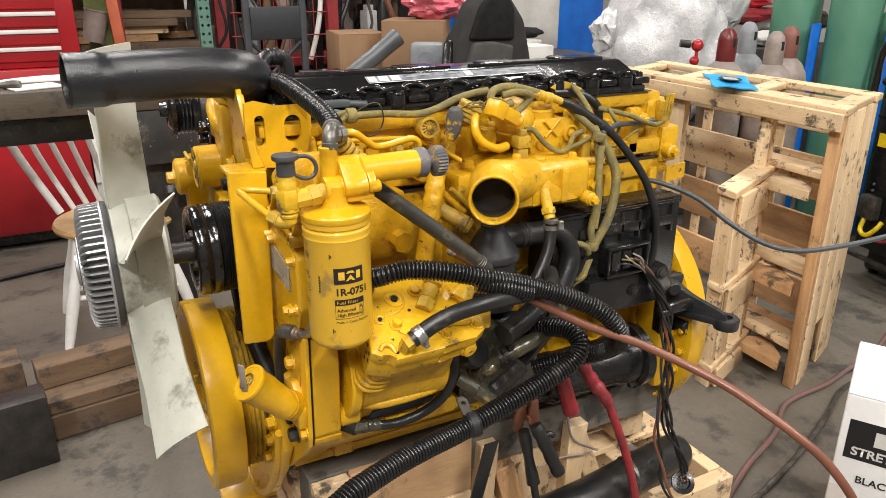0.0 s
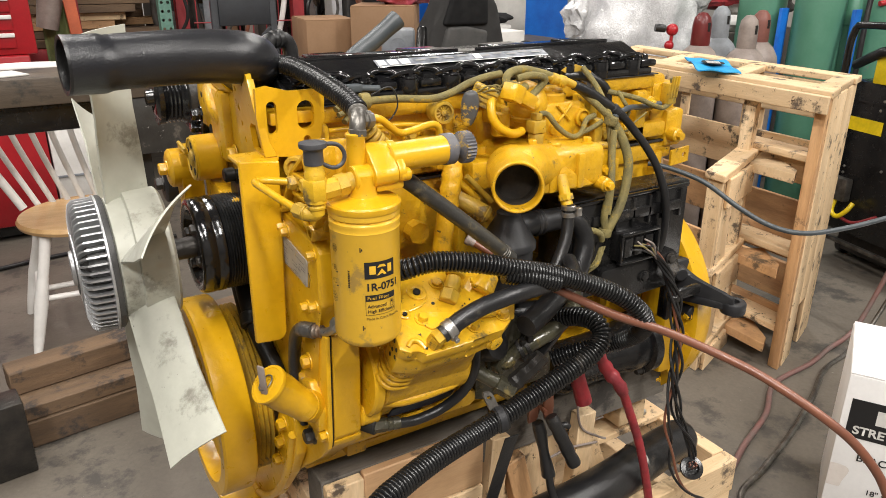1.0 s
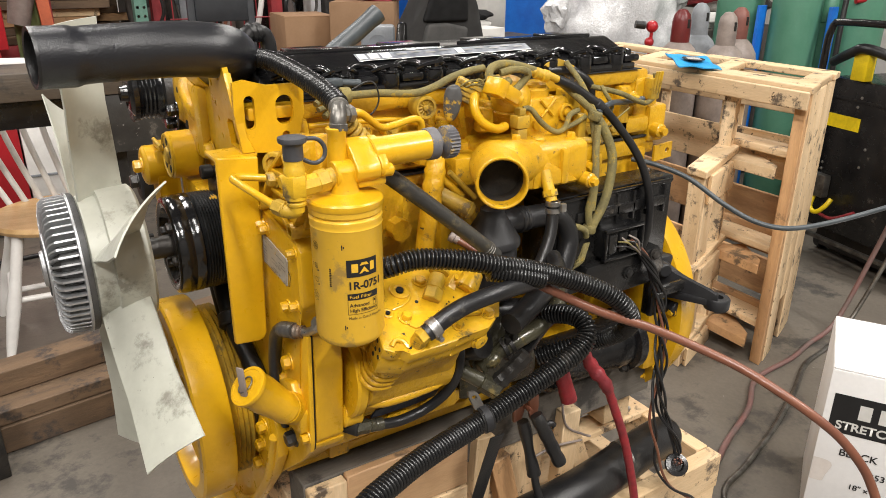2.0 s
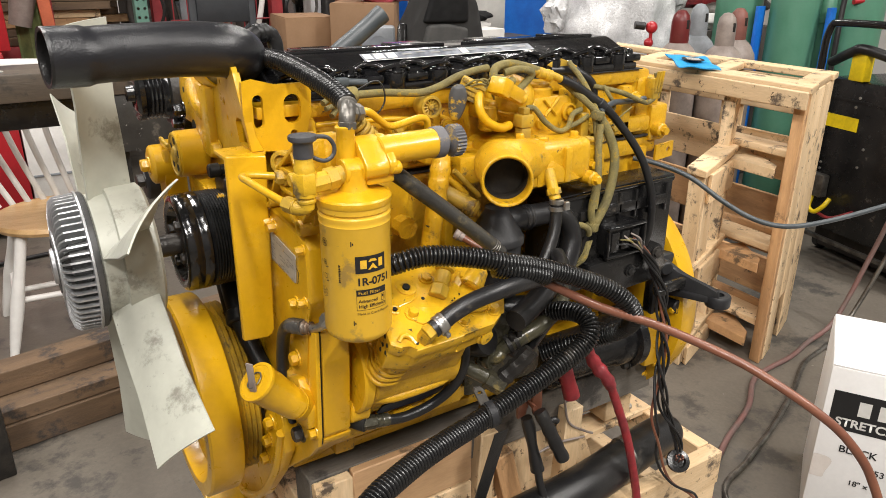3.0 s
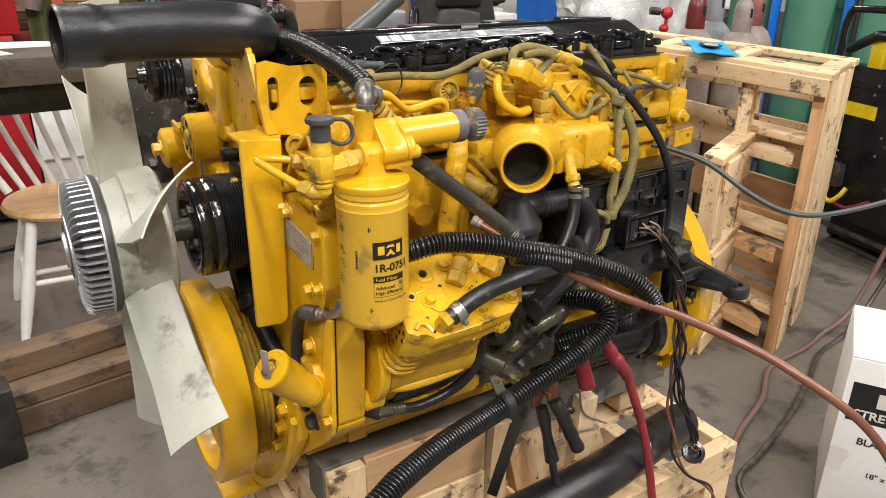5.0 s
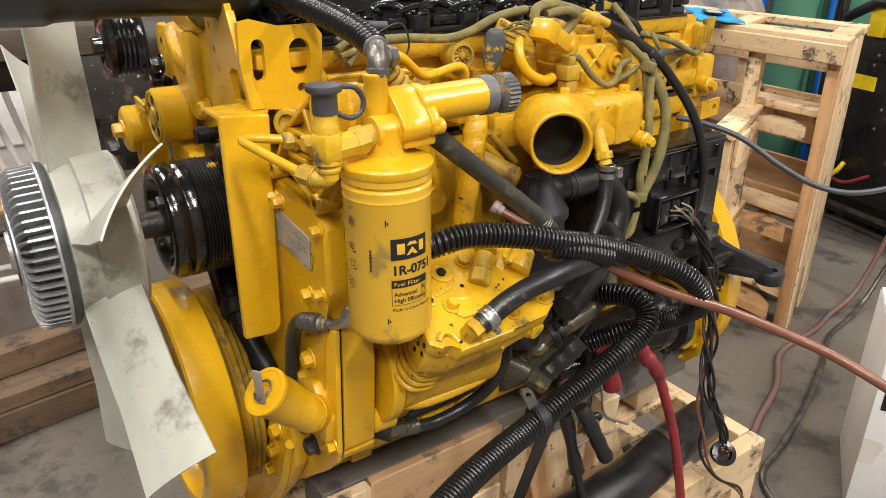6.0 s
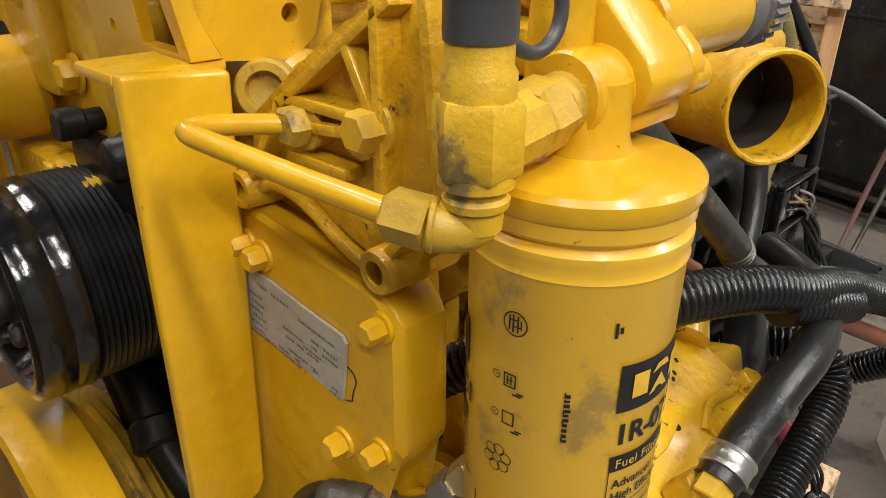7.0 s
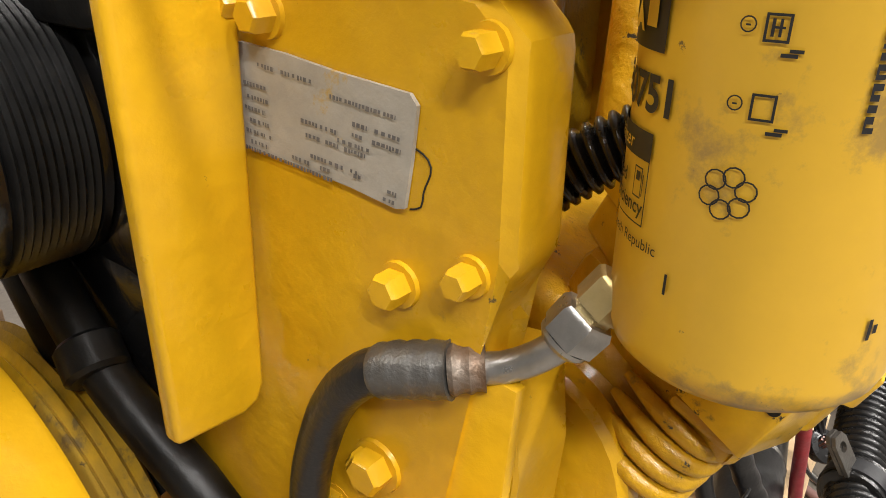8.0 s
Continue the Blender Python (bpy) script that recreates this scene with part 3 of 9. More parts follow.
def on_front(u, v, w):
    """u, v: 0..1 across and down the plate."""
    a = Vector((0, -0.2035, 0.9355)).lerp(Vector((0, -0.3033, 0.9262)), u)
    c = Vector((0, -0.2010, 0.8880)).lerp(Vector((0, -0.2968, 0.8806)), u)
    p = a.lerp(c, v)
    return (-0.0035 - w, p.y, p.z)


rng_dp = random.Random(4)
for v_, spans in ((0.13, ((0.13, 0.24), (0.28, 0.48))), (0.20, ((0.57, 0.92),)), (0.33, ((0.03, 0.18),)), (0.45, ((0.05, 0.19),)), (0.56, ((0.03, 0.17),)), (0.67, ((0.06, 0.19),)), (0.78, ((0.03, 0.16), (0.19, 0.21))),
                  (0.88, ((0.06, 0.18),)), (0.955, ((0.02, 0.60),)), (0.37, ((0.70, 0.78), (0.82, 0.95))), (0.47, ((0.70, 0.76), (0.81, 0.96))), (0.50, ((0.40, 0.62),)), (0.56, ((0.62, 0.80),)), (0.62, ((0.43, 0.52), (0.55, 0.63), (0.66, 0.78))),
                  (0.80, ((0.46, 0.66), (0.70, 0.74))), (0.88, ((0.34, 0.46), (0.52, 0.58))), (0.83, ((0.72, 0.77),)), (0.86, ((0.91, 0.96),)), (0.94, ((0.89, 0.96),))):
    for u0, u1 in spans:
        u_ = u0
        while u_ < u1:
            w_ = rng_dp.uniform(0.009, 0.020)
            h_ = rng_dp.uniform(0.030, 0.044)
            patch(u_, min(u_ + w_, u1), v_ + h_, v_, on_front, INK_FADED, DP, "print_bar", nu=1)
            u_ += w_ + rng_dp.choice((0.005, 0.006, 0.007, 0.016))
bm = B()
sweep(bm, [(-0.0003, -0.2990, 0.9065), (-0.0003, -0.3060, 0.9035), (-0.0003, -0.3085, 0.8985), (-0.0003, -0.3050, 0.8900), (-0.0003, -0.3035, 0.8830), (-0.0003, -0.2980, 0.8808)], 0.0004, 6, 0.003)
part("paint_lip", bm, DARK_HOLE, ENG, "dark torn edge of a peeled paint flake")

# ribbed upper casting with its bosses
bm = B()
prism(bm, [(-0.20, 0.985), (-0.235, 0.995), (-0.27, 0.992), (-0.325, 0.97), (-0.35, 0.985), (-0.375, 1.05), (-0.36, 1.115), (-0.345, 1.115), (-0.300, 1.093), (-0.253, 1.063), (-0.205, 1.030)], (0.011, 0, 0), (0, 1, 0), (0, 0, 1), 0.041, 0.003)


def rib(bm, a, c, w=0.006, x0=-0.002, x1=0.026):
    (y0, z0), (y1, z1) = a, c
    d = Vector((0, y1 - y0, z1 - z0))
    n = Vector((0, -d.z, d.y)).normalized() * w / 2
    vs = []
    for x in (x0, x1):
        for p, s in (((y0, z0), 1), ((y1, z1), 1), ((y1, z1), -1), ((y0, z0), -1)):
            vs.append(bm.verts.new((x, p[0] + n.y * s * (1.0 if x == x0 else 1.5), p[1] + n.z * s * (1.0 if x == x0 else 1.5))))
    for f in ((0, 1, 2, 3), (7, 6, 5, 4), (0, 4, 5, 1), (1, 5, 6, 2), (2, 6, 7, 3), (3, 7, 4, 0)):
        bm.faces.new([vs[i] for i in f])


CAST = part("ribbed_casting", bm, YELLOW_CAST, ENG)
APEX = (-0.345, 1.108)
for a, c in ((APEX, (-0.254, 1.047)), ((-0.257, 1.050), (-0.213, 0.99)), ((-0.313, 1.086), (-0.334, 1.050)), ((-0.262, 1.052), (-0.331, 1.053)), ((-0.262, 1.022), (-0.31, 1.022)), ((-0.335, 1.115), (-0.335, 1.0)),
             ((-0.335, 0.985), (-0.375, 1.03)), ((-0.275, 1.04), (-0.318, 1.045)), ((-0.365, 1.11), (-0.375, 1.03))):
    bm = B()
    rib(bm, a, c)
    bmesh.ops.bevel(bm, geom=bm.edges[:], offset=0.0012, segments=2, profile=0.5, affect="EDGES")
    part("rib", bm, YELLOW_CAST, CAST)
bm = B()
sweep(bm, [(0.004, -0.212, 0.985), (0.004, -0.235, 0.997), (0.004, -0.265, 0.995), (0.004, -0.30, 0.98), (0.004, -0.333, 0.972)], 0.0042, 10, 0.006)
part("rim", bm, YELLOW_CAST, CAST)
for y, z in ((-0.212, 0.989), (-0.335, 0.98)):
    bm = B()
    lathe(bm, (0.02, y, z), (-1, 0, 0), [(0.013, 0), (0.012, 0.024), (0.011, 0.026), (0.0065, 0.026), (0.0062, 0.006)], 20, True, True)
    part("boss", bm, YELLOW_CAST, CAST)
for y, z in ((-0.275, 1.041), (-0.318, 1.045)):
    bm = B()
    lathe(bm, (0.02, y, z), (-1, 0, 0), [(0.015, 0), (0.013, 0.018)], 18)
    part("boss", bm, YELLOW_CAST, CAST)
for y, z in ((-0.275, 1.041), (-0.330, 1.050)):
    bm = B()
    hexbolt(bm, (0.002, y, z), (-1, 0, 0), 0.0105, 0.012)
    part("casting_bolt", bm, YELLOW_OLD, ENG)

# housing behind the ribbed casting, with a ring lug
bm = B()
box(bm, 0.045, 0.10, -0.178, -0.10, 0.985, 1.10, 0.012)
cyl(bm, (0.06, -0.20, 1.03), (0.06, -0.14, 1.03), 0.030, seg=28, ch=0.004)
HOUS = part("front_housing", bm, YELLOW_CAST, ENG)
bm = B()
lathe(bm, (0.03, -0.196, 1.040), (-0.7, -0.7, 0.15), [(0.019, -0.01), (0.019, 0.006), (0.017, 0.008), (0.012, 0.008), (0.011, 0.002), (0.0, 0.0)], 26, True, False)
part("ring_lug", bm, YELLOW_OLD, HOUS)

# channel bracket in front of the cover, with its perforated upright
bm = B()
t_ = 0.012
prism(bm, [(-0.063, 0.757), (-0.024, 0.7535), (-0.015, 0.757), (-0.0105, 0.766), (0.001, 1.058), (-0.062, 1.064)], (0, -0.196, 0), (1, 0, 0), (0, 0, 1), t_, 0.0036, 3)
prism(bm, [(-0.063, -0.2), (0.003, -0.2), (0.003, -0.15), (-0.063, -0.15)], (0, 0, 1.056), (1, 0, 0), (0, 1, 0), 0.007, 0.002)
part("channel_bracket", bm, YELLOW, ENG)
bm = B()
holes = [circle2(-0.103 + 0.11 * c, c, 0.0046, 12, 0.8, 1.1) for c in (-0.014, 0.012, 0.039, 0.063, 0.094)]
holes += [circle2(-0.135, 0.108, 0.005, 12)]
holes.append([(-0.185, 0.006), (-0.140, 0.006), (-0.140, 0.040), (-0.150, 0.048), (-0.172, 0.048)])
plate(bm, [(-0.2, 0.0), (-0.15, 0.0), (-0.15, -0.05), (-0.055, -0.05), (-0.085, 0.125), (-0.168, 0.125)], holes, (-0.017, 0, 1.06), (0, 1, 0), (-0.09, 0, 1), 0.008)
prism(bm, [(-0.006, 0.0), (0.014, 0.0), (0.003, 0.022), (-0.004, 0.118), (-0.015, 0.118)], (-0.013, -0.2015, 1.0635), (1, 0, 0), (0.0, 0.27, 1), -0.006, 0.001)
part("perforated_upright", bm, YELLOW, ENG)

# lifting eye
bm = B()
out = [(-0.012, 0.012), (0.0, 0.0), (0.055, -0.006), (0.072, 0.008), (0.084, 0.05), (0.086, 0.085), (0.076, 0.098), (0.03, 0.098), (-0.005, 0.108), (-0.022, 0.105), (-0.024, 0.06)]
plate(bm, out, [slot2(0.054, 0.06, 0.028, 0.045), slot2(0.0, 0.06, 0.016, 0.05), circle2(0.054, 0.022, 0.006, 12)], (0, -0.19, 1.06), (1, 0, 0), (0, 0, 1), -0.009)
box(bm, 0.0, 0.09, -0.181, -0.13, 1.105, 1.125, 0.004)
part("lifting_eye", bm, YELLOW, ENG)

# fuel filter: can with printing, head, hand pump, fittings
FX, FY, FR = 0.0432, -0.4165, 0.0472
bm = B()
lathe(bm, (FX, FY, 0.842), (0, 0, 1), [(0.030, 0.0), (0.040, 0.002), (0.045, 0.007), (FR, 0.014), (FR, 0.168), (FR + 0.001, 0.170), (FR, 0.173), (FR + 0.0012, 0.177), (FR + 0.0012, 0.181), (FR - 0.002, 0.184), (FR + 0.001, 0.187), (FR + 0.0015, 0.194)], 56)
CAN = part("filter_can", bm, YELLOW_CAN, ENG, "yellow spin-on fuel filter can with black print")
bm = B()
lathe(bm, (FX, FY, 1.036), (0, 0, 1), [(FR + 0.002, 0), (FR + 0.003, 0.002), (FR + 0.003, 0.0085), (FR + 0.001, 0.0110), (0.042, 0.0122), (0.024, 0.0142), (0.0195, 0.0165), (0.0175, 0.022), (0.0170, 0.032), (0.0165, 0.045)], 48)
part("filter_head", bm, YELLOW, ENG)


def on_can(u, v, w):
    """u: metres round the can from the side that faces the walk's start, v: height above the can's foot."""
    a = radians(-117) + u / FR
    r = FR + 0.0007 + w
    return (FX + r * math.cos(a), FY + r * math.sin(a), 0.842 + v)


# printed panel, twice round the can
for U in (0.0, -0.122):
    patch(U - 0.0005, U + 0.043, 0.108, 0.132, on_can, INK, CAN, "logo_panel", nu=14)
    bmt = B()
    for q in (((0.016, 0.1125), (0.030, 0.1125), (0.023, 0.1215)), ((0.006, 0.1145), (0.0145, 0.1145), (0.0145, 0.1265), (0.006, 0.1265)),
              ((0.0315, 0.1145), (0.038, 0.1145), (0.038, 0.1265), (0.0315, 0.1265)), ((0.0165, 0.1235), (0.0295, 0.1235), (0.0265, 0.1275), (0.0195, 0.1275))):
        bmt.faces.new([bmt.verts.new(on_can(U + a, c, 0.0004)) for a, c in q])
    part("logo_shape", bmt, YELLOW_CAN, CAN)
    writing("1R-0751", 0.0152, U, 0.0908, on_can, INK, CAN, spacing=0.98, bold=0.00042)
    patch(U - 0.0005, U + 0.043, 0.0755, 0.0845, on_can, INK, CAN, "print_panel", nu=14)
    writing("Fuel Filter", 0.0068, U + 0.002, 0.0778, lambda u, v, w: on_can(u, v, 0.0005), YELLOW_CAN, CAN, spacing=1.1)
    writing("Advanced", 0.0068, U + 0.002, 0.0655, on_can, INK, CAN, bold=0.0001)
    writing("High Efficiency", 0.0068, U + 0.002, 0.0580, on_can, INK, CAN, bold=0.0001)
    for a, b_, c, d in ((-0.0005, 0.0, 0.0545, 0.0755), (0.0425, 0.043, 0.0545, 0.0755), (-0.0005, 0.043, 0.0545, 0.0550)):
        patch(U + a, U + b_, c, d, on_can, INK, CAN, "print_line")
    for a, b_, c, d in ((0.035, 0.0355, 0.063, 0.073), (0.0395, 0.040, 0.063, 0.073), (0.035, 0.040, 0.0725, 0.073), (0.035, 0.040, 0.063, 0.0635), (0.0363, 0.0387, 0.0685, 0.0715), (0.0403, 0.0408, 0.064, 0.071)):
        patch(U + a, U + b_, c, d, on_can, INK, CAN, "print_symbol", nu=2)
    writing("Made in Czech Republic", 0.0052, U, 0.0475, on_can, INK, CAN)
    for u, v in ((-0.0055, 0.146), (-0.0055, 0.032)):
        patch(U + u, U + u + 0.0013, v, v + 0.007, on_can, INK, CAN, "print_tick", nu=1)
        patch(U + u + 0.002, U + u + 0.0035, v + 0.002, v + 0.005, on_can, INK, CAN, "print_tick", nu=1)
patch(-0.0665, -0.0655, 0.037, 0.044, on_can, INK, CAN, "print_tick", nu=1)
rng_can = random.Random(9)
v_ = 0.094
while v_ < 0.119:
    h_ = rng_can.uniform(0.0011, 0.0021)
    w_ = rng_can.uniform(0.0022, 0.0032)
    patch(-0.0232, -0.0232 + w_, v_, v_ + h_, on_can, INK, CAN, "print_bar", nu=1)
    if rng_can.random() < 0.5:
        patch(-0.0232, -0.0226, v_ + h_, v_ + h_ + 0.0009, on_can, INK, CAN, "print_bar", nu=1)
    v_ += h_ + 0.0009
# pictograms round the back of the can
for u0, v0, kind_ in ((-0.046, 0.147, 0), (-0.048, 0.118, 1), (-0.048, 0.098, 2), (-0.052, 0.074, 3)):
    bm = B()
    quad = lambda x0, y0, x1, y1: bm.faces.new([bm.verts.new(p) for p in ((x0, y0, 0), (x1, y0, 0), (x1, y1, 0), (x0, y1, 0))])
    if kind_ == 0:
        lathe(bm, (0, 0, 0), (0, 0, 1), [(0.0052, 0), (0.0058, 0)], 24, False, False)
        for q in ((-0.0030, -0.0035, -0.0022, 0.0035), (-0.0012, -0.0042, -0.0004, 0.0042), (0.0010, -0.0040, 0.0018, 0.0040), (0.0026, -0.0022, 0.0032, 0.0022), (-0.0028, 0.0014, 0.0016, 0.0020), (-0.0010, -0.0016, 0.0030, -0.0010)):
            quad(*q)
    elif kind_ == 3:
        for k in range(6):
            a_ = k * math.pi / 3 + 0.3
            c_ = Vector((0.0050 * math.cos(a_), 0.0050 * math.sin(a_), 0))
            lathe(bm, c_, (0, 0, 1), [(0.0026, 0), (0.0031, 0)], 12, False, False)
    else:
        lathe(bm, (-0.0062, 0.001, 0), (0, 0, 1), [(0.0017, 0), (0.0021, 0)], 14, False, False)
        quad(-0.0068, 0.0006, -0.0056, 0.0011)
        for q in ((-0.0022, 0.0034, 0.0040, 0.0041), (-0.0022, -0.0030, 0.0040, -0.0023), (-0.0022, -0.0030, -0.0015, 0.0041), (0.0033, -0.0030, 0.0040, 0.0041), (0.0045, -0.0052, 0.0078, -0.0043), (0.0026, -0.0064, 0.0066, -0.0054)):
            quad(*q)
        if kind_ == 1:
            for q in ((-0.0006, -0.0016, 0.0002, 0.0028), (0.0012, -0.0016, 0.0019, 0.0028), (-0.0006, 0.0004, 0.0026, 0.0010)):
                quad(*q)
    for v in bm.verts:
        v.co = Vector(on_can(u0 + v.co.x, v0 + v.co.y, 0.0))
    part("print_symbol", bm, INK, CAN)
# head body, saddle and hand pump
bm = B()
lathe(bm, (0.0285, -0.413, 1.0745), (1, 0, 0), [(0.0120, 0.0), (0.0168, 0.0005), (0.0180, 0.002), (0.0180, 0.050), (0.0170, 0.056)], 32, True, True)
lathe(bm, (0.043, -0.400, 1.072), (0, 0, 1), [(0.0142, 0.0), (0.0132, 0.030), (0.0122, 0.054), (0.0138, 0.0565), (0.0138, 0.060), (0.0120, 0.0615)], 28)
part("head_body", bm, YELLOW, ENG)
bm = B()
SADDLE = [(-0.378, 1.066), (-0.378, 1.104), (-0.384, 1.1125), (-0.394, 1.1165), (-0.404, 1.1145), (-0.4125, 1.109), (-0.434, 1.088), (-0.438, 1.080), (-0.436, 1.071), (-0.430, 1.0655), (-0.420, 1.063)]
prism(bm, SADDLE, (0.0535, 0, 0), (0, 1, 0), (0, 0, 1), 0.0345, 0.0022)
box(bm, 0.058, 0.10, -0.428, -0.385, 1.0555, 1.068, 0.004)
SAD = part("pump_saddle", bm, YELLOW, ENG)
bm = B()
prism(bm, [(y * 0.985 - 0.0055, 1.0905 + (z - 1.09) * 0.965) for y, z in SADDLE], (0.0885, 0, 0), (0, 1, 0), (0, 0, 1), 0.0125, 0.0028)
cyl(bm, (0.0915, -0.428, 1.0755), (0.108, -0.428, 1.0755), 0.0088, seg=16, ch=0.002)
part("clamp_band", bm, YELLOW, SAD)
bm = B()
cyl(bm, (0.085, -0.405, 1.094), (0.178, -0.401, 1.094), 0.0205, seg=32, ch=0.002)
PUMP = part("hand_pump", bm, YELLOW, ENG)
bm = B()
lathe(bm, (0.175, -0.4005, 1.094), (1, 0.04, 0), [(0.0215, 0), (0.0225, 0.002), (0.0225, 0.015), (0.019, 0.017), (0.011, 0.019), (0.0095, 0.024), (0.0105, 0.032)], 32)
part("pump_collar", bm, GREY_PLASTIC, PUMP, "grey plastic pump collar")
bm = B()
prof = []
for k in range(56):
    a = 2 * math.pi * k / 56
    r = 0.0232 if k % 2 else 0.0208
    prof.append((r * math.cos(a), r * math.sin(a)))
prism(bm, prof, (0.206, -0.399, 1.093), (0, 1, 0), (0, 0, 1), 0.015)
lathe(bm, (0.201, -0.399, 1.093), (1, 0, 0), [(0.010, 0), (0.021, 0.0048), (0.021, 0.0205), (0.019, 0.0225), (0.0, 0.0230)], 28, True, False)
part("pump_knob", bm, GREY_PLASTIC, PUMP, "knurled grey plastic knob")

# quick coupling, cap and pipe
CX, CY = -0.023, -0.416
bm = B()
lathe(bm, (CX, CY, 1.036), (0, 0, 1), [(0.0100, 0), (0.0104, 0.004), (0.0104, 0.008), (0.0122, 0.009), (0.0126, 0.012), (0.0112, 0.0135), (0.0112, 0.0155), (0.0140, 0.017), (0.0140, 0.0215), (0.0125, 0.023)], 24)
lathe(bm, (CX, CY, 1.0565), (0, 0, 1), [(0.0150, 0), (0.0166, 0.002), (0.0166, 0.025), (0.0152, 0.0275), (0.0122, 0.028)], 6)
lathe(bm, (CX, CY, 1.0825), (0, 0, 1), [(0.0132, 0), (0.0132, 0.010), (0.0118, 0.0125), (0.0118, 0.024)], 24)
cyl(bm, (CX, CY, 1.0665), (0.009, -0.414, 1.0690), 0.0135, seg=8, ch=0.001)
cyl(bm, (0.006, -0.414, 1.0690), (0.0225, -0.4135, 1.0715), 0.0150, seg=6, ch=0.0016)
cyl(bm, (0.0215, -0.4135, 1.0712), (0.032, -0.413, 1.0725), 0.0128, seg=20)
part("quick_coupling", bm, YELLOW_OLD, ENG)
bm = B()
lathe(bm, (CX, CY, 1.103), (0, 0, 1), [(0.0125, 0), (0.0128, 0.003), (0.0125, 0.018), (0.014, 0.020), (0.0175, 0.022), (0.0182, 0.025), (0.0175, 0.028), (0.0, 0.0295)], 28, True, False)
CAP = part("dust_cap", bm, CAP_RUBBER, ENG, "dark grey rubber dust cap")
bm = B()
ring_pts = [(CX + 0.012, CY, 1.1275), (0.006, CY - 0.001, 1.1262), (0.0145, CY - 0.001, 1.1205), (0.0190, CY - 0.001, 1.1105), (0.0165, CY - 0.001, 1.1005), (0.008, CY - 0.001, 1.0955), (-0.001, CY - 0.001, 1.0965), (CX + 0.011, CY, 1.1025)]
sweep(bm, ring_pts, 0.0028, 10, 0.003)
part("cap_strap", bm, CAP_RUBBER, CAP)
bm = B()
sweep(bm, [(CX, CY, 1.046), (CX, CY, 1.040), (CX - 0.001, CY + 0.0005, 1.0380), (CX - 0.005, CY + 0.004, 1.0362), (CX - 0.010, CY + 0.008, 1.0365), (CX - 0.014, CY + 0.012, 1.0375)], 0.0098, 18, 0.002)
cyl(bm, (-0.0345, -0.4075, 1.0372), (-0.0360, -0.4055, 1.0374), 0.0106, seg=20, ch=0.0006)
cyl(bm, (-0.0355, -0.4060, 1.0374), (-0.0415, -0.3890, 1.0388), 0.0106, seg=6, ch=0.0012)
part("elbow_fitting", bm, YELLOW_OLD, ENG)
bm = B()
sweep(bm, [(-0.041, -0.391, 1.0388), (-0.048, -0.340, 1.0412), (-0.0545, -0.287, 1.0442), (-0.0570, -0.268, 1.0456), (-0.0535, -0.2605, 1.0462), (-0.041, -0.2605, 1.0455), (-0.02, -0.266, 1.043), (-0.004, -0.272, 1.041)], 0.0054, 14, 0.003)
part("fuel_pipe", bm, YELLOW, ENG)

# upper elbow and the ribbed conduit over the cover
bm = B()
cyl(bm, (0.0445, -0.4025, 1.128), (0.0455, -0.4015, 1.138), 0.0128, seg=6, ch=0.0012)
sweep(bm, [(0.0455, -0.4015, 1.136), (0.0465, -0.400, 1.143), (0.0495, -0.395, 1.1485), (0.0545, -0.386, 1.1515), (0.0605, -0.374, 1.1525), (0.0640, -0.364, 1.1535)], 0.0110, 18, 0.003)
lathe(bm, (0.0580, -0.379, 1.152), (0.28, 0.94, 0.06), [(0.0112, -0.001), (0.0138, 0.0), (0.0142, 0.003), (0.0138, 0.006), (0.0112, 0.007)], 26)
lathe(bm, (0.0505, -0.392, 1.146), (0.93, 0.30, -0.06), [(0.0102, 0.0), (0.0102, 0.012), (0.0122, 0.013), (0.0122, 0.022), (0.0100, 0.024)], 8)
part("pipe_elbow", bm, GREY_FIT, ENG, "grey pipe elbow")
bm = B()
for k in range(4):
    lathe(bm, (0.072 + 0.006 * k, -0.372, 1.128 - 0.007 * k), (0.65, 0, -0.75), [(0.0125, 0), (0.0145, 0.002), (0.0145, 0.005), (0.0125, 0.007)], 18)
sweep(bm, [(0.07, -0.37, 1.13), (0.098, -0.372, 1.10), (0.11, -0.375, 1.085)], 0.010, 12, 0.01)
part("banjo_stack", bm, YELLOW_OLD, ENG)
bm = B()
corrugated(bm, [(0.046, -0.05, 1.186), (0.05, -0.10, 1.187), (0.056, -0.16, 1.186), (0.06, -0.24, 1.178), (0.064, -0.32, 1.165), (0.064, -0.366, 1.153)], 0.0154, 0.0070, 22)
part("breather_conduit", bm, RIB_PLASTIC, ENG, "black ribbed conduit", angle=88)
bm = B()
sweep(bm, [(0.046, -0.055, 1.186), (0.047, -0.035, 1.20), (0.06, -0.015, 1.214), (0.08, -0.005, 1.218), (0.098, 0.0, 1.212), (0.104, 0.0, 1.195), (0.104, 0.0, 1.175)], 0.0135, 14, 0.008)
for p, a in (((0.047, -0.04, 1.197), (0.05, 0.5, 0.5)), ((0.072, -0.008, 1.217), (0.8, 0.3, 0.2)), ((0.084, -0.004, 1.217), (0.8, 0.2, 0.0))):
    lathe(bm, p, a, [(0.0148, -0.005), (0.016, -0.003), (0.016, 0.003), (0.0148, 0.005)], 18)
part("conduit_elbow", bm, BLACK_RUBBER, ENG, "dirty black conduit elbow with clamps")
bm = B()
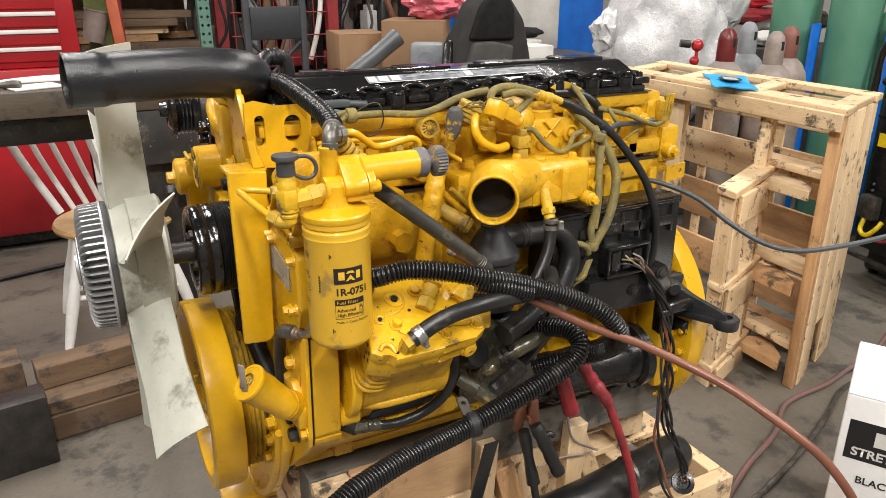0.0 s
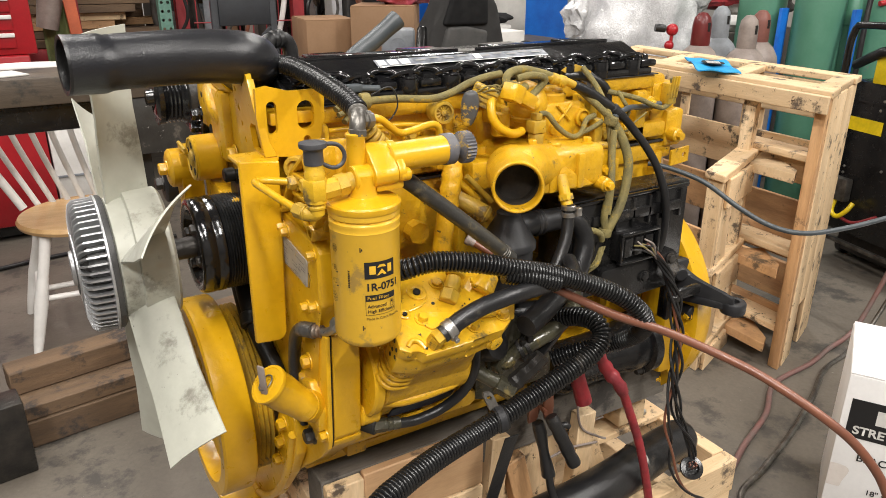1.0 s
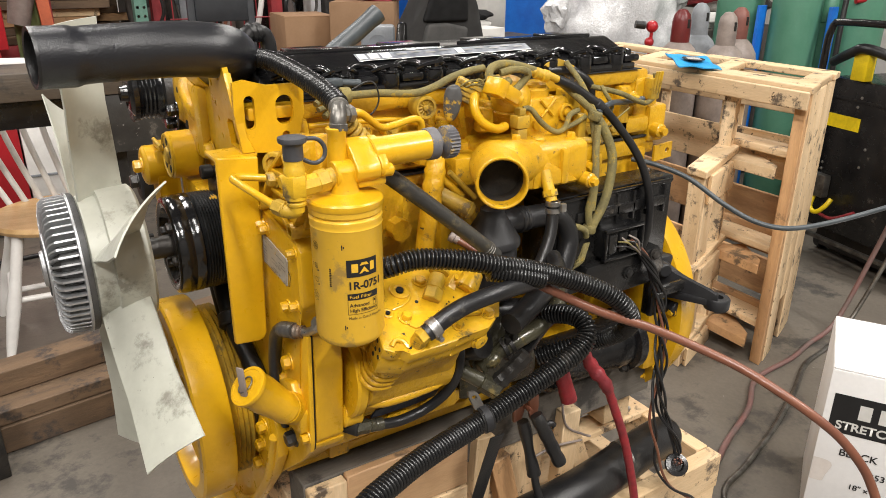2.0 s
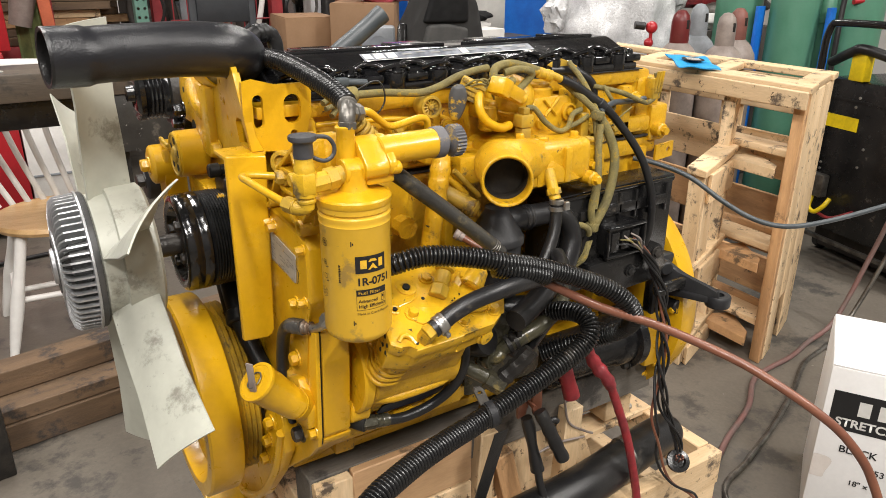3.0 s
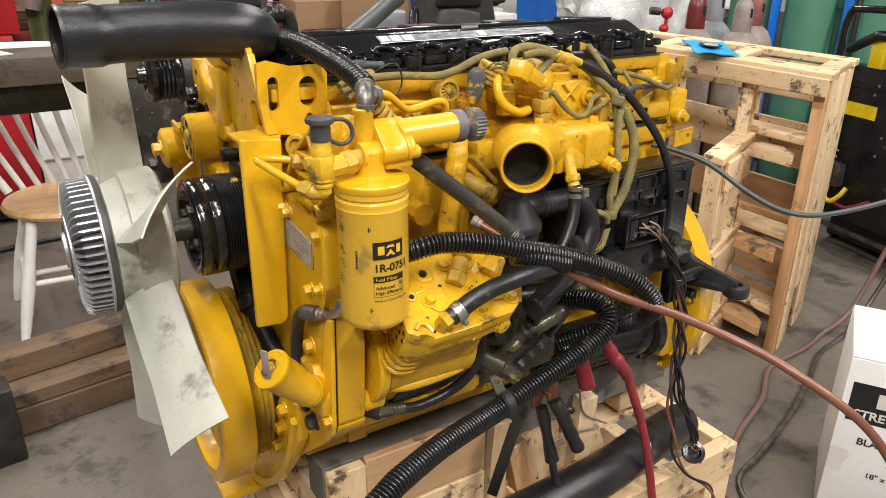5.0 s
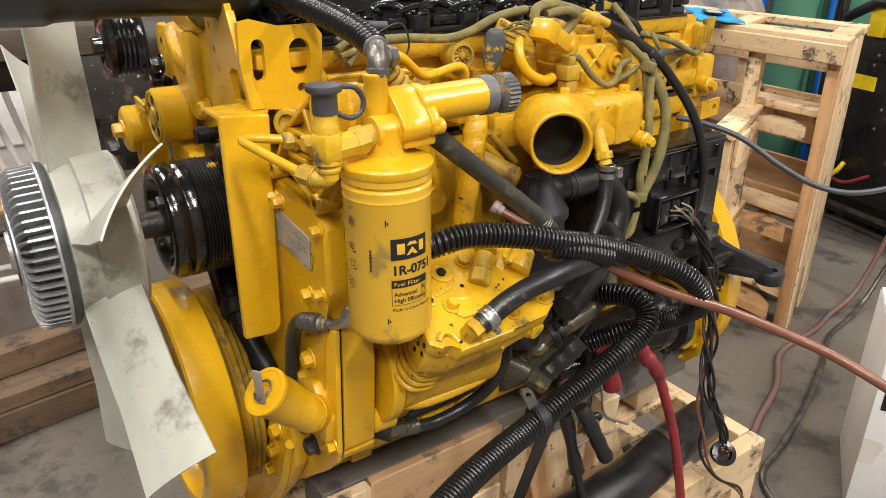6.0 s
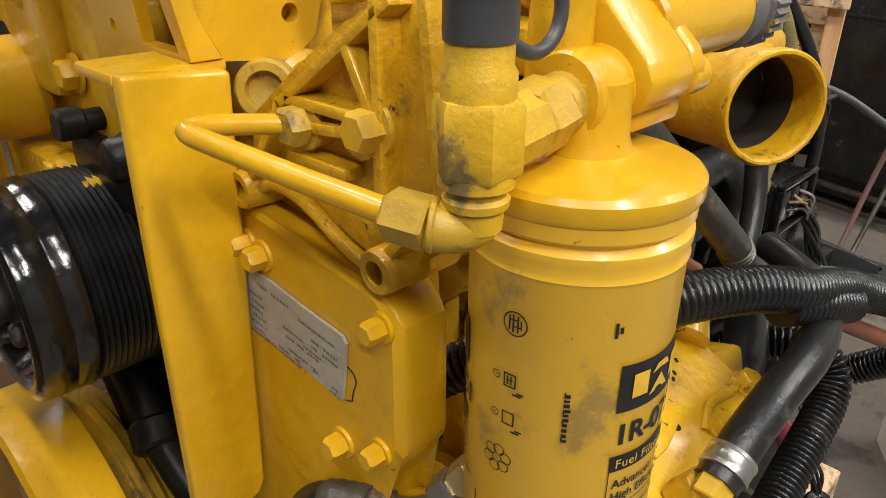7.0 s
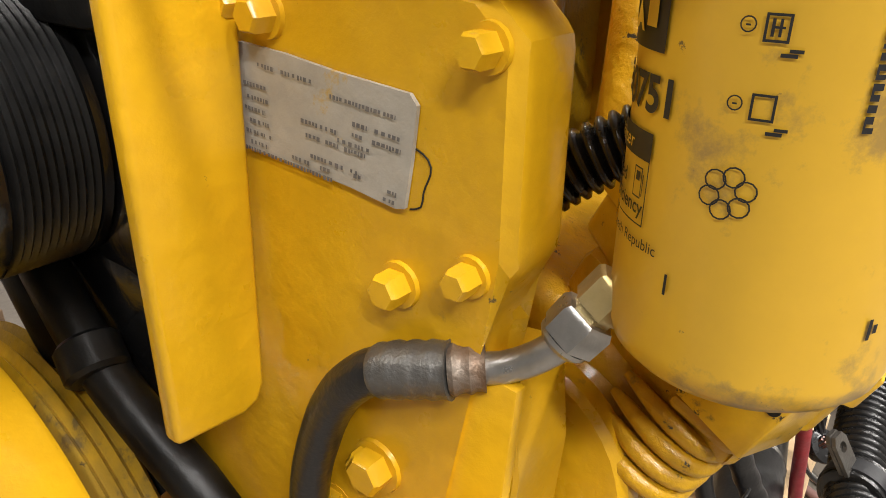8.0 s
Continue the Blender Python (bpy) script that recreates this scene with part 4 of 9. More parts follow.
sweep(bm, [(0.075, -0.36, 1.142), (0.097, -0.36, 1.139), (0.118, -0.352, 1.124), (0.136, -0.345, 1.112), (0.16, -0.335, 1.110), (0.205, -0.31, 1.110), (0.222, -0.305, 1.107), (0.229, -0.302, 1.095), (0.231, -0.29, 1.06)], 0.0054, 12, 0.006)
part("injector_line", bm, YELLOW, ENG)
bm = B()
sweep(bm, [(0.10, -0.372, 1.072), (0.128, -0.372, 1.052), (0.162, -0.376, 1.024), (0.209, -0.380, 0.985), (0.257, -0.386, 0.944), (0.290, -0.390, 0.915), (0.311, -0.390, 0.895)], 0.0122, 18, 0.01)
HOSE = part("fuel_hose", bm, DUSTY_HOSE, ENG, "dusty black rubber fuel hose")
for k in range(3):
    bm = B()
    lathe(bm, (0.292 + 0.0035 * k, -0.390, 0.913 - 0.0032 * k), (0.66, -0.05, -0.68 + 0.12 * (k - 1)), [(0.0124, -0.0009), (0.0134, 0.0), (0.0124, 0.0009)], 22)
    part("tie_wire", bm, GREY_FIT, HOSE, "thin wire binding")

# intake elbow and manifold
bm = B()
AX = Vector((-0.52, -0.85, 0.05)).normalized()
IC = Vector((0.321, -0.389, 1.012))
lathe(bm, IC, -AX, [(0.0360, 0.066), (0.0360, 0.004), (0.0372, 0.0012), (0.0385, 0.0), (0.0405, 0.0), (0.0418, 0.0015), (0.0420, 0.004), (0.0420, 0.0085), (0.0402, 0.0105), (0.0402, 0.05), (0.0425, 0.075), (0.045, 0.13)], 44, False, True)
sweep(bm, [IC - AX * 0.088, IC - AX * 0.105 + Vector((0.02, 0, 0.004)), (0.45, -0.265, 1.0), (0.53, -0.24, 0.992)], lambda i, u: 0.042 - 0.004 * u, 24, 0.012)
box(bm, 0.415, 0.602, -0.287, -0.13, 0.948, 1.029, 0.016, seg=3)
box(bm, 0.598, 0.655, -0.25, -0.13, 0.955, 1.0, 0.010)
box(bm, 0.355, 0.685, -0.207, -0.13, 0.952, 1.006, 0.006)
prism(bm, [(0.43, 1.0), (0.50, 1.0), (0.575, 0.955), (0.43, 0.955)], (0, -0.293, 0), (1, 0, 0), (0, 0, 1), -0.02, 0.006)
MANI = part("intake_manifold", bm, YELLOW_CAST, ENG)
for x in (0.47, 0.535):
    bm = B()
    box(bm, x - 0.008, x + 0.008, -0.296, -0.27, 0.955, 1.02, 0.004)
    part("rib", bm, YELLOW_CAST, MANI)
bm = B()
box(bm, 0.425, 0.478, -0.278, -0.215, 1.026, 1.036, 0.004)
part("sensor_pad", bm, YELLOW_CAST, MANI)
for a, c, r in (((0.50, -0.255, 1.02), (0.50, -0.255, 1.038), 0.013), ((0.593, -0.27, 0.955), (0.597, -0.30, 0.952), 0.014)):
    bm = B()
    cyl(bm, a, c, r, seg=18, ch=0.003)
    part("boss", bm, YELLOW_CAST, MANI)
# dark lining carries the shade inside the open inlet
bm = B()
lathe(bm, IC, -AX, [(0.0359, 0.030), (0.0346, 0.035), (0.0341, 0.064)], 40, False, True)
part("intake_bore", bm, BORE_SHADE, ENG, "inside of the inlet, painted dark for its shade")
for p, ax in (((0.40, -0.208, 0.985), (0, -1, 0)), ((0.572, -0.262, 1.029), (0, 0, 1)), ((0.452, -0.252, 1.036), (0, 0, 1)), ((0.598, -0.301, 0.952), (0, -1, 0)), ((0.632, -0.251, 0.965), (0, -1, 0)), ((0.665, -0.208, 0.985), (0, -1, 0))):
    bm = B()
    hexbolt(bm, p, ax, 0.0085, 0.009)
    part("manifold_bolt", bm, YELLOW, ENG)
# regulator body and plates above the manifold
bm = B()
prism(bm, [(0.517, 1.005), (0.632, 1.005), (0.625, 1.06), (0.612, 1.088), (0.60, 1.096), (0.515, 1.095), (0.508, 1.085)], (0, -0.205, 0), (1, 0, 0), (0, 0, 1), -0.012, 0.004)
rib_c = (0.560, 1.075)
for dx, dz in ((-0.018, 0.018), (0.018, 0.018), (-0.016, -0.016), (0.016, -0.016)):
    sweep(bm, [(rib_c[0], -0.207, rib_c[1]), (rib_c[0] + dx, -0.207, rib_c[1] + dz)], 0.003, 6, 0.01)
lathe(bm, (0.604, -0.20, 1.064), (0, -1, 0), [(0.0175, 0), (0.017, 0.012), (0.013, 0.013), (0.0125, 0.009), (0.008, 0.009), (0.0075, 0.015), (0.0, 0.016)], 24, True, False)
lathe(bm, (0.535, -0.20, 1.048), (0, -1, 0), [(0.011, 0), (0.010, 0.012), (0.006, 0.013)], 18)
box(bm, 0.515, 0.615, -0.195, -0.13, 1.0, 1.09, 0.006)
part("regulator_body", bm, YELLOW_CAST, ENG)
bm = B()
lathe(bm, (0.482, -0.175, 1.085), (-0.12, -0.35, 0.9), [(0.040, -0.02), (0.046, 0.0), (0.047, 0.018), (0.043, 0.032), (0.034, 0.044), (0.020, 0.051), (0.0, 0.053)], 36, True, False)
lathe(bm, (0.482, -0.175, 1.085), (-0.12, -0.35, 0.9), [(0.048, 0.002), (0.0505, 0.004), (0.0505, 0.010), (0.048, 0.012)], 36)
cyl(bm, (0.425, -0.19, 1.045), (0.425, -0.19, 1.09), 0.017, seg=20, ch=0.003)
cyl(bm, (0.554, -0.17, 1.085), (0.554, -0.17, 1.112), 0.03, seg=28, ch=0.004)
cyl(bm, (0.554, -0.17, 1.108), (0.554, -0.17, 1.122), 0.024, seg=28, ch=0.005)
box(bm, 0.42, 0.50, -0.20, -0.13, 1.06, 1.10, 0.008)
cyl(bm, (0.40, -0.24, 1.136), (0.46, -0.25, 1.105), 0.013, 0.012, seg=14, ch=0.003)
part("sensor_housing", bm, YELLOW_CAST, ENG)
bm = B()
box(bm, -0.02, 0.02, -0.016, 0.016, -0.018, 0.018, 0.004, pose(0.37, -0.212, 1.125, 0, 25, -30))
for k in range(4):
    box(bm, -0.022, 0.022, -0.0185, -0.0155, -0.015 + k * 0.0085, -0.010 + k * 0.0085, 0, pose(0.37, -0.212, 1.125, 0, 25, -30))
part("connector", bm, YELLOW_OLD, ENG, "grimy yellow ribbed plug")
bm = B()
box(bm, -0.03, 0.03, -0.014, 0.014, -0.012, 0.012, 0.004, pose(0.425, -0.25, 1.124, 0, 27, 10))
box(bm, -0.012, 0.012, -0.018, 0.018, -0.015, 0.015, 0.003, pose(0.405, -0.252, 1.133, 0, 27, 10))
part("connector", bm, YELLOW, ENG)
bm = B()
prism(bm, [(-0.010, 0.030), (0.010, 0.032), (0.017, 0.012), (0.014, -0.012), (0.006, -0.030), (-0.008, -0.030), (-0.014, -0.010), (-0.015, 0.012)], (0.330, -0.232, 1.108), (0.85, -0.5, 0), (0.1, 0, 1), -0.026, 0.007, 3)
part("rubber_boot", bm, FLAKED, ENG, "grey rubber boot with flaking yellow paint")
bm = B()
lathe(bm, (0.306, -0.16, 1.098), (-0.15, -1, 0.05), [(0.019, 0), (0.020, 0.035), (0.018, 0.04), (0.0145, 0.04), (0.014, 0.034), (0.006, 0.034), (0.005, 0.04), (0.0, 0.041)], 26, True, False)
GL = part("loom_gland", bm, YELLOW_OLD, ENG, "grimy slotted round connector")
for k in range(12):
    a = k * math.pi / 6
    bm = B()
    cyl(bm, (0.300 + 0.006 * math.cos(a), -0.1955, 1.100 + 0.006 * math.sin(a)), (0.300 + 0.0145 * math.cos(a), -0.1955, 1.100 + 0.0145 * math.sin(a)), 0.0014, seg=5)
    part("spoke", bm, YELLOW_OLD, GL)
bm = B()
box(bm, 0.458, 0.480, -0.25, -0.228, 1.03, 1.055, 0.003)
box(bm, 0.455, 0.483, -0.252, -0.226, 1.055, 1.078, 0.003)
box(bm, 0.462, 0.476, -0.248, -0.23, 1.078, 1.09, 0.002)
part("pressure_sensor", bm, YELLOW_OLD, ENG)
bm = B()
box(bm, 0.625, 0.645, -0.225, -0.20, 1.0, 1.06, 0.003)
cyl(bm, (0.625, -0.22, 1.01), (0.665, -0.245, 1.008), 0.007, seg=12)
box(bm, 0.625, 0.66, -0.19, -0.15, 1.04, 1.10, 0.005)
part("loom_bracket", bm, YELLOW_OLD, ENG)
# angled shield above the head, half overspray and half bare
bm = B()
prism(bm, [(0.591, 1.146), (0.615, 1.160), (0.640, 1.152), (0.668, 1.140), (0.662, 1.128), (0.637, 1.126), (0.610, 1.137)], (0, -0.152, 0), (1, 0, 0), (0, 0, 1), 0.003, 0.0008)
SHP = part("shield_plate", bm, YELLOW_OLD, ENG)
bm = B()
prism(bm, [(0.637, 1.1255), (0.662, 1.1275), (0.668, 1.1395), (0.676, 1.134), (0.687, 1.115), (0.691, 1.098), (0.680, 1.097), (0.671, 1.103), (0.656, 1.117)], (0, -0.153, 0), (1, 0, 0), (0, 0, 1), 0.003, 0.0008)
part("shield_tail", bm, GREY_PLASTIC, SHP, "bare grey lower end of the shield")
# big curved pipe to the manifold
for nm, pts, r, mt in (("supply_pipe", [(0.39, -0.215, 1.132), (0.375, -0.232, 1.118), (0.368, -0.242, 1.102), (0.372, -0.248, 1.085), (0.388, -0.25, 1.07), (0.415, -0.245, 1.06), (0.44, -0.235, 1.06)], 0.0082, YELLOW),
                       ("loom_branch", [(0.485, -0.225, 1.085), (0.505, -0.225, 1.082), (0.53, -0.228, 1.055), (0.56, -0.232, 1.036), (0.585, -0.23, 1.04), (0.60, -0.225, 1.062), (0.625, -0.22, 1.068)], 0.0052, OLIVE),
                       ("loom_branch", [(0.12, -0.165, 1.13), (0.16, -0.18, 1.13), (0.22, -0.175, 1.128), (0.28, -0.19, 1.125), (0.32, -0.19, 1.132), (0.36, -0.185, 1.145), (0.40, -0.18, 1.152), (0.43, -0.18, 1.155)], 0.0065, OLIVE),
                       ("loom_branch", [(0.10, -0.20, 1.125), (0.13, -0.185, 1.135), (0.155, -0.172, 1.135)], 0.005, OLIVE),
                       ("loom_branch", [(0.112, -0.205, 1.105), (0.135, -0.188, 1.12), (0.16, -0.172, 1.133)], 0.005, OLIVE),
                       ("loom_branch", [(0.46, -0.215, 1.135), (0.43, -0.225, 1.13), (0.412, -0.222, 1.145), (0.425, -0.212, 1.16), (0.465, -0.20, 1.162), (0.51, -0.20, 1.152), (0.545, -0.20, 1.140)], 0.0075, OLIVE),
                       ("loom_branch", [(0.655, -0.245, 1.04), (0.645, -0.255, 1.0), (0.635, -0.27, 0.94), (0.62, -0.275, 0.885), (0.625, -0.275, 0.85)], 0.0072, OLIVE),
                       ("loom_branch", [(0.655, -0.235, 1.06), (0.675, -0.25, 1.02), (0.685, -0.262, 0.97), (0.665, -0.272, 0.90), (0.63, -0.275, 0.845)], 0.0092, OLIVE),
                       ("loom_branch", [(0.565, -0.262, 0.850), (0.585, -0.280, 0.858), (0.605, -0.284, 0.848), (0.614, -0.280, 0.832)], 0.0062, OLIVE),
                       ("loom_branch", [(0.60, -0.19, 1.12), (0.625, -0.22, 1.09), (0.655, -0.235, 1.06)], 0.007, OLIVE),
                       ("loom_branch", [(0.64, -0.16, 1.15), (0.65, -0.20, 1.11), (0.655, -0.235, 1.06)], 0.0055, OLIVE),
                       ("loom_branch", [(0.66, -0.235, 1.062), (0.72, -0.21, 1.07), (0.80, -0.17, 1.06), (0.86, -0.165, 1.06)], 0.006, GREY_CABLE),
                       ("loom_branch", [(0.70, -0.17, 1.10), (0.76, -0.19, 1.085), (0.83, -0.18, 1.06), (0.88, -0.16, 1.05), (0.905, -0.16, 1.07), (0.90, -0.155, 1.11)], 0.0055, OLIVE),
                       ("vent_pipe", [(0.60, -0.15, 1.135), (0.66, -0.155, 1.13), (0.70, -0.165, 1.105), (0.71, -0.165, 1.07)], 0.009, BLACK_RUBBER),
                       ("wire", [(0.17, -0.172, 1.135), (0.205, -0.185, 1.15), (0.215, -0.19, 1.12), (0.195, -0.19, 1.095), (0.165, -0.185, 1.10)], 0.0014, BLACK_RUBBER)):
    bm = B()
    sweep(bm, pts, r, 10, 0.007)
    part(nm, bm, mt, ENG)
bm = B()
for k in range(9):
    f = k / 8
    sweep(bm, [(0.622 + 0.006 * math.cos(k), -0.275, 0.815), (0.60 + 0.006 * math.sin(k * 2), -0.282 - 0.004 * math.cos(k * 3), 0.785), (0.565 + 0.03 * f, -0.27, 0.765 - 0.012 * math.cos(k * 5))], 0.0022, 6, 0.008)
part("wire_bundle", bm, OLIVE, ENG, "frayed bundle of thin coloured wires")
for c, ax in (((0.625, -0.275, 0.845), (0.1, 0, 1)), ((0.652, -0.238, 1.058), (0.2, -0.2, 1)), ((0.16, -0.178, 1.13), (1, 0, 0))):
    bm = B()
    lathe(bm, c, ax, [(0.0125, -0.008), (0.0135, -0.006), (0.0135, 0.006), (0.0125, 0.008)], 14)
    part("loom_tie", bm, OLIVE, ENG)
bm = B()
box(bm, 0.885, 0.91, -0.165, -0.14, 1.055, 1.10, 0.003)
for k in range(3):
    cyl(bm, (0.89 + k * 0.008, -0.165, 1.07), (0.89 + k * 0.008, -0.17, 1.115), 0.003, seg=8)
part("rear_plug", bm, YELLOW_OLD, ENG)
bm = B()
box(bm, 0.12, 0.165, -0.165, -0.148, 1.142, 1.155, 0.003)
cyl(bm, (0.16, -0.158, 1.148), (0.195, -0.165, 1.145), 0.006, seg=10)
part("blue_plug", bm, GREY_CABLE, ENG)

for nm, pts, r, mt in (("loom_branch", [(0.44, -0.215, 1.150), (0.47, -0.222, 1.155), (0.50, -0.22, 1.146), (0.488, -0.215, 1.128), (0.465, -0.225, 1.118), (0.46, -0.235, 1.112)], 0.0065, OLIVE),
                       ("loom_branch", [(0.10, -0.21, 1.118), (0.125, -0.20, 1.122), (0.15, -0.18, 1.128), (0.175, -0.178, 1.128)], 0.0042, OLIVE),
                       ("loom_branch", [(0.105, -0.19, 1.135), (0.13, -0.182, 1.14), (0.155, -0.175, 1.132)], 0.004, GREY_CABLE),
                       ("loom_branch", [(0.64, -0.225, 1.055), (0.61, -0.228, 1.045), (0.585, -0.23, 1.04)], 0.0048, OLIVE),
                       ("loom_branch", [(0.63, -0.19, 1.11), (0.642, -0.215, 1.085), (0.648, -0.232, 1.06), (0.652, -0.24, 1.02), (0.645, -0.262, 0.95), (0.632, -0.272, 0.88)], 0.0058, OLIVE),
                       ("loom_branch", [(0.72, -0.18, 1.10), (0.725, -0.195, 1.08), (0.74, -0.195, 1.06), (0.735, -0.19, 1.04)], 0.0042, OLIVE),
                       ("wire", [(0.40, -0.215, 1.137), (0.41, -0.235, 1.15), (0.435, -0.24, 1.14), (0.45, -0.235, 1.12)], 0.0016, OLIVE),
                       ("wire", [(0.655, -0.24, 1.05), (0.70, -0.23, 1.03), (0.75, -0.2, 1.035), (0.80, -0.185, 1.05)], 0.0018, OLIVE),
                       ("fuel_return_line", [(0.10, -0.165, 1.085), (0.20, -0.162, 1.082), (0.28, -0.165, 1.075), (0.34, -0.175, 1.05), (0.37, -0.19, 1.03)], 0.0045, YELLOW),
                       ("stay_rod", [(0.33, -0.225, 0.99), (0.355, -0.225, 0.965), (0.385, -0.225, 0.935)], 0.005, YELLOW_OLD)):
    bm = B()
    sweep(bm, pts, r, 10, 0.006)
    part(nm, bm, mt, ENG)
for k in range(6):
    bm = B()
    sweep(bm, [(0.352 + 0.004 * k, -0.222, 1.135 - 0.004 * (k % 3)), (0.366 + 0.006 * k, -0.236, 1.146 - 0.007 * (k % 3)), (0.392 + 0.003 * k, -0.232, 1.138 - 0.006 * k)], 0.0017, 6, 0.005)
    part("wire", bm, OLIVE, ENG)
# bosses, pads and plugs on the side of the head
for x, z, r in ((0.13, 1.005, 0.010), (0.215, 1.005, 0.010), (0.29, 1.005, 0.010), (0.36, 1.05, 0.012), (0.255, 1.06, 0.009), (0.175, 1.06, 0.009), (0.71, 1.01, 0.011), (0.78, 1.005, 0.010), (0.84, 1.06, 0.010), (0.745, 0.985, 0.009)):
    bm = B()
    lathe(bm, (x, -0.134, z), (0, -1, 0), [(r * 1.7, 0), (r * 1.6, 0.022), (r * 1.4, 0.024)], 20)
    BS = part("boss", bm, YELLOW_CAST, ENG)
    bolt_at = (x, -0.158, z)
    bm = B()
    hexbolt(bm, bolt_at, (0, -1, 0), r * 0.95, 0.009)
    part("bolt", bm, YELLOW_OLD, BS)
for x0, x1, z0, z1 in ((0.10, 0.19, 1.028, 1.045), (0.31, 0.345, 0.985, 1.09), (0.70, 0.735, 0.98, 1.07), (0.80, 0.83, 0.985, 1.09)):
    bm = B()
    box(bm, x0, x1, -0.158, -0.13, z0, z1, 0.005)
    part("cast_pad", bm, YELLOW_CAST, ENG)

# riser pipe behind the hose
bm = B()
sweep(bm, [(0.285, -0.24, 1.05), (0.283, -0.255, 1.02), (0.27, -0.265, 0.97), (0.255, -0.27, 0.90), (0.25, -0.27, 0.86)], lambda i, u: 0.0165 + (0.0022 if 0.15 < u < 0.5 and i % 3 == 0 else 0), 16, 0.008)
box(bm, 0.255, 0.31, -0.25, -0.15, 1.015, 1.055, 0.008)
part("riser_pipe", bm, YELLOW_CAST, ENG)
bm = B()
lathe(bm, (0.312, -0.265, 0.95), (0.6, -0.55, -0.4), [(0.016, 0)] + [(0.0165 if k % 2 else 0.014, 0.004 + k * 0.004) for k in range(8)] + [(0.012, 0.038)], 10)
cyl(bm, (0.29, -0.25, 0.965), (0.33, -0.285, 0.94), 0.014, seg=14)
part("hex_plug", bm, YELLOW_OLD, ENG)
bm = B()
sweep(bm, [(0.30, -0.20, 1.0), (0.335, -0.215, 0.965), (0.36, -0.22, 0.94)], 0.007, 10, 0.01)
box(bm, 0.10, 0.26, -0.20, -0.13, 0.86, 0.99, 0.02)
box(bm, 0.14, 0.33, -0.17, -0.12, 0.80, 0.95, 0.02)
cyl(bm, (0.235, -0.19, 0.90), (0.235, -0.225, 0.90), 0.02, seg=8)
part("cooler_casting", bm, YELLOW_CAST, ENG)

# injection pump: flat top plate, stacked body, fittings
def bolt_part(p, axis, r=0.009, h=0.009, mt=None, parent=None, name="bolt"):
    bm = B()
    hexbolt(bm, p, axis, r, h)
    return part(name, bm, mt or YELLOW, parent or ENG)


PU, PN = Vector((0.998, 0, -0.06)), Vector((0.054, -0.432, 0.900))
PV = PN.cross(PU)
PM = Matrix((PU, PV, PN)).transposed().to_4x4()
PM.translation = (0.17, -0.40, 0.836)


def at_pump(u, v, n):
    """A place on the tilted pump: along it, up its slope, off its top."""
    return PM @ Vector((u, v, n))


def pump_slab(outline, n0, n1, bev):
    bm = B()
    prism(bm, outline, (0, 0, n0), (1, 0, 0), (0, 1, 0), n1 - n0, bev)
    bmesh.ops.transform(bm, matrix=PM, verts=bm.verts[:])
    return bm


PLATE = [(-0.055, -0.069), (0.030, -0.063), (0.035, -0.058), (0.090, -0.056), (0.100, -0.048), (0.114, -0.040), (0.112, -0.030), (0.103, -0.014), (0.103, 0.017), (0.114, 0.070), (0.02, 0.092), (-0.036, 0.086), (-0.062, 0.042), (-0.084, -0.010), (-0.0905, -0.048), (-0.076, -0.058), (-0.062, -0.056)]
IP = part("injection_pump", pump_slab(PLATE, -0.020, 0.0, 0.0022), YELLOW_PUMP, ENG, "oil-flecked yellow injection pump top")
part("pump_collar_plate", pump_slab([(u * 0.955, v * 0.945) for u, v in PLATE], -0.046, -0.0195, 0.004), YELLOW_PUMP, IP)
part("end_block", pump_slab([(-0.0840, -0.010), (-0.0903, -0.047), (-0.0895, -0.0485), (-0.052, -0.062), (-0.040, -0.010)], -0.055, -0.0185, 0.0012), YELLOW_PUMP, IP)
part("pump_riser", pump_slab([(-0.078, -0.045), (-0.070, -0.053), (0.060, -0.045), (0.085, -0.03), (0.09, 0.07), (-0.05, 0.07)], -0.078, -0.045, 0.008), YELLOW_CAST, IP)
part("pump_ledge", pump_slab([(-0.080, -0.01), (-0.080, -0.044), (-0.072, -0.052), (0.055, -0.047), (0.067, -0.02)], -0.066, -0.058, 0.0036), YELLOW_CAST, IP)
for k in range(4):
    bm = B()
    sweep(bm, [(-0.070 - 0.003 * k, 0.012, -0.074 - 0.011 * k), (-0.077 - 0.003 * k, -0.020, -0.074 - 0.011 * k), (-0.072 - 0.002 * k, -0.040, -0.075 - 0.011 * k), (-0.052, -0.046, -0.076 - 0.011 * k), (-0.030 - 0.006 * k, -0.042, -0.078 - 0.011 * k)], lambda i, u: 0.0052 - 0.0030 * abs(2 * u - 1) ** 3, 10, 0.005)
    bmesh.ops.transform(bm, matrix=PM, verts=bm.verts[:])
    part("cast_rib", bm, YELLOW_CAST, IP)
for u, v, r, h in ((-0.0326, -0.0052, 0.0085, 0.010), (0.0428, -0.0392, 0.0078, 0.008), (0.1027, -0.0279, 0.0095, 0.010), (0.025, 0.0596, 0.0095, 0.006), (0.060, 0.058, 0.0085, 0.008), (0.088, 0.046, 0.008, 0.008)):
    bolt_part(at_pump(u, v, 0), PN, r, h, YELLOW_PUMP, IP)
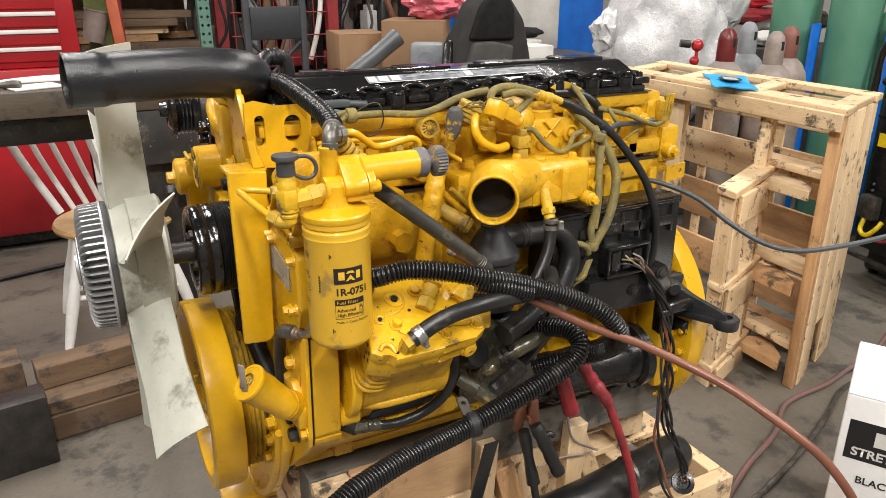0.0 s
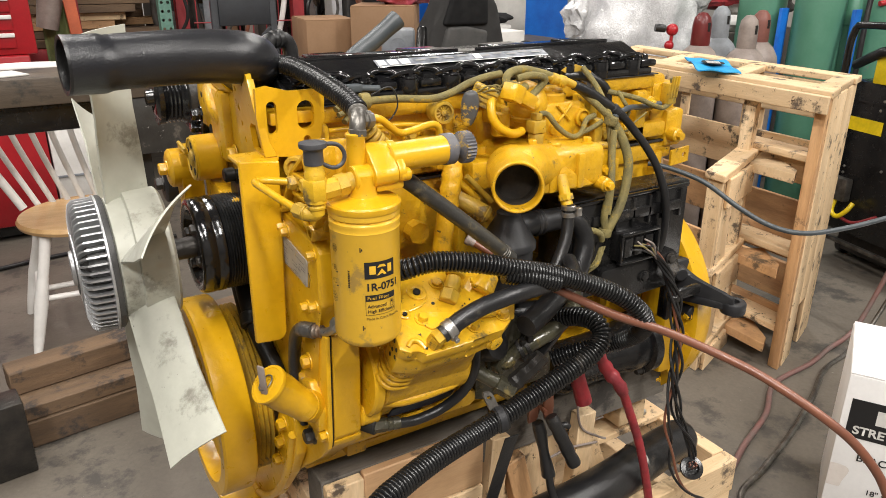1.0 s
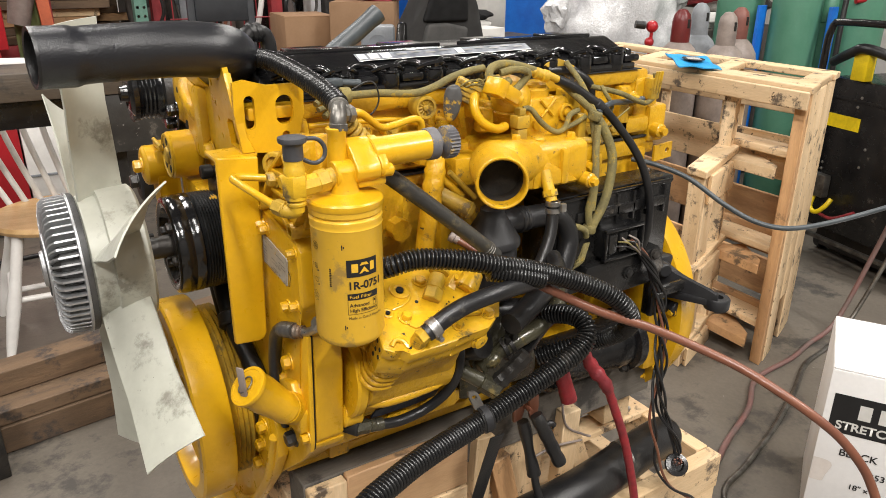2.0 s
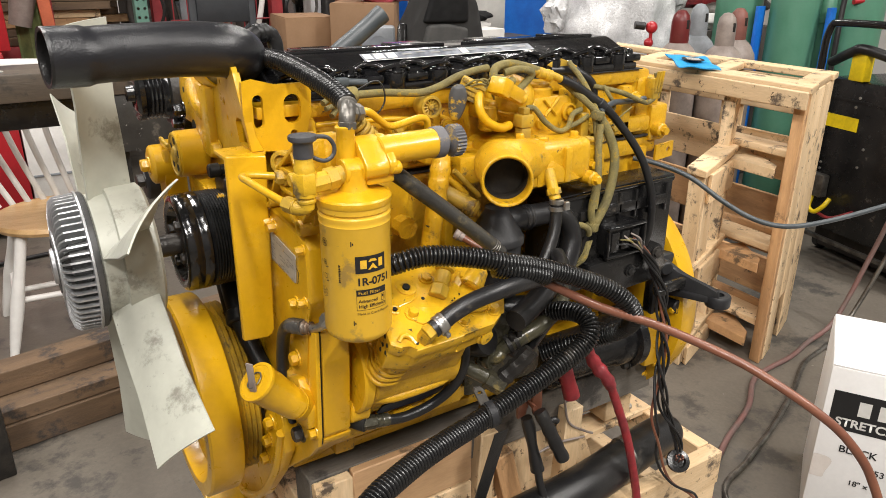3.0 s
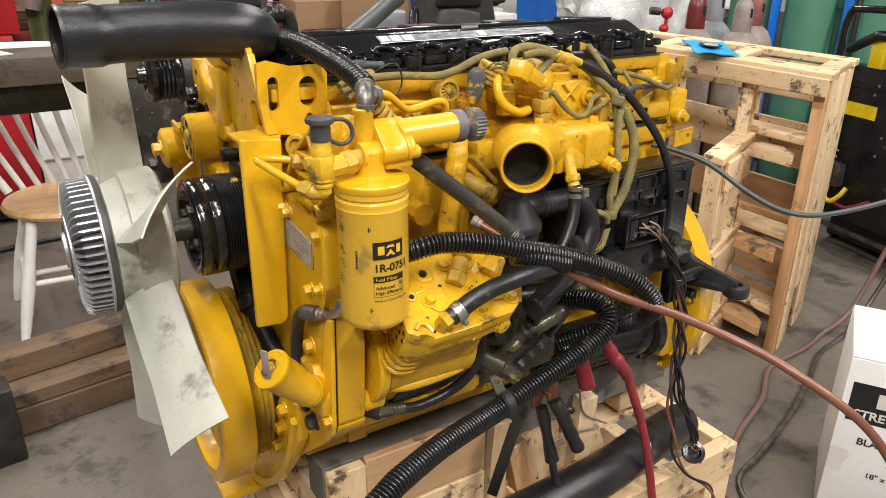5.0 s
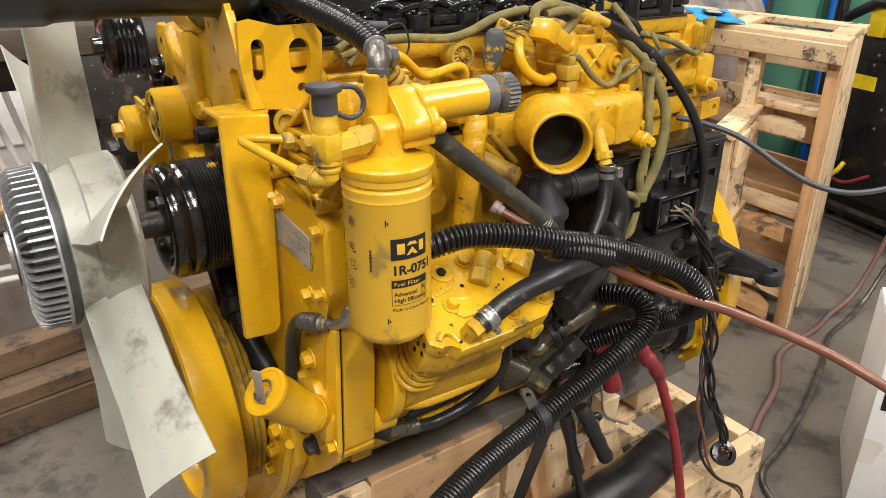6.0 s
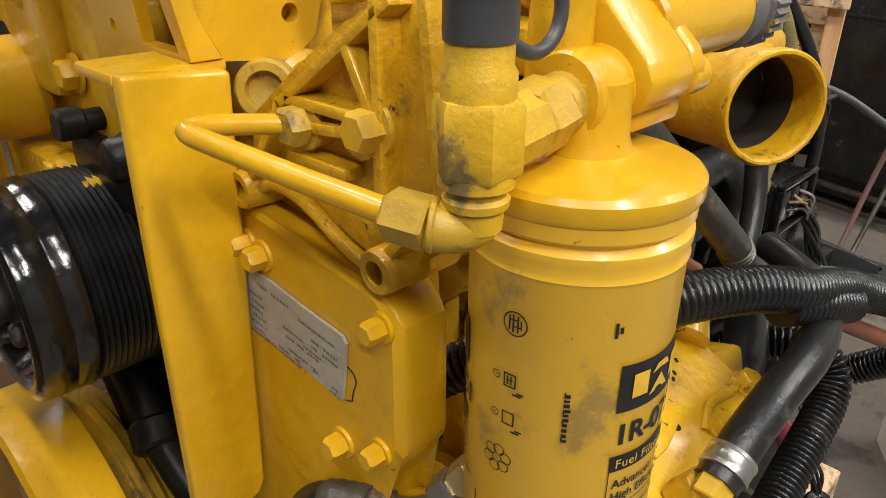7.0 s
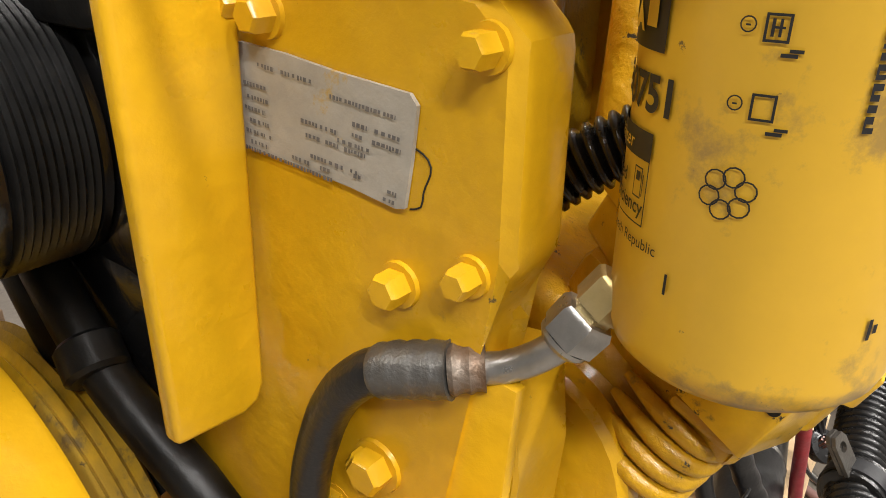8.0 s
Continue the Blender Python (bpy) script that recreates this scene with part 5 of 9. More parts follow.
for u, v, r in ((-0.0164, 0.049, 0.0165), (-0.0551, 0.011, 0.0092)):
    bm = B()
    lathe(bm, at_pump(u, v, -0.004), PN, [(r, 0), (r, 0.0062), (r - 0.002, 0.0072), (r * 0.62, 0.0068), (r * 0.50, 0.0060), (r * 0.48, 0.001)], 28)
    part("port_ring", bm, YELLOW_PUMP, IP)
    bm = B()
    lathe(bm, at_pump(u, v, 0.0), PN, [(r * 0.36, 0), (r * 0.36, 0.0034)], 16)
    part("port_hole", bm, DARK_HOLE, IP)
for u, v in ((0.0004, 0.0219), (0.0464, 0.0266), (0.012, -0.020), (-0.05, -0.056)):
    bm = B()
    lathe(bm, at_pump(u, v, -0.003), PN, [(0.0032, 0), (0.0030, 0.0036)], 12)
    part("tapped_hole", bm, DARK_HOLE, IP)
# flange of the hose fitting, edge ribs and cast marks
part("fitting_flange", pump_slab([(-0.044, 0.000), (-0.038, 0.008), (-0.026, 0.008), (0.026, -0.006), (0.03, -0.014), (-0.01, -0.026), (-0.026, -0.027), (-0.033, -0.020)], -0.001, 0.0035, 0.0012), YELLOW_PUMP, IP)
for pts, r in (([(0.030, -0.033, 0.0), (0.055, -0.022, 0.002), (0.085, -0.025, 0.002), (0.098, -0.020, 0.0)], 0.0035), ([(-0.076, -0.047, 0.0), (-0.068, -0.040, 0.004), (-0.058, -0.044, 0.004), (-0.052, -0.056, 0.0)], 0.004),
               ([(0.0, 0.060, 0.0), (-0.004, 0.036, 0.001), (-0.020, 0.022, 0.001), (-0.045, 0.016, 0.0)], 0.0016)):
    bm = B()
    sweep(bm, pts, r, 8, 0.005)
    bmesh.ops.transform(bm, matrix=PM, verts=bm.verts[:])
    part("cast_rib", bm, YELLOW_PUMP, IP)
for k in (0, 1, 3):
    bm = B()
    box(bm, -0.0018, 0.0018, -0.0011, 0.0011, 0.0003, 0.0009, 0, PM @ pose(0.046 + 0.0062 * k, 0.006 + 0.0032 * k, 0, 0, 0, 30 + 40 * (k % 2)))
    part("stamped_mark", bm, DARK_HOLE, IP)
# hex plug leaning on the plate, and its brighter top
bm = B()
P0, P1 = at_pump(0.022, 0.016, 0.004), at_pump(0.048, 0.050, 0.022)
cyl(bm, P0, P0.lerp(P1, 0.42), 0.0155, seg=6, ch=0.0015)
cyl(bm, P0.lerp(P1, 0.40), P1, 0.0125, seg=20, ch=0.003)
lathe(bm, P0.lerp(P1, 0.98), P1 - P0, [(0.0125, 0), (0.016, 0.003), (0.016, 0.009), (0.011, 0.012)], 20)
part("pump_solenoid", bm, YELLOW_OLD, IP, "square yellow plug standing on the pump")
bm = B()
cyl(bm, (0.262, -0.375, 0.838), (0.292, -0.362, 0.862), 0.021, 0.016, seg=22, ch=0.004)
cyl(bm, (0.245, -0.36, 0.835), (0.265, -0.35, 0.850), 0.016, seg=8)
box(bm, -0.03, 0.03, -0.018, 0.018, -0.02, 0.012, 0.005, pose(0.285, -0.385, 0.812, -22, 8, -12))
part("pump_side_valve", bm, YELLOW_PUMP, IP)
bm = B()
lathe(bm, (0.252, -0.425, 0.782), (0.15, -0.9, -0.3), [(0.016, 0), (0.016, 0.008), (0.0125, 0.010), (0.0125, 0.014), (0.008, 0.015)], 24)
part("side_plug", bm, YELLOW_PUMP, IP)
for v, n in ((-0.0265, -0.0375), (-0.0285, -0.0235), (-0.0430, -0.0245), (-0.0150, -0.0130), (-0.0265, -0.0075), (-0.0405, -0.0110)):
    bm = B()
    lathe(bm, at_pump(-0.0822 + 0.17 * v, v, n), -PU + PV * 0.17, [(0.0036, -0.004), (0.0034, 0.0008)], 14)
    part("weep_hole", bm, DARK_HOLE, IP)
# black hose clamped on the pump
bm = B()
H0, H1 = Vector((0.136, -0.4655, 0.839)), Vector((0.171, -0.4665, 0.857))
d_ = (H1 - H0).normalized()
cyl(bm, at_pump(-0.036, -0.052, 0.0), at_pump(-0.036, -0.056, 0.024), 0.0125, seg=6, ch=0.001)
cyl(bm, H0 - d_ * 0.012, H0 + d_ * 0.010, 0.0118, seg=6, ch=0.001)
part("hose_nipple", bm, YELLOW_OLD, IP)
bm = B()
sweep(bm, [H0, H0.lerp(H1, 0.5), H1, (0.206, -0.4675, 0.868), (0.255, -0.467, 0.873), (0.31, -0.456, 0.868), (0.38, -0.432, 0.855), (0.44, -0.398, 0.842), (0.47, -0.35, 0.845)], 0.0134, 20, 0.008)
part("pump_hose", bm, BLACK_RUBBER, ENG, "smooth black rubber hose")
bm = B()
CB = H0 + d_ * 0.007
lathe(bm, CB, d_, [(0.0136, 0), (0.0150, 0.0006), (0.0154, 0.003), (0.0148, 0.004), (0.0148, 0.011), (0.0154, 0.012), (0.0150, 0.0144), (0.0136, 0.015)], 32)
CLA = part("hose_clamp", bm, STEEL, ENG, "shiny steel worm-drive hose clamp")
M_ = Matrix.Translation(CB + d_ * 0.0075) @ rot_to(d_) @ Matrix.Rotation(radians(20), 4, "Z")
bm = B()
box(bm, -0.0085, 0.0085, -0.0215, -0.0145, -0.0062, 0.0062, 0.0018, M_)
cyl(bm, M_ @ Vector((-0.015, -0.0185, 0.0)), M_ @ Vector((0.011, -0.0185, 0.0)), 0.0044, seg=12, ch=0.0008)
part("clamp_screw", bm, STEEL, CLA)

# lower pump body, leaning like the top
def pump_part(name, build, mt, parent, label=""):
    bm = B()
    build(bm)
    bmesh.ops.transform(bm, matrix=PM, verts=bm.verts[:])
    return part(name, bm, mt, parent, label)


def pump_barrel(bm):
    box(bm, -0.066, 0.088, -0.034, 0.13, -0.165, -0.072, 0.016, seg=4)
    box(bm, -0.062, 0.088, -0.024, 0.13, -0.225, -0.15, 0.010, seg=3)
    cyl(bm, (-0.075, 0.024, -0.150), (0.092, 0.024, -0.150), 0.062, seg=40, ch=0.008)
    sweep(bm, [(-0.066, -0.022, -0.178), (-0.03, -0.034, -0.172), (0.05, -0.032, -0.166), (0.088, -0.022, -0.162)], 0.009, 12, 0.008)
    box(bm, -0.058, 0.086, -0.016, 0.10, -0.236, -0.222, 0.004)


PB = pump_part("pump_body", pump_barrel, YELLOW_CAST, ENG)


def pump_flange(bm):
    cyl(bm, (-0.092, 0.03, -0.16), (-0.072, 0.03, -0.16), 0.072, seg=40, ch=0.004)
    cyl(bm, (-0.098, -0.012, -0.215), (-0.060, -0.012, -0.215), 0.021, seg=22, ch=0.005)


pump_part("pump_flange", pump_flange, YELLOW, PB)
# the dark recess is drawn as a flat blue-black strip laid on the body
bm = B()
prism(bm, [(-0.066, -0.009), (-0.050, -0.011), (0.020, -0.012), (0.058, -0.007), (0.062, 0.012), (0.048, 0.014), (-0.050, 0.012), (-0.060, 0.010)], (0.178, -0.328, 0.634), (1, 0, 0), (0, -0.43, 0.90), 0.004, 0.001)
part("pump_slot", bm, NAVY, PB, "flat blue-black strip standing in for a dark recess")
bm = B()
box(bm, 0.13, 0.30, -0.305, -0.15, 0.572, 0.606, 0.006)
box(bm, 0.15, 0.19, -0.316, -0.29, 0.585, 0.606, 0.003)
box(bm, 0.215, 0.245, -0.316, -0.29, 0.592, 0.612, 0.003)
part("pump_foot", bm, YELLOW_CAST, PB)
bm = B()
sweep(bm, [(0.10, -0.3275, 0.6135), (0.13, -0.329, 0.607), (0.17, -0.325, 0.598), (0.218, -0.332, 0.61), (0.250, -0.35, 0.645), (0.260, -0.365, 0.69), (0.262, -0.365, 0.735), (0.262, -0.355, 0.77)], 0.0092, 12, 0.01)
part("drain_hose", bm, BLACK_RUBBER, ENG)
bm = B()
cyl(bm, (0.082, -0.327, 0.617), (0.108, -0.3275, 0.612), 0.0125, seg=6, ch=0.001)
lathe(bm, (0.108, -0.3275, 0.612), (0.97, 0, -0.2), [(0.0095, 0), (0.0115, 0.002), (0.0115, 0.009), (0.0105, 0.011), (0.0115, 0.013), (0.0115, 0.024), (0.0095, 0.026)], 16)
part("drain_fitting", bm, OILY, ENG, "oily crimped hose fitting")
bm = B()
cyl(bm, (0.07, -0.30, 0.62), (0.092, -0.33, 0.617), 0.017, seg=18, ch=0.002)
part("fitting_socket", bm, DARK_HOLE, ENG)

# gear housing beside the filler: front plate, dark-filled gap, box
bm = B()
GO = [(-0.24, 0.79), (-0.30, 0.822), (-0.350, 0.816), (-0.336, 0.622), (-0.330, 0.602), (-0.29, 0.56), (-0.170, 0.455), (-0.10, 0.45), (-0.10, 0.62), (-0.235, 0.63)]
prism(bm, GO, (0.002, 0, 0), (0, 1, 0), (0, 0, 1), 0.0075, 0.0015)
GH = part("gear_housing", bm, YELLOW, ENG)
# black slab stands in for the shade in the slit behind the plate
bm = B()
prism(bm, [(y * 0.985, z) for y, z in GO], (0.0093, 0, 0), (0, 1, 0), (0, 0, 1), 0.004)
part("gasket", bm, DARK_HOLE, GH, "black fill of the slit, in place of its shade")
bm = B()
prism(bm, [(-0.24, 0.80), (-0.340, 0.812), (-0.346, 0.76), (-0.335, 0.624), (-0.325, 0.612), (-0.24, 0.60)], (0.0135, 0, 0), (0, 1, 0), (0, 0, 1), 0.046, 0.002, 1)
part("gear_case", bm, YELLOW, GH)
bm = B()
prism(bm, [(-0.20, 0.615), (-0.330, 0.612), (-0.322, 0.598), (-0.18, 0.47), (-0.168, 0.452), (-0.12, 0.45), (-0.12, 0.615)], (0.0137, 0, 0), (0, 1, 0), (0, 0, 1), 0.05, 0.003)
prism(bm, [(-0.20, 0.60), (-0.30, 0.60), (-0.30, 0.575), (-0.19, 0.485), (-0.15, 0.48)], (0.06, 0, 0), (0, 1, 0), (0, 0, 1), 0.25, 0.006)
box(bm, 0.088, 0.128, -0.198, -0.15, 0.466, 0.492, 0.004)
box(bm, 0.015, 0.93, -0.168, -0.10, 0.4465, 0.466, 0.004)
part("pan_front", bm, YELLOW_CAST, GH)
for y, z in ((-0.271, 0.742), (-0.245, 0.70), (-0.327, 0.630), (-0.288, 0.637), (-0.205, 0.545)):
    bolt_part((0.0018, y, z), (-1, 0, 0), 0.009, 0.01, YELLOW, GH)
bm = B()
hexbolt(bm, (0.0018, -0.262, 0.590), (-1, 0, 0), 0.013, 0.014)
part("drain_plug", bm, DARK_IRON, GH)

# oil filler neck with its cap and wired tab
bm = B()
FA = Vector((-0.66, -0.13, 0.74)).normalized()
FC = Vector((-0.086, -0.335, 0.757))
lathe(bm, FC - FA * 0.09, FA, [(0.024, 0), (0.0245, 0.02), (0.027, 0.045), (0.0285, 0.06), (0.0285, 0.086), (0.0295, 0.088)], 30)
prism(bm, [(-0.25, 0.70), (-0.30, 0.72), (-0.335, 0.68), (-0.33, 0.64), (-0.27, 0.625), (-0.245, 0.66)], (-0.012, 0, 0), (0, 1, 0), (0, 0, 1), 0.016, 0.004)
cyl(bm, (-0.03, -0.325, 0.695), (0.0, -0.295, 0.668), 0.0245, 0.028, seg=24)
part("filler_neck", bm, YELLOW, ENG)
bm = B()
lathe(bm, FC - FA * 0.004, FA, [(0.0305, 0), (0.031, 0.003), (0.0305, 0.006), (0.026, 0.0068), (0.0255, 0.0058), (0.012, 0.0056), (0.0115, 0.0066), (0.007, 0.0066), (0.0065, 0.0058), (0.0, 0.0058)], 32, True, False)
FCAP = part("filler_cap", bm, YELLOW, ENG)
bm = B()
prism(bm, [(-0.006, -0.012), (0.006, -0.012), (0.006, 0.036), (-0.006, 0.036)], FC + FA * 0.004 + Vector((-0.006, -0.008, 0.0)), (0.55, -0.83, 0), (-0.05, 0, 1), 0.003, 0.001)
part("cap_tab", bm, TAN, FCAP, "bare metal tab on the filler cap")
bm = B()
sweep(bm, [FC + FA * 0.006 + Vector((0.01 * math.cos(a), 0.012 * math.sin(a), 0.009 * math.cos(a))) for a in [k * 0.7 for k in range(10)]], 0.0012, 6, 0.004)
part("tie_wire", bm, GREY_FIT, FCAP)

# hose low on the cover
bm = B()
sweep(bm, [(-0.012, -0.3060, 0.8148), (-0.015, -0.2910, 0.8108), (-0.0165, -0.2770, 0.7990), (-0.016, -0.2650, 0.7830), (-0.0145, -0.2530, 0.7590), (-0.013, -0.2400, 0.7200), (-0.010, -0.232, 0.66), (0.0, -0.235, 0.6)], 0.0104, 20, 0.006)
part("return_hose", bm, BLACK_RUBBER, ENG, "black rubber return hose")
bm = B()
sweep(bm, [(-0.0150, -0.2920, 0.8110), (-0.0125, -0.3010, 0.8140), (-0.0085, -0.3120, 0.8165), (-0.0040, -0.3225, 0.8185)], lambda i, u: 0.0122 + 0.0005 * math.sin(i * 2.2) - 0.0012 * max(0.0, 0.15 - u) / 0.15, 20, 0.0028)
HC = part("hose_coupling", bm, CRIMP, ENG, "grimy crimped steel hose ferrule")
bm = B()
sweep(bm, [(-0.0045, -0.3215, 0.8183), (0.0, -0.328, 0.8192), (0.004, -0.3337, 0.8198)], lambda i, u: 0.0102 - 0.0012 * u + 0.0010 * (i % 3 == 1), 18, 0.0022)
part("rusty_collar", bm, RUST_STEEL, HC, "rust-brown collar of the ferrule")
bm = B()
sweep(bm, [(0.003, -0.3325, 0.8197), (0.007, -0.3410, 0.8218), (0.0115, -0.3520, 0.8285), (0.016, -0.3615, 0.8373), (0.019, -0.3665, 0.8440)], 0.0068, 16, 0.003)
part("bent_tube", bm, STEEL, HC, "bright worn steel tube bend")
bm = B()
lathe(bm, (0.0165, -0.3610, 0.8380), (0.28, -0.52, 0.80), [(0.0095, 0), (0.0125, 0.0015), (0.0128, 0.0125), (0.0112, 0.015)], 6)
lathe(bm, (0.0162, -0.3605, 0.8372), (0.28, -0.52, 0.80), [(0.0092, -0.002), (0.0110, 0.0), (0.0110, 0.002)], 20)
part("swivel_nut", bm, STEEL, HC, "worn steel swivel nut")
bm = B()
lathe(bm, (0.0205, -0.3685, 0.8495), (0.28, -0.52, 0.80), [(0.0085, 0), (0.0085, 0.003), (0.0112, 0.004), (0.0112, 0.016), (0.0095, 0.018)], 6)
part("union_nut", bm, PALE_BRASS, HC, "pale brass union nut")

# crank damper
DC = (0.0, 0.03, 0.545)
bm = B()
lathe(bm, (-0.13, DC[1], DC[2]), (1, 0, 0), [(0.03, 0.022), (0.09, 0.022), (0.10, 0.03), (0.155, 0.03), (0.165, 0.004), (0.168, 0.0), (0.192, 0.0), (0.196, 0.004), (0.196, 0.056), (0.193, 0.060), (0.16, 0.064), (0.03, 0.064)], 96)
DAMP = part("crank_damper", bm, YELLOW, ENG)
bm = B()
lathe(bm, (-0.064, DC[1], DC[2]), (1, 0, 0), [(0.12, 0)] + [(0.168 if k % 2 else 0.160, 0.004 + 0.0045 * k) for k in range(9)] + [(0.12, 0.046)], 72)
part("crank_pulley", bm, YELLOW_OLD, ENG, "grimy yellow ribbed crank pulley")
for k in range(6):
    a = k * math.pi / 3
    bolt_part((-0.108, DC[1] + 0.062 * math.cos(a), DC[2] + 0.062 * math.sin(a)), (-1, 0, 0), 0.011, 0.012, YELLOW_OLD, DAMP)
# support foot under the damper
bm = B()
FO = [(-0.268, 0.600), (-0.262, 0.627), (-0.205, 0.640), (-0.158, 0.562), (-0.12, 0.49), (-0.081, 0.445), (0.052, 0.290), (0.17, 0.285), (0.17, 0.26), (0.03, 0.262), (-0.106, 0.351), (-0.21, 0.478), (-0.262, 0.555)]
prism(bm, [(y + 0.035, z - 0.022) for y, z in FO], (-0.019, 0, 0), (0, 1, 0), (0, 0, 1), 0.020, 0.003)
FOOT = part("front_support", bm, YELLOW, ENG)
bm = B()
sweep(bm, [(-0.022, -0.225, 0.575), (-0.022, -0.17, 0.458), (-0.022, -0.068, 0.336), (-0.022, 0.06, 0.250), (-0.022, 0.17, 0.246)], 0.008, 10, 0.012)
box(bm, -0.10, 0.02, 0.04, 0.18, 0.228, 0.248, 0.006)
part("support_flange", bm, YELLOW, FOOT)
for y, z in ((-0.153, 0.517), (-0.127, 0.461), (-0.172, 0.566)):
    bolt_part((-0.0195, y, z), (-1, -0.1, 0), 0.011, 0.012, YELLOW, FOOT)

# water pump pulley and fan drive
WC = (0.0, 0.0, 0.868)
bm = B()
lathe(bm, (-0.106, WC[1], WC[2]), (1, 0, 0), [(0.03, 0.026), (0.056, 0.026), (0.062, 0.014), (0.066, 0.003), (0.072, 0.0005), (0.079, 0.0), (0.0845, 0.003), (0.0868, 0.009), (0.0870, 0.024), (0.0858, 0.026), (0.0858, 0.028), (0.0870, 0.030), (0.0870, 0.042), (0.0845, 0.044)] + [(0.080, 0.046), (0.080, 0.092), (0.0868, 0.093), (0.0868, 0.0985), (0.04, 0.099)], 80)
WP = part("water_pump_pulley", bm, BLACK_GLOSS, ENG, "gloss black ribbed pulley")
bm = B()
lathe(bm, (-0.106, WC[1], WC[2]), (1, 0, 0), [(0.079, 0.0445)] + [(0.0862 if k % 2 else 0.0838, 0.046 + 0.0024 * k) for k in range(20)] + [(0.079, 0.0925)], 80, False, False)
part("belt_groove", bm, BELT_BLACK, WP, "dull black grooved belt track")
bm = B()
cyl(bm, (-0.010, 0, WC[2]), (0.02, 0, WC[2]), 0.06, seg=24)
box(bm, -0.004, 0.05, -0.115, 0.10, 0.77, 0.965, 0.02)
box(bm, -0.004, 0.04, -0.09, 0.12, 0.66, 0.80, 0.02)
part("pump_snout", bm, BLACK_GLOSS, ENG, "black painted water pump housing")
bm = B()
cyl(bm, (-0.205, 0, WC[2]), (-0.060, 0, WC[2]), 0.0195, seg=24, ch=0.002)
lathe(bm, (-0.195, 0, WC[2]), (1, 0, 0), [(0.032, 0), (0.032, 0.02), (0.02, 0.03)], 28)
lathe(bm, (-0.088, 0, WC[2]), (1, 0, 0), [(0.02, -0.012), (0.05, -0.004), (0.055, 0.0), (0.055, 0.008)], 28)
SHAFT = part("fan_shaft", bm, DARK_IRON, ENG, "dark oily steel fan shaft")
for k in range(4):
    a = 0.4 + k * math.pi / 2
    bolt_part((-0.092, 0.04 * math.cos(a), WC[2] + 0.04 * math.sin(a)), (-1, 0, 0), 0.0095, 0.014, DARK_IRON, SHAFT)
bm = B()
lathe(bm, (-0.238, 0, WC[2]), (1, 0, 0), [(0.05, 0.0), (0.104, 0.0), (0.108, 0.003), (0.109, 0.030), (0.116, 0.032), (0.116, 0.084), (0.110, 0.089), (0.05, 0.089)], 64)
FANP = part("fan", bm, FAN, ENG, "cloudy white plastic six-bladed fan")
for k in range(6):
    al = radians(211 + k * 60 + (2.5 if k == 5 else 0.0))
    rad_, tan_ = Vector((0, math.cos(al), math.sin(al))), Vector((0, math.sin(al), -math.cos(al)))
    bm = B()
    NR, NC = 12, 8
    front, back = [], []
    for i in range(NR + 1):
        f = i / NR
        r = 0.075 + f * 0.302
        ch = 0.080 + 0.032 * f ** 1.4
        pit = radians(25 + 22 * min(1.0, f / 0.6) ** 1.2)
        fr, bk = [], []
        for j in range(NC + 1):
            s = j / NC - 0.5
            camber = 0.008 * (1 - 4 * s * s)
            rr = r + 0.006 * s * f ** 3
            d = Vector((math.cos(pit), 0, 0)) + tan_ * math.sin(pit)
            nrm = Vector((-math.sin(pit), 0, 0)) + tan_ * math.cos(pit)
            p = Vector((-0.197, 0, WC[2])) + rad_ * rr + d * (s * ch) + nrm * (camber - 0.004 * f * f)
            fr.append(bm.verts.new(p))
            bk.append(bm.verts.new(p + nrm * (0.0045 - 0.002 * f)))
        front.append(fr)
        back.append(bk)
    for i in range(NR):
        for j in range(NC):
            bm.faces.new((front[i][j], front[i][j + 1], front[i + 1][j + 1], front[i + 1][j]))
            bm.faces.new((back[i][j], back[i + 1][j], back[i + 1][j + 1], back[i][j + 1]))
    for i in range(NR):
        bm.faces.new((front[i][0], front[i + 1][0], back[i + 1][0], back[i][0]))
        bm.faces.new((front[i][NC], back[i][NC], back[i + 1][NC], front[i + 1][NC]))
    for j in range(NC):
        bm.faces.new((front[0][j], back[0][j], back[0][j + 1], front[0][j + 1]))
        bm.faces.new((front[NR][j], front[NR][j + 1], back[NR][j + 1], back[NR][j]))
    part("blade", bm, FAN, FANP)
bm = B()
lathe(bm, (-0.246, 0, WC[2]), (-1, 0, 0), [(0.09, -0.010), (0.112, -0.008), (0.114, -0.005), (0.114, 0.003), (0.100, 0.004), (0.094, 0.032), (0.078, 0.038), (0.05, 0.042), (0.045, 0.050), (0.02, 0.050), (0, 0.049)], 64, True, False)
# body coloured dark so that the gaps between the fins read as shaded
CLU = part("fan_clutch", bm, ALU_SHADED, FANP, "cast aluminium finned viscous fan clutch")
for k in range(56):
    a = 2 * math.pi * k / 56
    bm = B()
    M = Matrix.Translation((-0.249, 0, WC[2])) @ Matrix.Rotation(a, 4, "X")
    prism(bm, [(0.0, 0.092), (0.0, 0.1135), (-0.032, 0.1115), (-0.039, 0.105), (-0.043, 0.088), (-0.043, 0.058), (-0.033, 0.058), (-0.030, 0.09)], (0, 0.0015, 0), (1, 0, 0), (0, 0, 1), 0.003)
    bmesh.ops.transform(bm, matrix=M, verts=bm.verts[:])
    part("fin", bm, ALU, CLU)

bm = B()
lathe(bm, (-0.293, 0, WC[2]), (-1, 0, 0), [(0.056, -0.004), (0.056, 0.001), (0.03, 0.003), (0.028, 0.008), (0.012, 0.009)], 36)
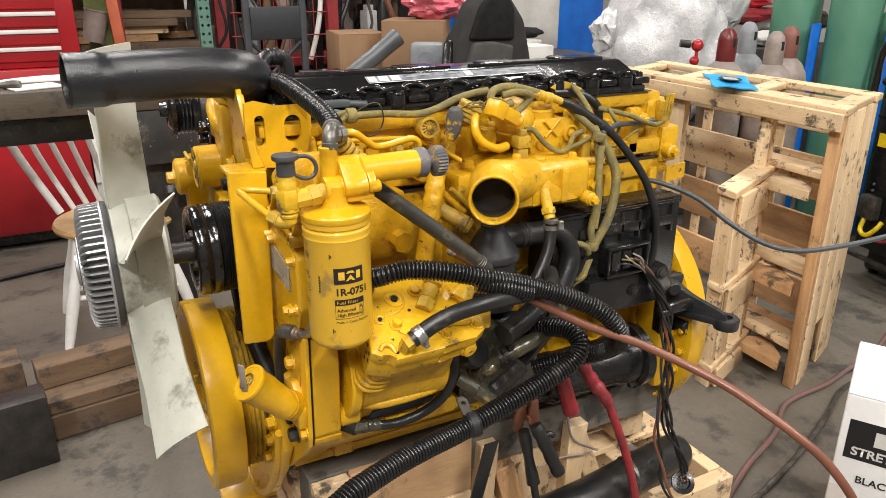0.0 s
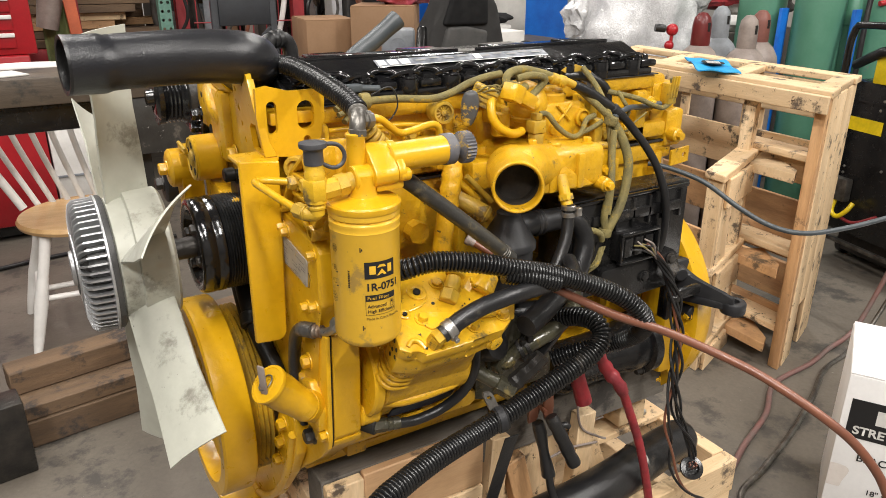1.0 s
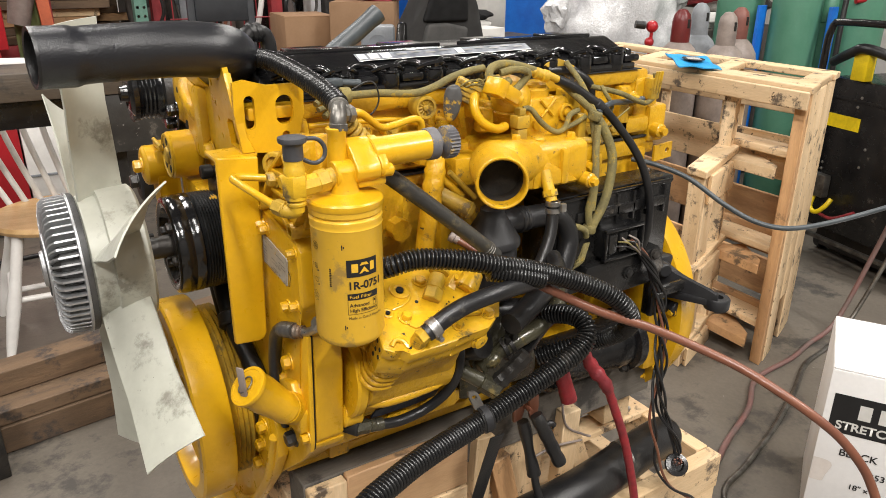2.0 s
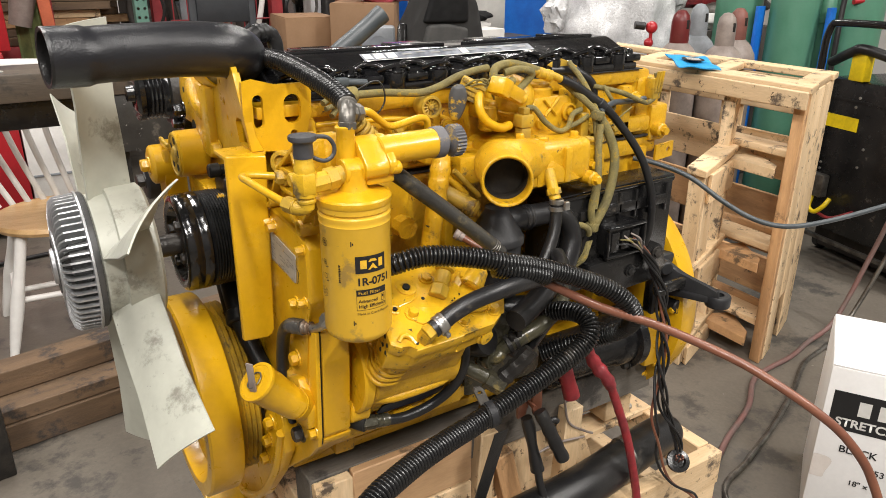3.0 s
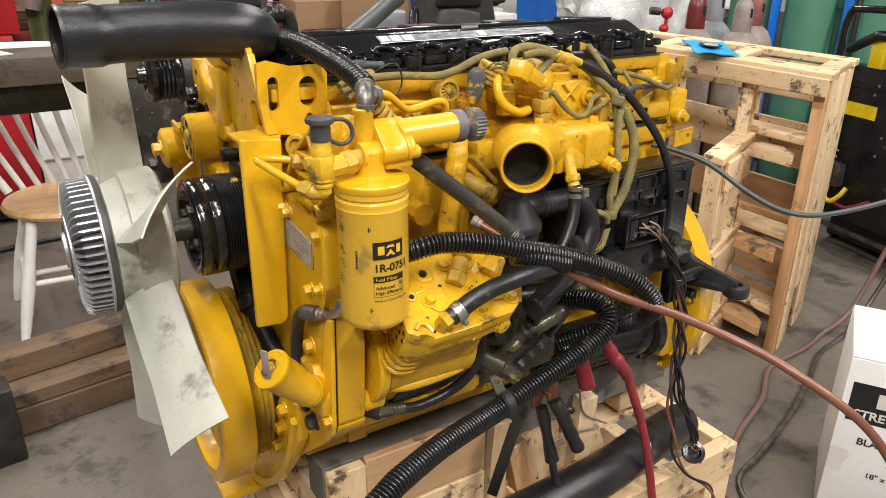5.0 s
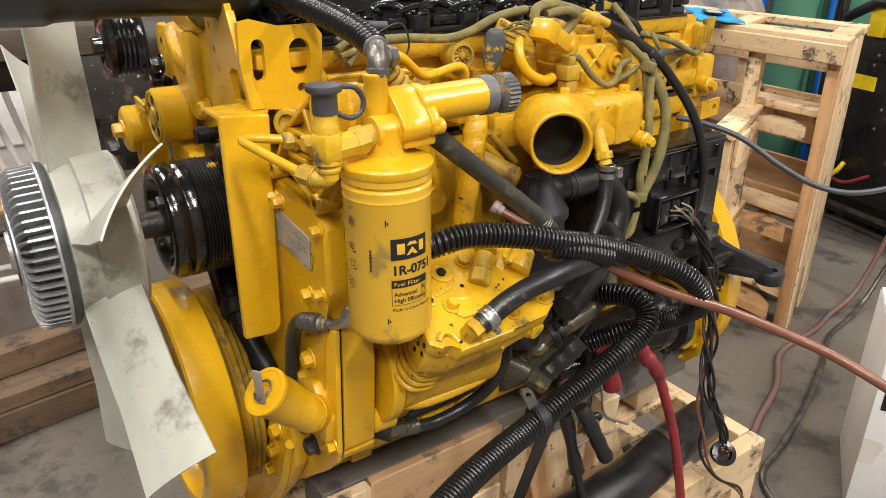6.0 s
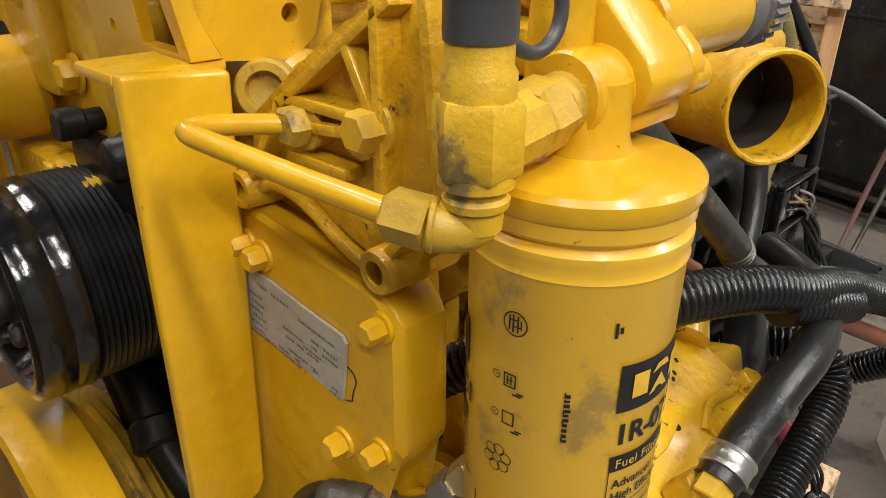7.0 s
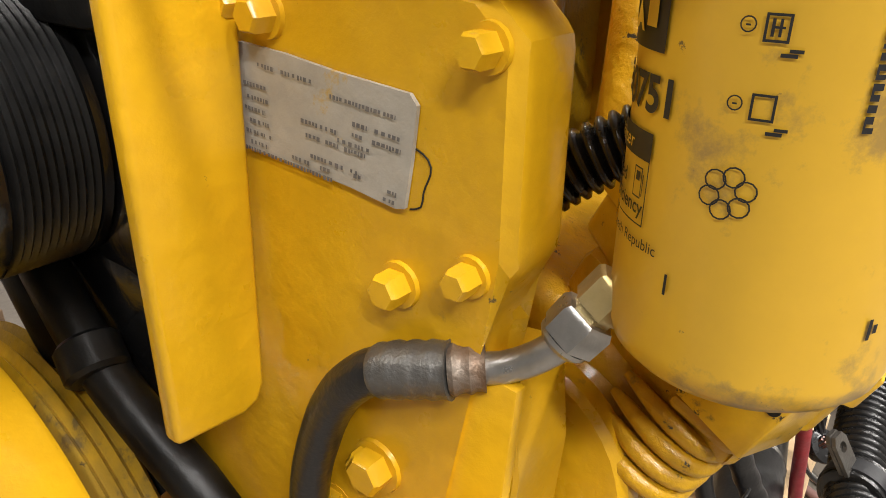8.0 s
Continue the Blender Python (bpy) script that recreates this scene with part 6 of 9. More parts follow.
lathe(bm, (-0.247, 0, WC[2]), (-1, 0, 0), [(0.1135, 0), (0.1155, 0.001), (0.1155, 0.004), (0.1135, 0.005)], 64)
part("clutch_face", bm, ALU, CLU)
bm = B()
sweep(bm, [(-0.02, 0.03, 0.80), (-0.025, -0.06, 0.72), (-0.01, -0.15, 0.64), (0.0, -0.2, 0.60)], 0.016, 14, 0.012)
sweep(bm, [(-0.01, 0.08, 0.79), (-0.012, 0.0, 0.70), (0.0, -0.08, 0.62)], 0.022, 14, 0.012)
cyl(bm, (-0.026, -0.045, 0.735), (-0.03, -0.065, 0.718), 0.021, seg=16, ch=0.003)
part("coolant_pipe", bm, BELT_BLACK, ENG, "oil-black coolant pipes")
# accessory drive on the far side of the front
bm = B()
cyl(bm, (-0.062, 0.115, 0.998), (-0.008, 0.115, 0.998), 0.043, seg=40, ch=0.003)
DRUM = part("tensioner_drum", bm, YELLOW, ENG)
bm = B()
lathe(bm, (-0.0615, 0.115, 0.998), (-1, 0, 0), [(0.040, 0.0), (0.0405, 0.0025), (0.037, 0.003), (0.0355, 0.0008), (0.016, 0.0008), (0.014, 0.004), (0.006, 0.005)], 36)
part("drum_face", bm, YELLOW_OLD, DRUM)
for k in range(5):
    a = 0.4 + k * 2 * math.pi / 5
    bm = B()
    lathe(bm, (-0.0612, 0.115 + 0.026 * math.cos(a), 0.998 + 0.026 * math.sin(a)), (-1, 0, 0), [(0.0074, 0), (0.0072, 0.0018)], 14)
    part("cut_out", bm, DARK_HOLE, DRUM)
bm = B()
lathe(bm, (-0.094, 0.205, 0.962), (1, 0, 0), [(0.028, 0.0), (0.034, 0.002), (0.038, 0.006), (0.038, 0.050), (0.034, 0.054)], 36)
prism(bm, [(0.165, 0.998), (0.232, 0.985), (0.245, 0.955), (0.225, 0.90), (0.205, 0.845), (0.168, 0.842), (0.160, 0.862), (0.178, 0.905), (0.170, 0.95)], (-0.074, 0, 0), (0, 1, 0), (0, 0, 1), 0.040, 0.007)
box(bm, -0.070, -0.045, 0.14, 0.20, 1.000, 1.010, 0.003)
TENS = part("tensioner_arm", bm, YELLOW, ENG)
bolt_part((-0.094, 0.205, 0.962), (-1, 0, 0), 0.0125, 0.014, YELLOW, TENS)
bm = B()
sweep(bm, [(-0.07, 0.13, 1.012), (-0.072, 0.15, 1.0165), (-0.07, 0.185, 1.0155), (-0.066, 0.20, 1.008)], 0.0035, 10, 0.005)
part("spring_tang", bm, YELLOW_OLD, TENS)
bm = B()
box(bm, -0.034, 0.05, -0.03, 0.16, 0.885, 0.951, 0.006)
box(bm, -0.038, -0.030, 0.03, 0.05, 0.90, 0.951, 0.003)
part("tensioner_base", bm, YELLOW_CAST, ENG)
bm = B()
lathe(bm, (-0.082, 0.33, 0.900), (-1, 0, 0), [(0.040, -0.022), (0.042, -0.020), (0.042, 0.0), (0.038, 0.003), (0.016, 0.003)], 36)
IDL = part("idler_wheel", bm, BLACK_MATTE, ENG, "dull black idler wheel")
bolt_part((-0.085, 0.33, 0.900), (-1, 0, 0), 0.014, 0.014, DARK_IRON, IDL)
bm = B()
prism(bm, [(0.288, 1.105), (0.282, 1.116), (0.268, 1.120), (0.245, 1.113), (0.225, 1.118), (0.16, 1.128), (0.115, 1.124), (0.085, 1.108), (0.066, 1.085), (0.060, 1.055), (0.060, 0.94), (0.285, 0.96), (0.290, 1.003), (0.284, 1.018), (0.268, 1.026), (0.262, 1.045), (0.268, 1.060), (0.284, 1.066), (0.291, 1.078)], (0.0, 0, 0), (0, 1, 0), (0, 0, 1), 0.014, 0.004)
box(bm, 0.012, 0.075, -0.06, 0.20, 0.93, 1.105, 0.006)
ACC = part("accessory_bracket", bm, YELLOW_CAST, ENG)
for y, z, r in ((0.117, 1.095, 0.006), (0.204, 1.027, 0.014), (0.255, 1.092, 0.006), (0.165, 1.062, 0.005)):
    bm = B()
    lathe(bm, (0.002, y, z), (-1, 0, 0), [(r, 0), (r, 0.0026)], 16)
    part("bolt_hole", bm, DARK_HOLE, ACC)
bm = B()
sweep(bm, [(-0.002, 0.170, 1.118), (-0.010, 0.130, 1.118), (-0.017, 0.095, 1.108), (-0.019, 0.074, 1.088), (-0.012, 0.066, 1.066), (0.004, 0.064, 1.05)], lambda i, u: 0.006 + 0.011 * math.sin(math.pi * min(1.0, u + 0.12)), 16, 0.006)
part("curled_lip", bm, YELLOW_CAST, ACC)
bm = B()
plate(bm, [(-0.065, 0.955), (0.050, 0.955), (0.050, 1.06), (0.046, 1.178), (-0.065, 1.178)], [circle2(0.033, z, 0.0050, 12) for z in (1.006, 1.037, 1.064, 1.090, 1.116, 1.145)], (-0.004, 0, 0), (0, 1, 0), (0, 0, 1), 0.010)
part("perforated_strip", bm, YELLOW, ACC)
for y, z, r in ((0.018, 1.022, 0.012), (0.012, 0.985, 0.008)):
    bolt_part((-0.006, y, z), (-1, 0, 0), r, 0.012, YELLOW, ACC)
# black thermostat neck and studs above the water pump
bm = B()
lathe(bm, (-0.034, -0.086, 0.982), (1, 0, 0), [(0.008, 0.0), (0.013, 0.001), (0.0155, 0.004), (0.016, 0.012), (0.018, 0.016), (0.018, 0.06)], 28)
box(bm, -0.020, 0.03, -0.112, 0.03, 0.93, 0.978, 0.010)
NECK = part("thermostat_neck", bm, BELT_BLACK, ENG, "dull black thermostat neck")
for (x, y, z), r, h in (((-0.004, -0.010, 0.992), 0.0125, 0.034), ((-0.004, 0.045, 0.972), 0.008, 0.02)):
    bm = B()
    cyl(bm, (x, y, z), (x - h * 0.55, y, z), r * 0.72, seg=18)
    cyl(bm, (x - h * 0.4, y, z), (x - h, y, z), r, seg=18, ch=0.0025)
    part("black_stud", bm, BELT_BLACK, NECK)
for y, z in ((0.223, 1.059), (0.245, 1.030)):
    bolt_part((-0.012, y, z), (-1, 0, 0), 0.012, 0.018, BLACK_GLOSS, ACC)
bm = B()
lathe(bm, (-0.07, 0.40, 1.07), (1, 0, 0), [(0.0, -0.014), (0.016, -0.014), (0.018, 0.0), (0.036, 0.0), (0.048, 0.008), (0.060, 0.004), (0.060, 0.014)] + [(0.057 if k % 2 else 0.0535, 0.016 + 0.0042 * k) for k in range(10)] + [(0.060, 0.062), (0.02, 0.066)], 48)
part("alternator_pulley", bm, BLACK_GLOSS, ENG, "gloss black ribbed alternator pulley")
bm = B()
lathe(bm, (-0.015, 0.40, 1.07), (1, 0, 0), [(0.03, 0), (0.07, 0.01), (0.075, 0.03), (0.075, 0.12), (0.05, 0.135)], 32)
box(bm, 0.0, 0.12, 0.10, 0.40, 0.99, 1.04, 0.008)
part("alternator", bm, DARK_IRON, ENG)

# control unit, breather, starter, flywheel housing, mount
bm = B()
box(bm, 0.54, 0.87, -0.262, -0.17, 0.70, 0.905, 0.008)
box(bm, 0.53, 0.88, -0.255, -0.18, 0.895, 0.912, 0.004)
box(bm, 0.60, 0.845, -0.268, -0.25, 0.855, 0.878, 0.003)
for k in range(5):
    box(bm, 0.66 + k * 0.045, 0.668 + k * 0.045, -0.268, -0.25, 0.84, 0.90, 0.002)
ECM = part("control_unit", bm, BLACK_PLASTIC, ENG, "black finned engine control unit")
bm = B()
box(bm, 0.655, 0.757, -0.288, -0.255, 0.776, 0.838, 0.007)
for k in range(3):
    box(bm, 0.666 + k * 0.028, 0.688 + k * 0.028, -0.294, -0.28, 0.787, 0.827, 0.003)
part("unit_connector", bm, BLACK_PLASTIC, ECM)
bm = B()
for a_ in ((0.652, 0.760, -0.298, -0.286, 0.834, 0.841), (0.652, 0.760, -0.298, -0.286, 0.773, 0.780), (0.652, 0.659, -0.298, -0.286, 0.7795, 0.8345), (0.753, 0.760, -0.298, -0.286, 0.7795, 0.8345)):
    box(bm, *a_, 0.003)
part("plug_rim", bm, BLACK_GLOSS, ECM, "glossy raised rim of the plug")
for k in range(7):
    bm = B()
    sweep(bm, [(0.685 + 0.007 * k, -0.292, 0.800 + 0.009 * (k % 3)), (0.698 + 0.007 * k, -0.306, 0.803 + 0.006 * (k % 2)), (0.728 + 0.003 * k, -0.303, 0.789), (0.757, -0.297, 0.774 - 0.003 * (k % 3))], 0.0019, 7, 0.006)
    part("wire", bm, [BLACK_RUBBER, OLIVE, TAN][k % 3], ECM)
bm = B()
box(bm, 0.545, 0.865, -0.267, -0.26, 0.905, 0.9105, 0.001)
part("lid_lip", bm, BLACK_GLOSS, ECM)
bm = B()
prism(bm, [(0.62, 0.765), (0.83, 0.77), (0.85, 0.72), (0.83, 0.69), (0.66, 0.685), (0.61, 0.72)], (0, -0.285, 0), (1, 0, 0), (0, 0, 1), -0.04, 0.006)
part("unit_bracket", bm, BLACK_PLASTIC, ECM)
bolt_part((0.735, -0.287, 0.73), (0, -1, 0), 0.01, 0.006, BLACK_PLASTIC, ECM)
bolt_part((0.81, -0.287, 0.755), (0, -1, 0), 0.01, 0.006, DARK_IRON, ECM)
bm = B()
lathe(bm, (0.398, -0.262, 0.76), (0, 0, 1), [(0.046, 0), (0.047, 0.085), (0.047, 0.096), (0.052, 0.098), (0.052, 0.108), (0.049, 0.112), (0.027, 0.148), (0.022, 0.156), (0.022, 0.163), (0.016, 0.166)], 40)
sweep(bm, [(0.41, -0.255, 0.888), (0.445, -0.256, 0.889), (0.48, -0.257, 0.888), (0.515, -0.258, 0.888)], lambda i, u: 0.0235 - 0.002 * u, 20, 0.012)
for x_ in (0.462, 0.474):
    lathe(bm, (x_, -0.257, 0.888), (1, 0, 0), [(0.0235, -0.003), (0.0255, 0), (0.0235, 0.003)], 24)
part("breather_body", bm, BLACK_MATTE, ENG, "black plastic breather with funnel-shaped lid")
for nm, pts, r in (("coolant_hose", [(0.488, -0.318, 0.938), (0.488, -0.320, 0.915), (0.478, -0.329, 0.879), (0.455, -0.338, 0.842), (0.43, -0.345, 0.81)], 0.0112),
                   ("coolant_hose", [(0.50, -0.255, 0.885), (0.535, -0.258, 0.888), (0.560, -0.266, 0.872), (0.572, -0.276, 0.835), (0.556, -0.285, 0.795), (0.53, -0.29, 0.75), (0.50, -0.29, 0.70)], 0.0205),
                   ("coolant_hose", [(0.40, -0.25, 0.72), (0.45, -0.28, 0.715), (0.52, -0.29, 0.72), (0.56, -0.27, 0.75)], 0.024),
                   ("coolant_hose", [(0.34, -0.30, 0.74), (0.38, -0.33, 0.68), (0.42, -0.33, 0.66), (0.50, -0.31, 0.70), (0.55, -0.28, 0.70)], 0.016)):
    bm = B()
    sweep(bm, pts, r, 16, 0.012)
    part(nm, bm, BLACK_RUBBER, ENG)
bm = B()
for z_ in (0.915, 0.928):
    lathe(bm, (0.488, -0.3195, z_), (0.02, 0.05, 1), [(0.0118, 0), (0.0134, 0.001), (0.0134, 0.008), (0.0118, 0.009)], 22)
box(bm, 0.494, 0.506, -0.337, -0.327, 0.918, 0.934, 0.002)
part("hose_clamp", bm, STEEL, ENG, "steel worm-drive hose clamp")
bm = B()
cyl(bm, (0.488, -0.316, 0.935), (0.490, -0.290, 0.985), 0.0105, seg=14)
lathe(bm, (0.488, -0.312, 0.944), (0, 0.4, 1), [(0.0145, 0), (0.0145, 0.011)], 6)
part("hose_stub", bm, YELLOW_OLD, ENG)
# oily clutter of fittings low on the block
bm = B()
box(bm, 0.31, 0.50, -0.295, -0.14, 0.56, 0.70, 0.02)
blob(bm, (0.345, -0.31, 0.71), (0.045, 0.035, 0.05), 0.25, 2.2, 3, 9.0)
FB = part("oil_filter_base", bm, OILY, ENG, "oily dark iron fittings")
bm = B()
sweep(bm, [(0.355, -0.337, 0.672), (0.373, -0.345, 0.690), (0.405, -0.352, 0.703), (0.445, -0.355, 0.718), (0.50, -0.335, 0.735), (0.54, -0.29, 0.74)], lambda i, u: 0.0155 if u > 0.1 else 0.013, 18, 0.008)
part("oil_hose", bm, OILY, ENG, "oil-soaked woven hose")
for c_ in ((0.372, -0.345, 0.689), (0.384, -0.348, 0.695)):
    bm = B()
    lathe(bm, c_, (0.83, -0.25, 0.42), [(0.016, -0.004), (0.0185, -0.0035), (0.0185, 0.0035), (0.016, 0.004)], 24)
    box(bm, c_[0] - 0.006, c_[0] + 0.006, c_[1] - 0.014, c_[1] - 0.004, c_[2] + 0.012, c_[2] + 0.024, 0.002)
    part("hose_clamp", bm, DARK_IRON, ENG, "dull oily hose clamp")
bm = B()
sweep(bm, [(0.362, -0.340, 0.678), (0.35, -0.344, 0.668), (0.341, -0.335, 0.664), (0.338, -0.31, 0.668)], 0.0115, 14, 0.005)
lathe(bm, (0.340, -0.331, 0.665), (-0.2, 1, 0), [(0.019, -0.012), (0.0205, -0.010), (0.0205, 0.006), (0.026, 0.007), (0.026, 0.014), (0.02, 0.015)], 8)
part("elbow_fitting", bm, OILY, ENG, "oily brass elbow fitting")
bm = B()
sweep(bm, [(0.335, -0.362, 0.625), (0.355, -0.368, 0.645), (0.378, -0.380, 0.672), (0.392, -0.386, 0.690)], lambda i, u: 0.015 + 0.0022 * (i % 4 == 0), 8, 0.006)
part("crimped_fitting", bm, DARK_IRON, ENG, "dark crimped hose end")
bm = B()
cyl(bm, (0.318, -0.352, 0.640), (0.343, -0.372, 0.622), 0.017, seg=6, ch=0.002)
cyl(bm, (0.29, -0.33, 0.66), (0.322, -0.354, 0.638), 0.013, seg=14)
part("hex_adapter", bm, OILY, ENG)
bm = B()
lathe(bm, (0.315, -0.345, 0.715), (0.25, -0.75, 0.35), [(0.028, -0.03), (0.030, 0.0), (0.027, 0.010), (0.018, 0.013)], 26)
part("rubber_bung", bm, BLACK_RUBBER, ENG)
bm = B()
sweep(bm, [(0.345, -0.395, 0.765), (0.40, -0.375, 0.775), (0.46, -0.345, 0.785), (0.52, -0.30, 0.78)], 0.020, 18, 0.01)
part("coolant_hose", bm, BLACK_RUBBER, ENG)
bm = B()
lathe(bm, (0.57, -0.215, 0.520), (1, 0, 0), [(0.03, -0.02), (0.05, -0.012), (0.0555, 0.0), (0.0575, 0.004), (0.0575, 0.03), (0.0555, 0.034), (0.0555, 0.17), (0.060, 0.185), (0.062, 0.20), (0.062, 0.232), (0.074, 0.236), (0.074, 0.258), (0.05, 0.262)], 48)
lathe(bm, (0.505, -0.235, 0.505), (1, 0, 0), [(0.012, -0.012), (0.018, -0.01), (0.020, 0.0), (0.020, 0.06), (0.015, 0.065)], 26)
box(bm, 0.62, 0.70, -0.20, -0.15, 0.44, 0.50, 0.006)
ST = part("starter_motor", bm, BLACK_PLASTIC, ENG, "black starter motor")
for k in range(7):
    a = radians(60 + 40 * k)
    bolt_part((0.804, -0.215 - 0.066 * math.cos(a), 0.520 + 0.066 * math.sin(a)), (-1, 0, 0), 0.009, 0.014, DARK_IRON, ST)
bm = B()
lathe(bm, (0.93, 0.0, 0.55), (1, 0, 0), [(0.10, 0), (0.268, 0), (0.281, 0.006), (0.281, 0.035), (0.274, 0.06), (0.10, 0.062)], 96)
prism(bm, [(-0.12, 0.70), (-0.20, 0.66), (-0.22, 0.62), (-0.10, 0.60)], (0.91, 0, 0), (0, 1, 0), (0, 0, 1), 0.03, 0.004)
box(bm, 0.88, 0.935, -0.235, -0.15, 0.42, 0.66, 0.01)
FLY = part("flywheel_housing", bm, YELLOW, ENG)
for k in range(10):
    a = radians(150 + 12 * k)
    bolt_part((0.928, 0.262 * math.cos(a), 0.55 + 0.262 * math.sin(a)), (-1, 0, 0), 0.008, 0.01, YELLOW, FLY)
bm = B()
prism(bm, [(0.0, 0.0), (0.0, 0.04), (0.05, 0.035), (0.125, 0.008), (0.15, 0.006), (0.15, -0.016), (0.115, -0.02), (0.05, -0.03), (0.0, -0.04)], (0.90, -0.215, 0.65), (0.38, -0.92, 0), (0, 0, 1), 0.012, 0.003)
prism(bm, [(0.0, -0.03), (0.0, 0.05), (0.06, 0.03), (0.13, 0.022), (0.155, 0.0), (0.13, -0.02)], (0.905, -0.21, 0.622), (0.38, -0.92, 0), (0.92, 0.38, 0), 0.018, 0.004)
lathe(bm, (0.966, -0.345, 0.614), (0, 0, 1), [(0.013, 0.0), (0.027, 0.0), (0.028, 0.004), (0.028, 0.022), (0.025, 0.026), (0.013, 0.026), (0.013, 0.0)], 28, False, False)
sweep(bm, [(0.905, -0.215, 0.70), (0.925, -0.27, 0.668), (0.955, -0.33, 0.645)], 0.011, 10, 0.01)
box(bm, 0.88, 0.95, -0.235, -0.2, 0.56, 0.71, 0.008)
cyl(bm, (0.895, -0.23, 0.69), (0.885, -0.262, 0.69), 0.016, seg=14, ch=0.003)
cyl(bm, (0.94, -0.23, 0.585), (0.935, -0.27, 0.585), 0.019, seg=14, ch=0.003)
part("engine_mount", bm, BLACK_MATTE, ENG, "black cast engine mount arm with a bolt eye")

# breather hose over the loom, clipped to the control unit
bm = B()
sweep(bm, [(0.578, -0.209, 1.127), (0.607, -0.213, 1.115), (0.640, -0.219, 1.095), (0.683, -0.230, 1.065), (0.718, -0.242, 1.027), (0.748, -0.256, 0.985), (0.770, -0.268, 0.94), (0.787, -0.277, 0.88), (0.795, -0.275, 0.81), (0.79, -0.268, 0.77)], lambda i, u: 0.0080 if u > 0.29 else 0.0092, 16, 0.008)
VH = part("vent_hose", bm, BLACK_RUBBER, ENG, "black rubber vent hose")
bm = B()
lathe(bm, (0.672, -0.2265, 1.073), (0.72, -0.19, -0.66), [(0.0092, -0.010), (0.0112, -0.008), (0.0112, 0.006), (0.0095, 0.008)], 20)
part("hose_collar", bm, BLACK_MATTE, VH, "black hose joint")
bm = B()
sweep(bm, [(0.455, -0.190, 1.160), (0.490, -0.196, 1.155), (0.519, -0.200, 1.146), (0.550, -0.205, 1.139), (0.586, -0.210, 1.124)], 0.0072, 14, 0.006)
VJ = part("vent_hose_joint", bm, YELLOW_OLD, ENG, "yellow overspray on the upper hose length")
bm = B()
lathe(bm, (0.530, -0.2025, 1.1425), (0.93, -0.12, -0.30), [(0.0075, -0.002), (0.0105, 0.0), (0.0105, 0.009), (0.0088, 0.011), (0.0088, 0.015), (0.0112, 0.017), (0.0112, 0.027), (0.0080, 0.029)], 18)
part("joint_collar", bm, YELLOW_OLD, VJ)

# ---- loose conduits, cables and hoses ----
bm = B()
corrugated(bm, [(0.075, -0.235, 0.82), (0.066, -0.285, 0.852), (0.085, -0.335, 0.89), (0.117, -0.395, 0.921), (0.152, -0.408, 0.929), (0.194, -0.420, 0.925), (0.236, -0.433, 0.917), (0.280, -0.445, 0.904), (0.332, -0.450, 0.888), (0.388, -0.455, 0.866), (0.444, -0.473, 0.842), (0.478, -0.491, 0.822), (0.503, -0.503, 0.796), (0.523, -0.495, 0.765), (0.540, -0.468, 0.733), (0.542, -0.438, 0.706), (0.522, -0.408, 0.685), (0.475, -0.385, 0.676), (0.435, -0.360, 0.658)], 0.0162, 0.0060, 18)
c1 = solid("wiring_conduit", bm, RIB_PLASTIC, "black ribbed split conduit draped across the engine", "conduit", (0.3, -0.42, 0.9), angle=88)
bm = B()
corrugated(bm, [(0.262, -0.440, 0.897), (0.30, -0.452, 0.888), (0.326, -0.456, 0.880), (0.352, -0.459, 0.870)], 0.0150, 0.0060, 18)
part("overlapping_length", bm, RIB_PLASTIC, c1, "second split length slipped under the conduit", angle=88)
bm = B()
corrugated(bm, [(0.34, -0.225, 0.66), (0.385, -0.255, 0.682), (0.425, -0.292, 0.706), (0.448, -0.333, 0.725), (0.473, -0.376, 0.743), (0.487, -0.412, 0.744), (0.485, -0.434, 0.726), (0.463, -0.441, 0.706), (0.418, -0.444, 0.689), (0.361, -0.447, 0.673), (0.284, -0.455, 0.658), (0.220, -0.466, 0.650), (0.153, -0.487, 0.656), (0.089, -0.510, 0.662), (0.029, -0.535, 0.665), (-0.010, -0.552, 0.664), (-0.07, -0.58, 0.645), (-0.11, -0.61, 0.58), (-0.13, -0.63, 0.45), (-0.15, -0.66, 0.25), (-0.12, -0.72, 0.03)], 0.0182, 0.0064, 18)
c2 = solid("battery_conduit", bm, RIB_PLASTIC, "thick black ribbed conduit looping down to the floor", "conduit", (0.3, -0.47, 0.67), angle=88)
bm = B()
CLX = Vector((0.96, -0.13, 0.10)).normalized()
CLP = Vector((0.247, -0.4615, 0.653))
lathe(bm, CLP, CLX, [(0.0186, -0.0105), (0.0212, -0.0098), (0.0212, 0.0098), (0.0186, 0.0105)], 30)
part("rubber_p_clip", bm, BLACK_PLASTIC, c2, "rubber lining of the hose clip")
bm = B()
lathe(bm, CLP, CLX, [(0.0211, -0.0062), (0.0224, -0.006), (0.0224, 0.006), (0.0211, 0.0062)], 30)
part("clip_band", bm, BLACK_MATTE, c2, "dark steel band of the clip")
for dy in (0.0, 0.0032):
    bm = B()
    plate(bm, [(-0.0085, -0.004), (0.0085, -0.004), (0.0085, 0.022), (0.005, 0.027), (-0.005, 0.027), (-0.0085, 0.022)], [circle2(0.0, 0.017, 0.0042, 12)], CLP + Vector((-0.006, 0.012 - dy, 0.020)), (0.98, -0.15, 0), (-0.25, 0.42, 0.87), 0.0026)
    part("clip_tab", bm, GREY_FIT, c2, "bent bare steel clip tab with a bolt hole")
bm = B()
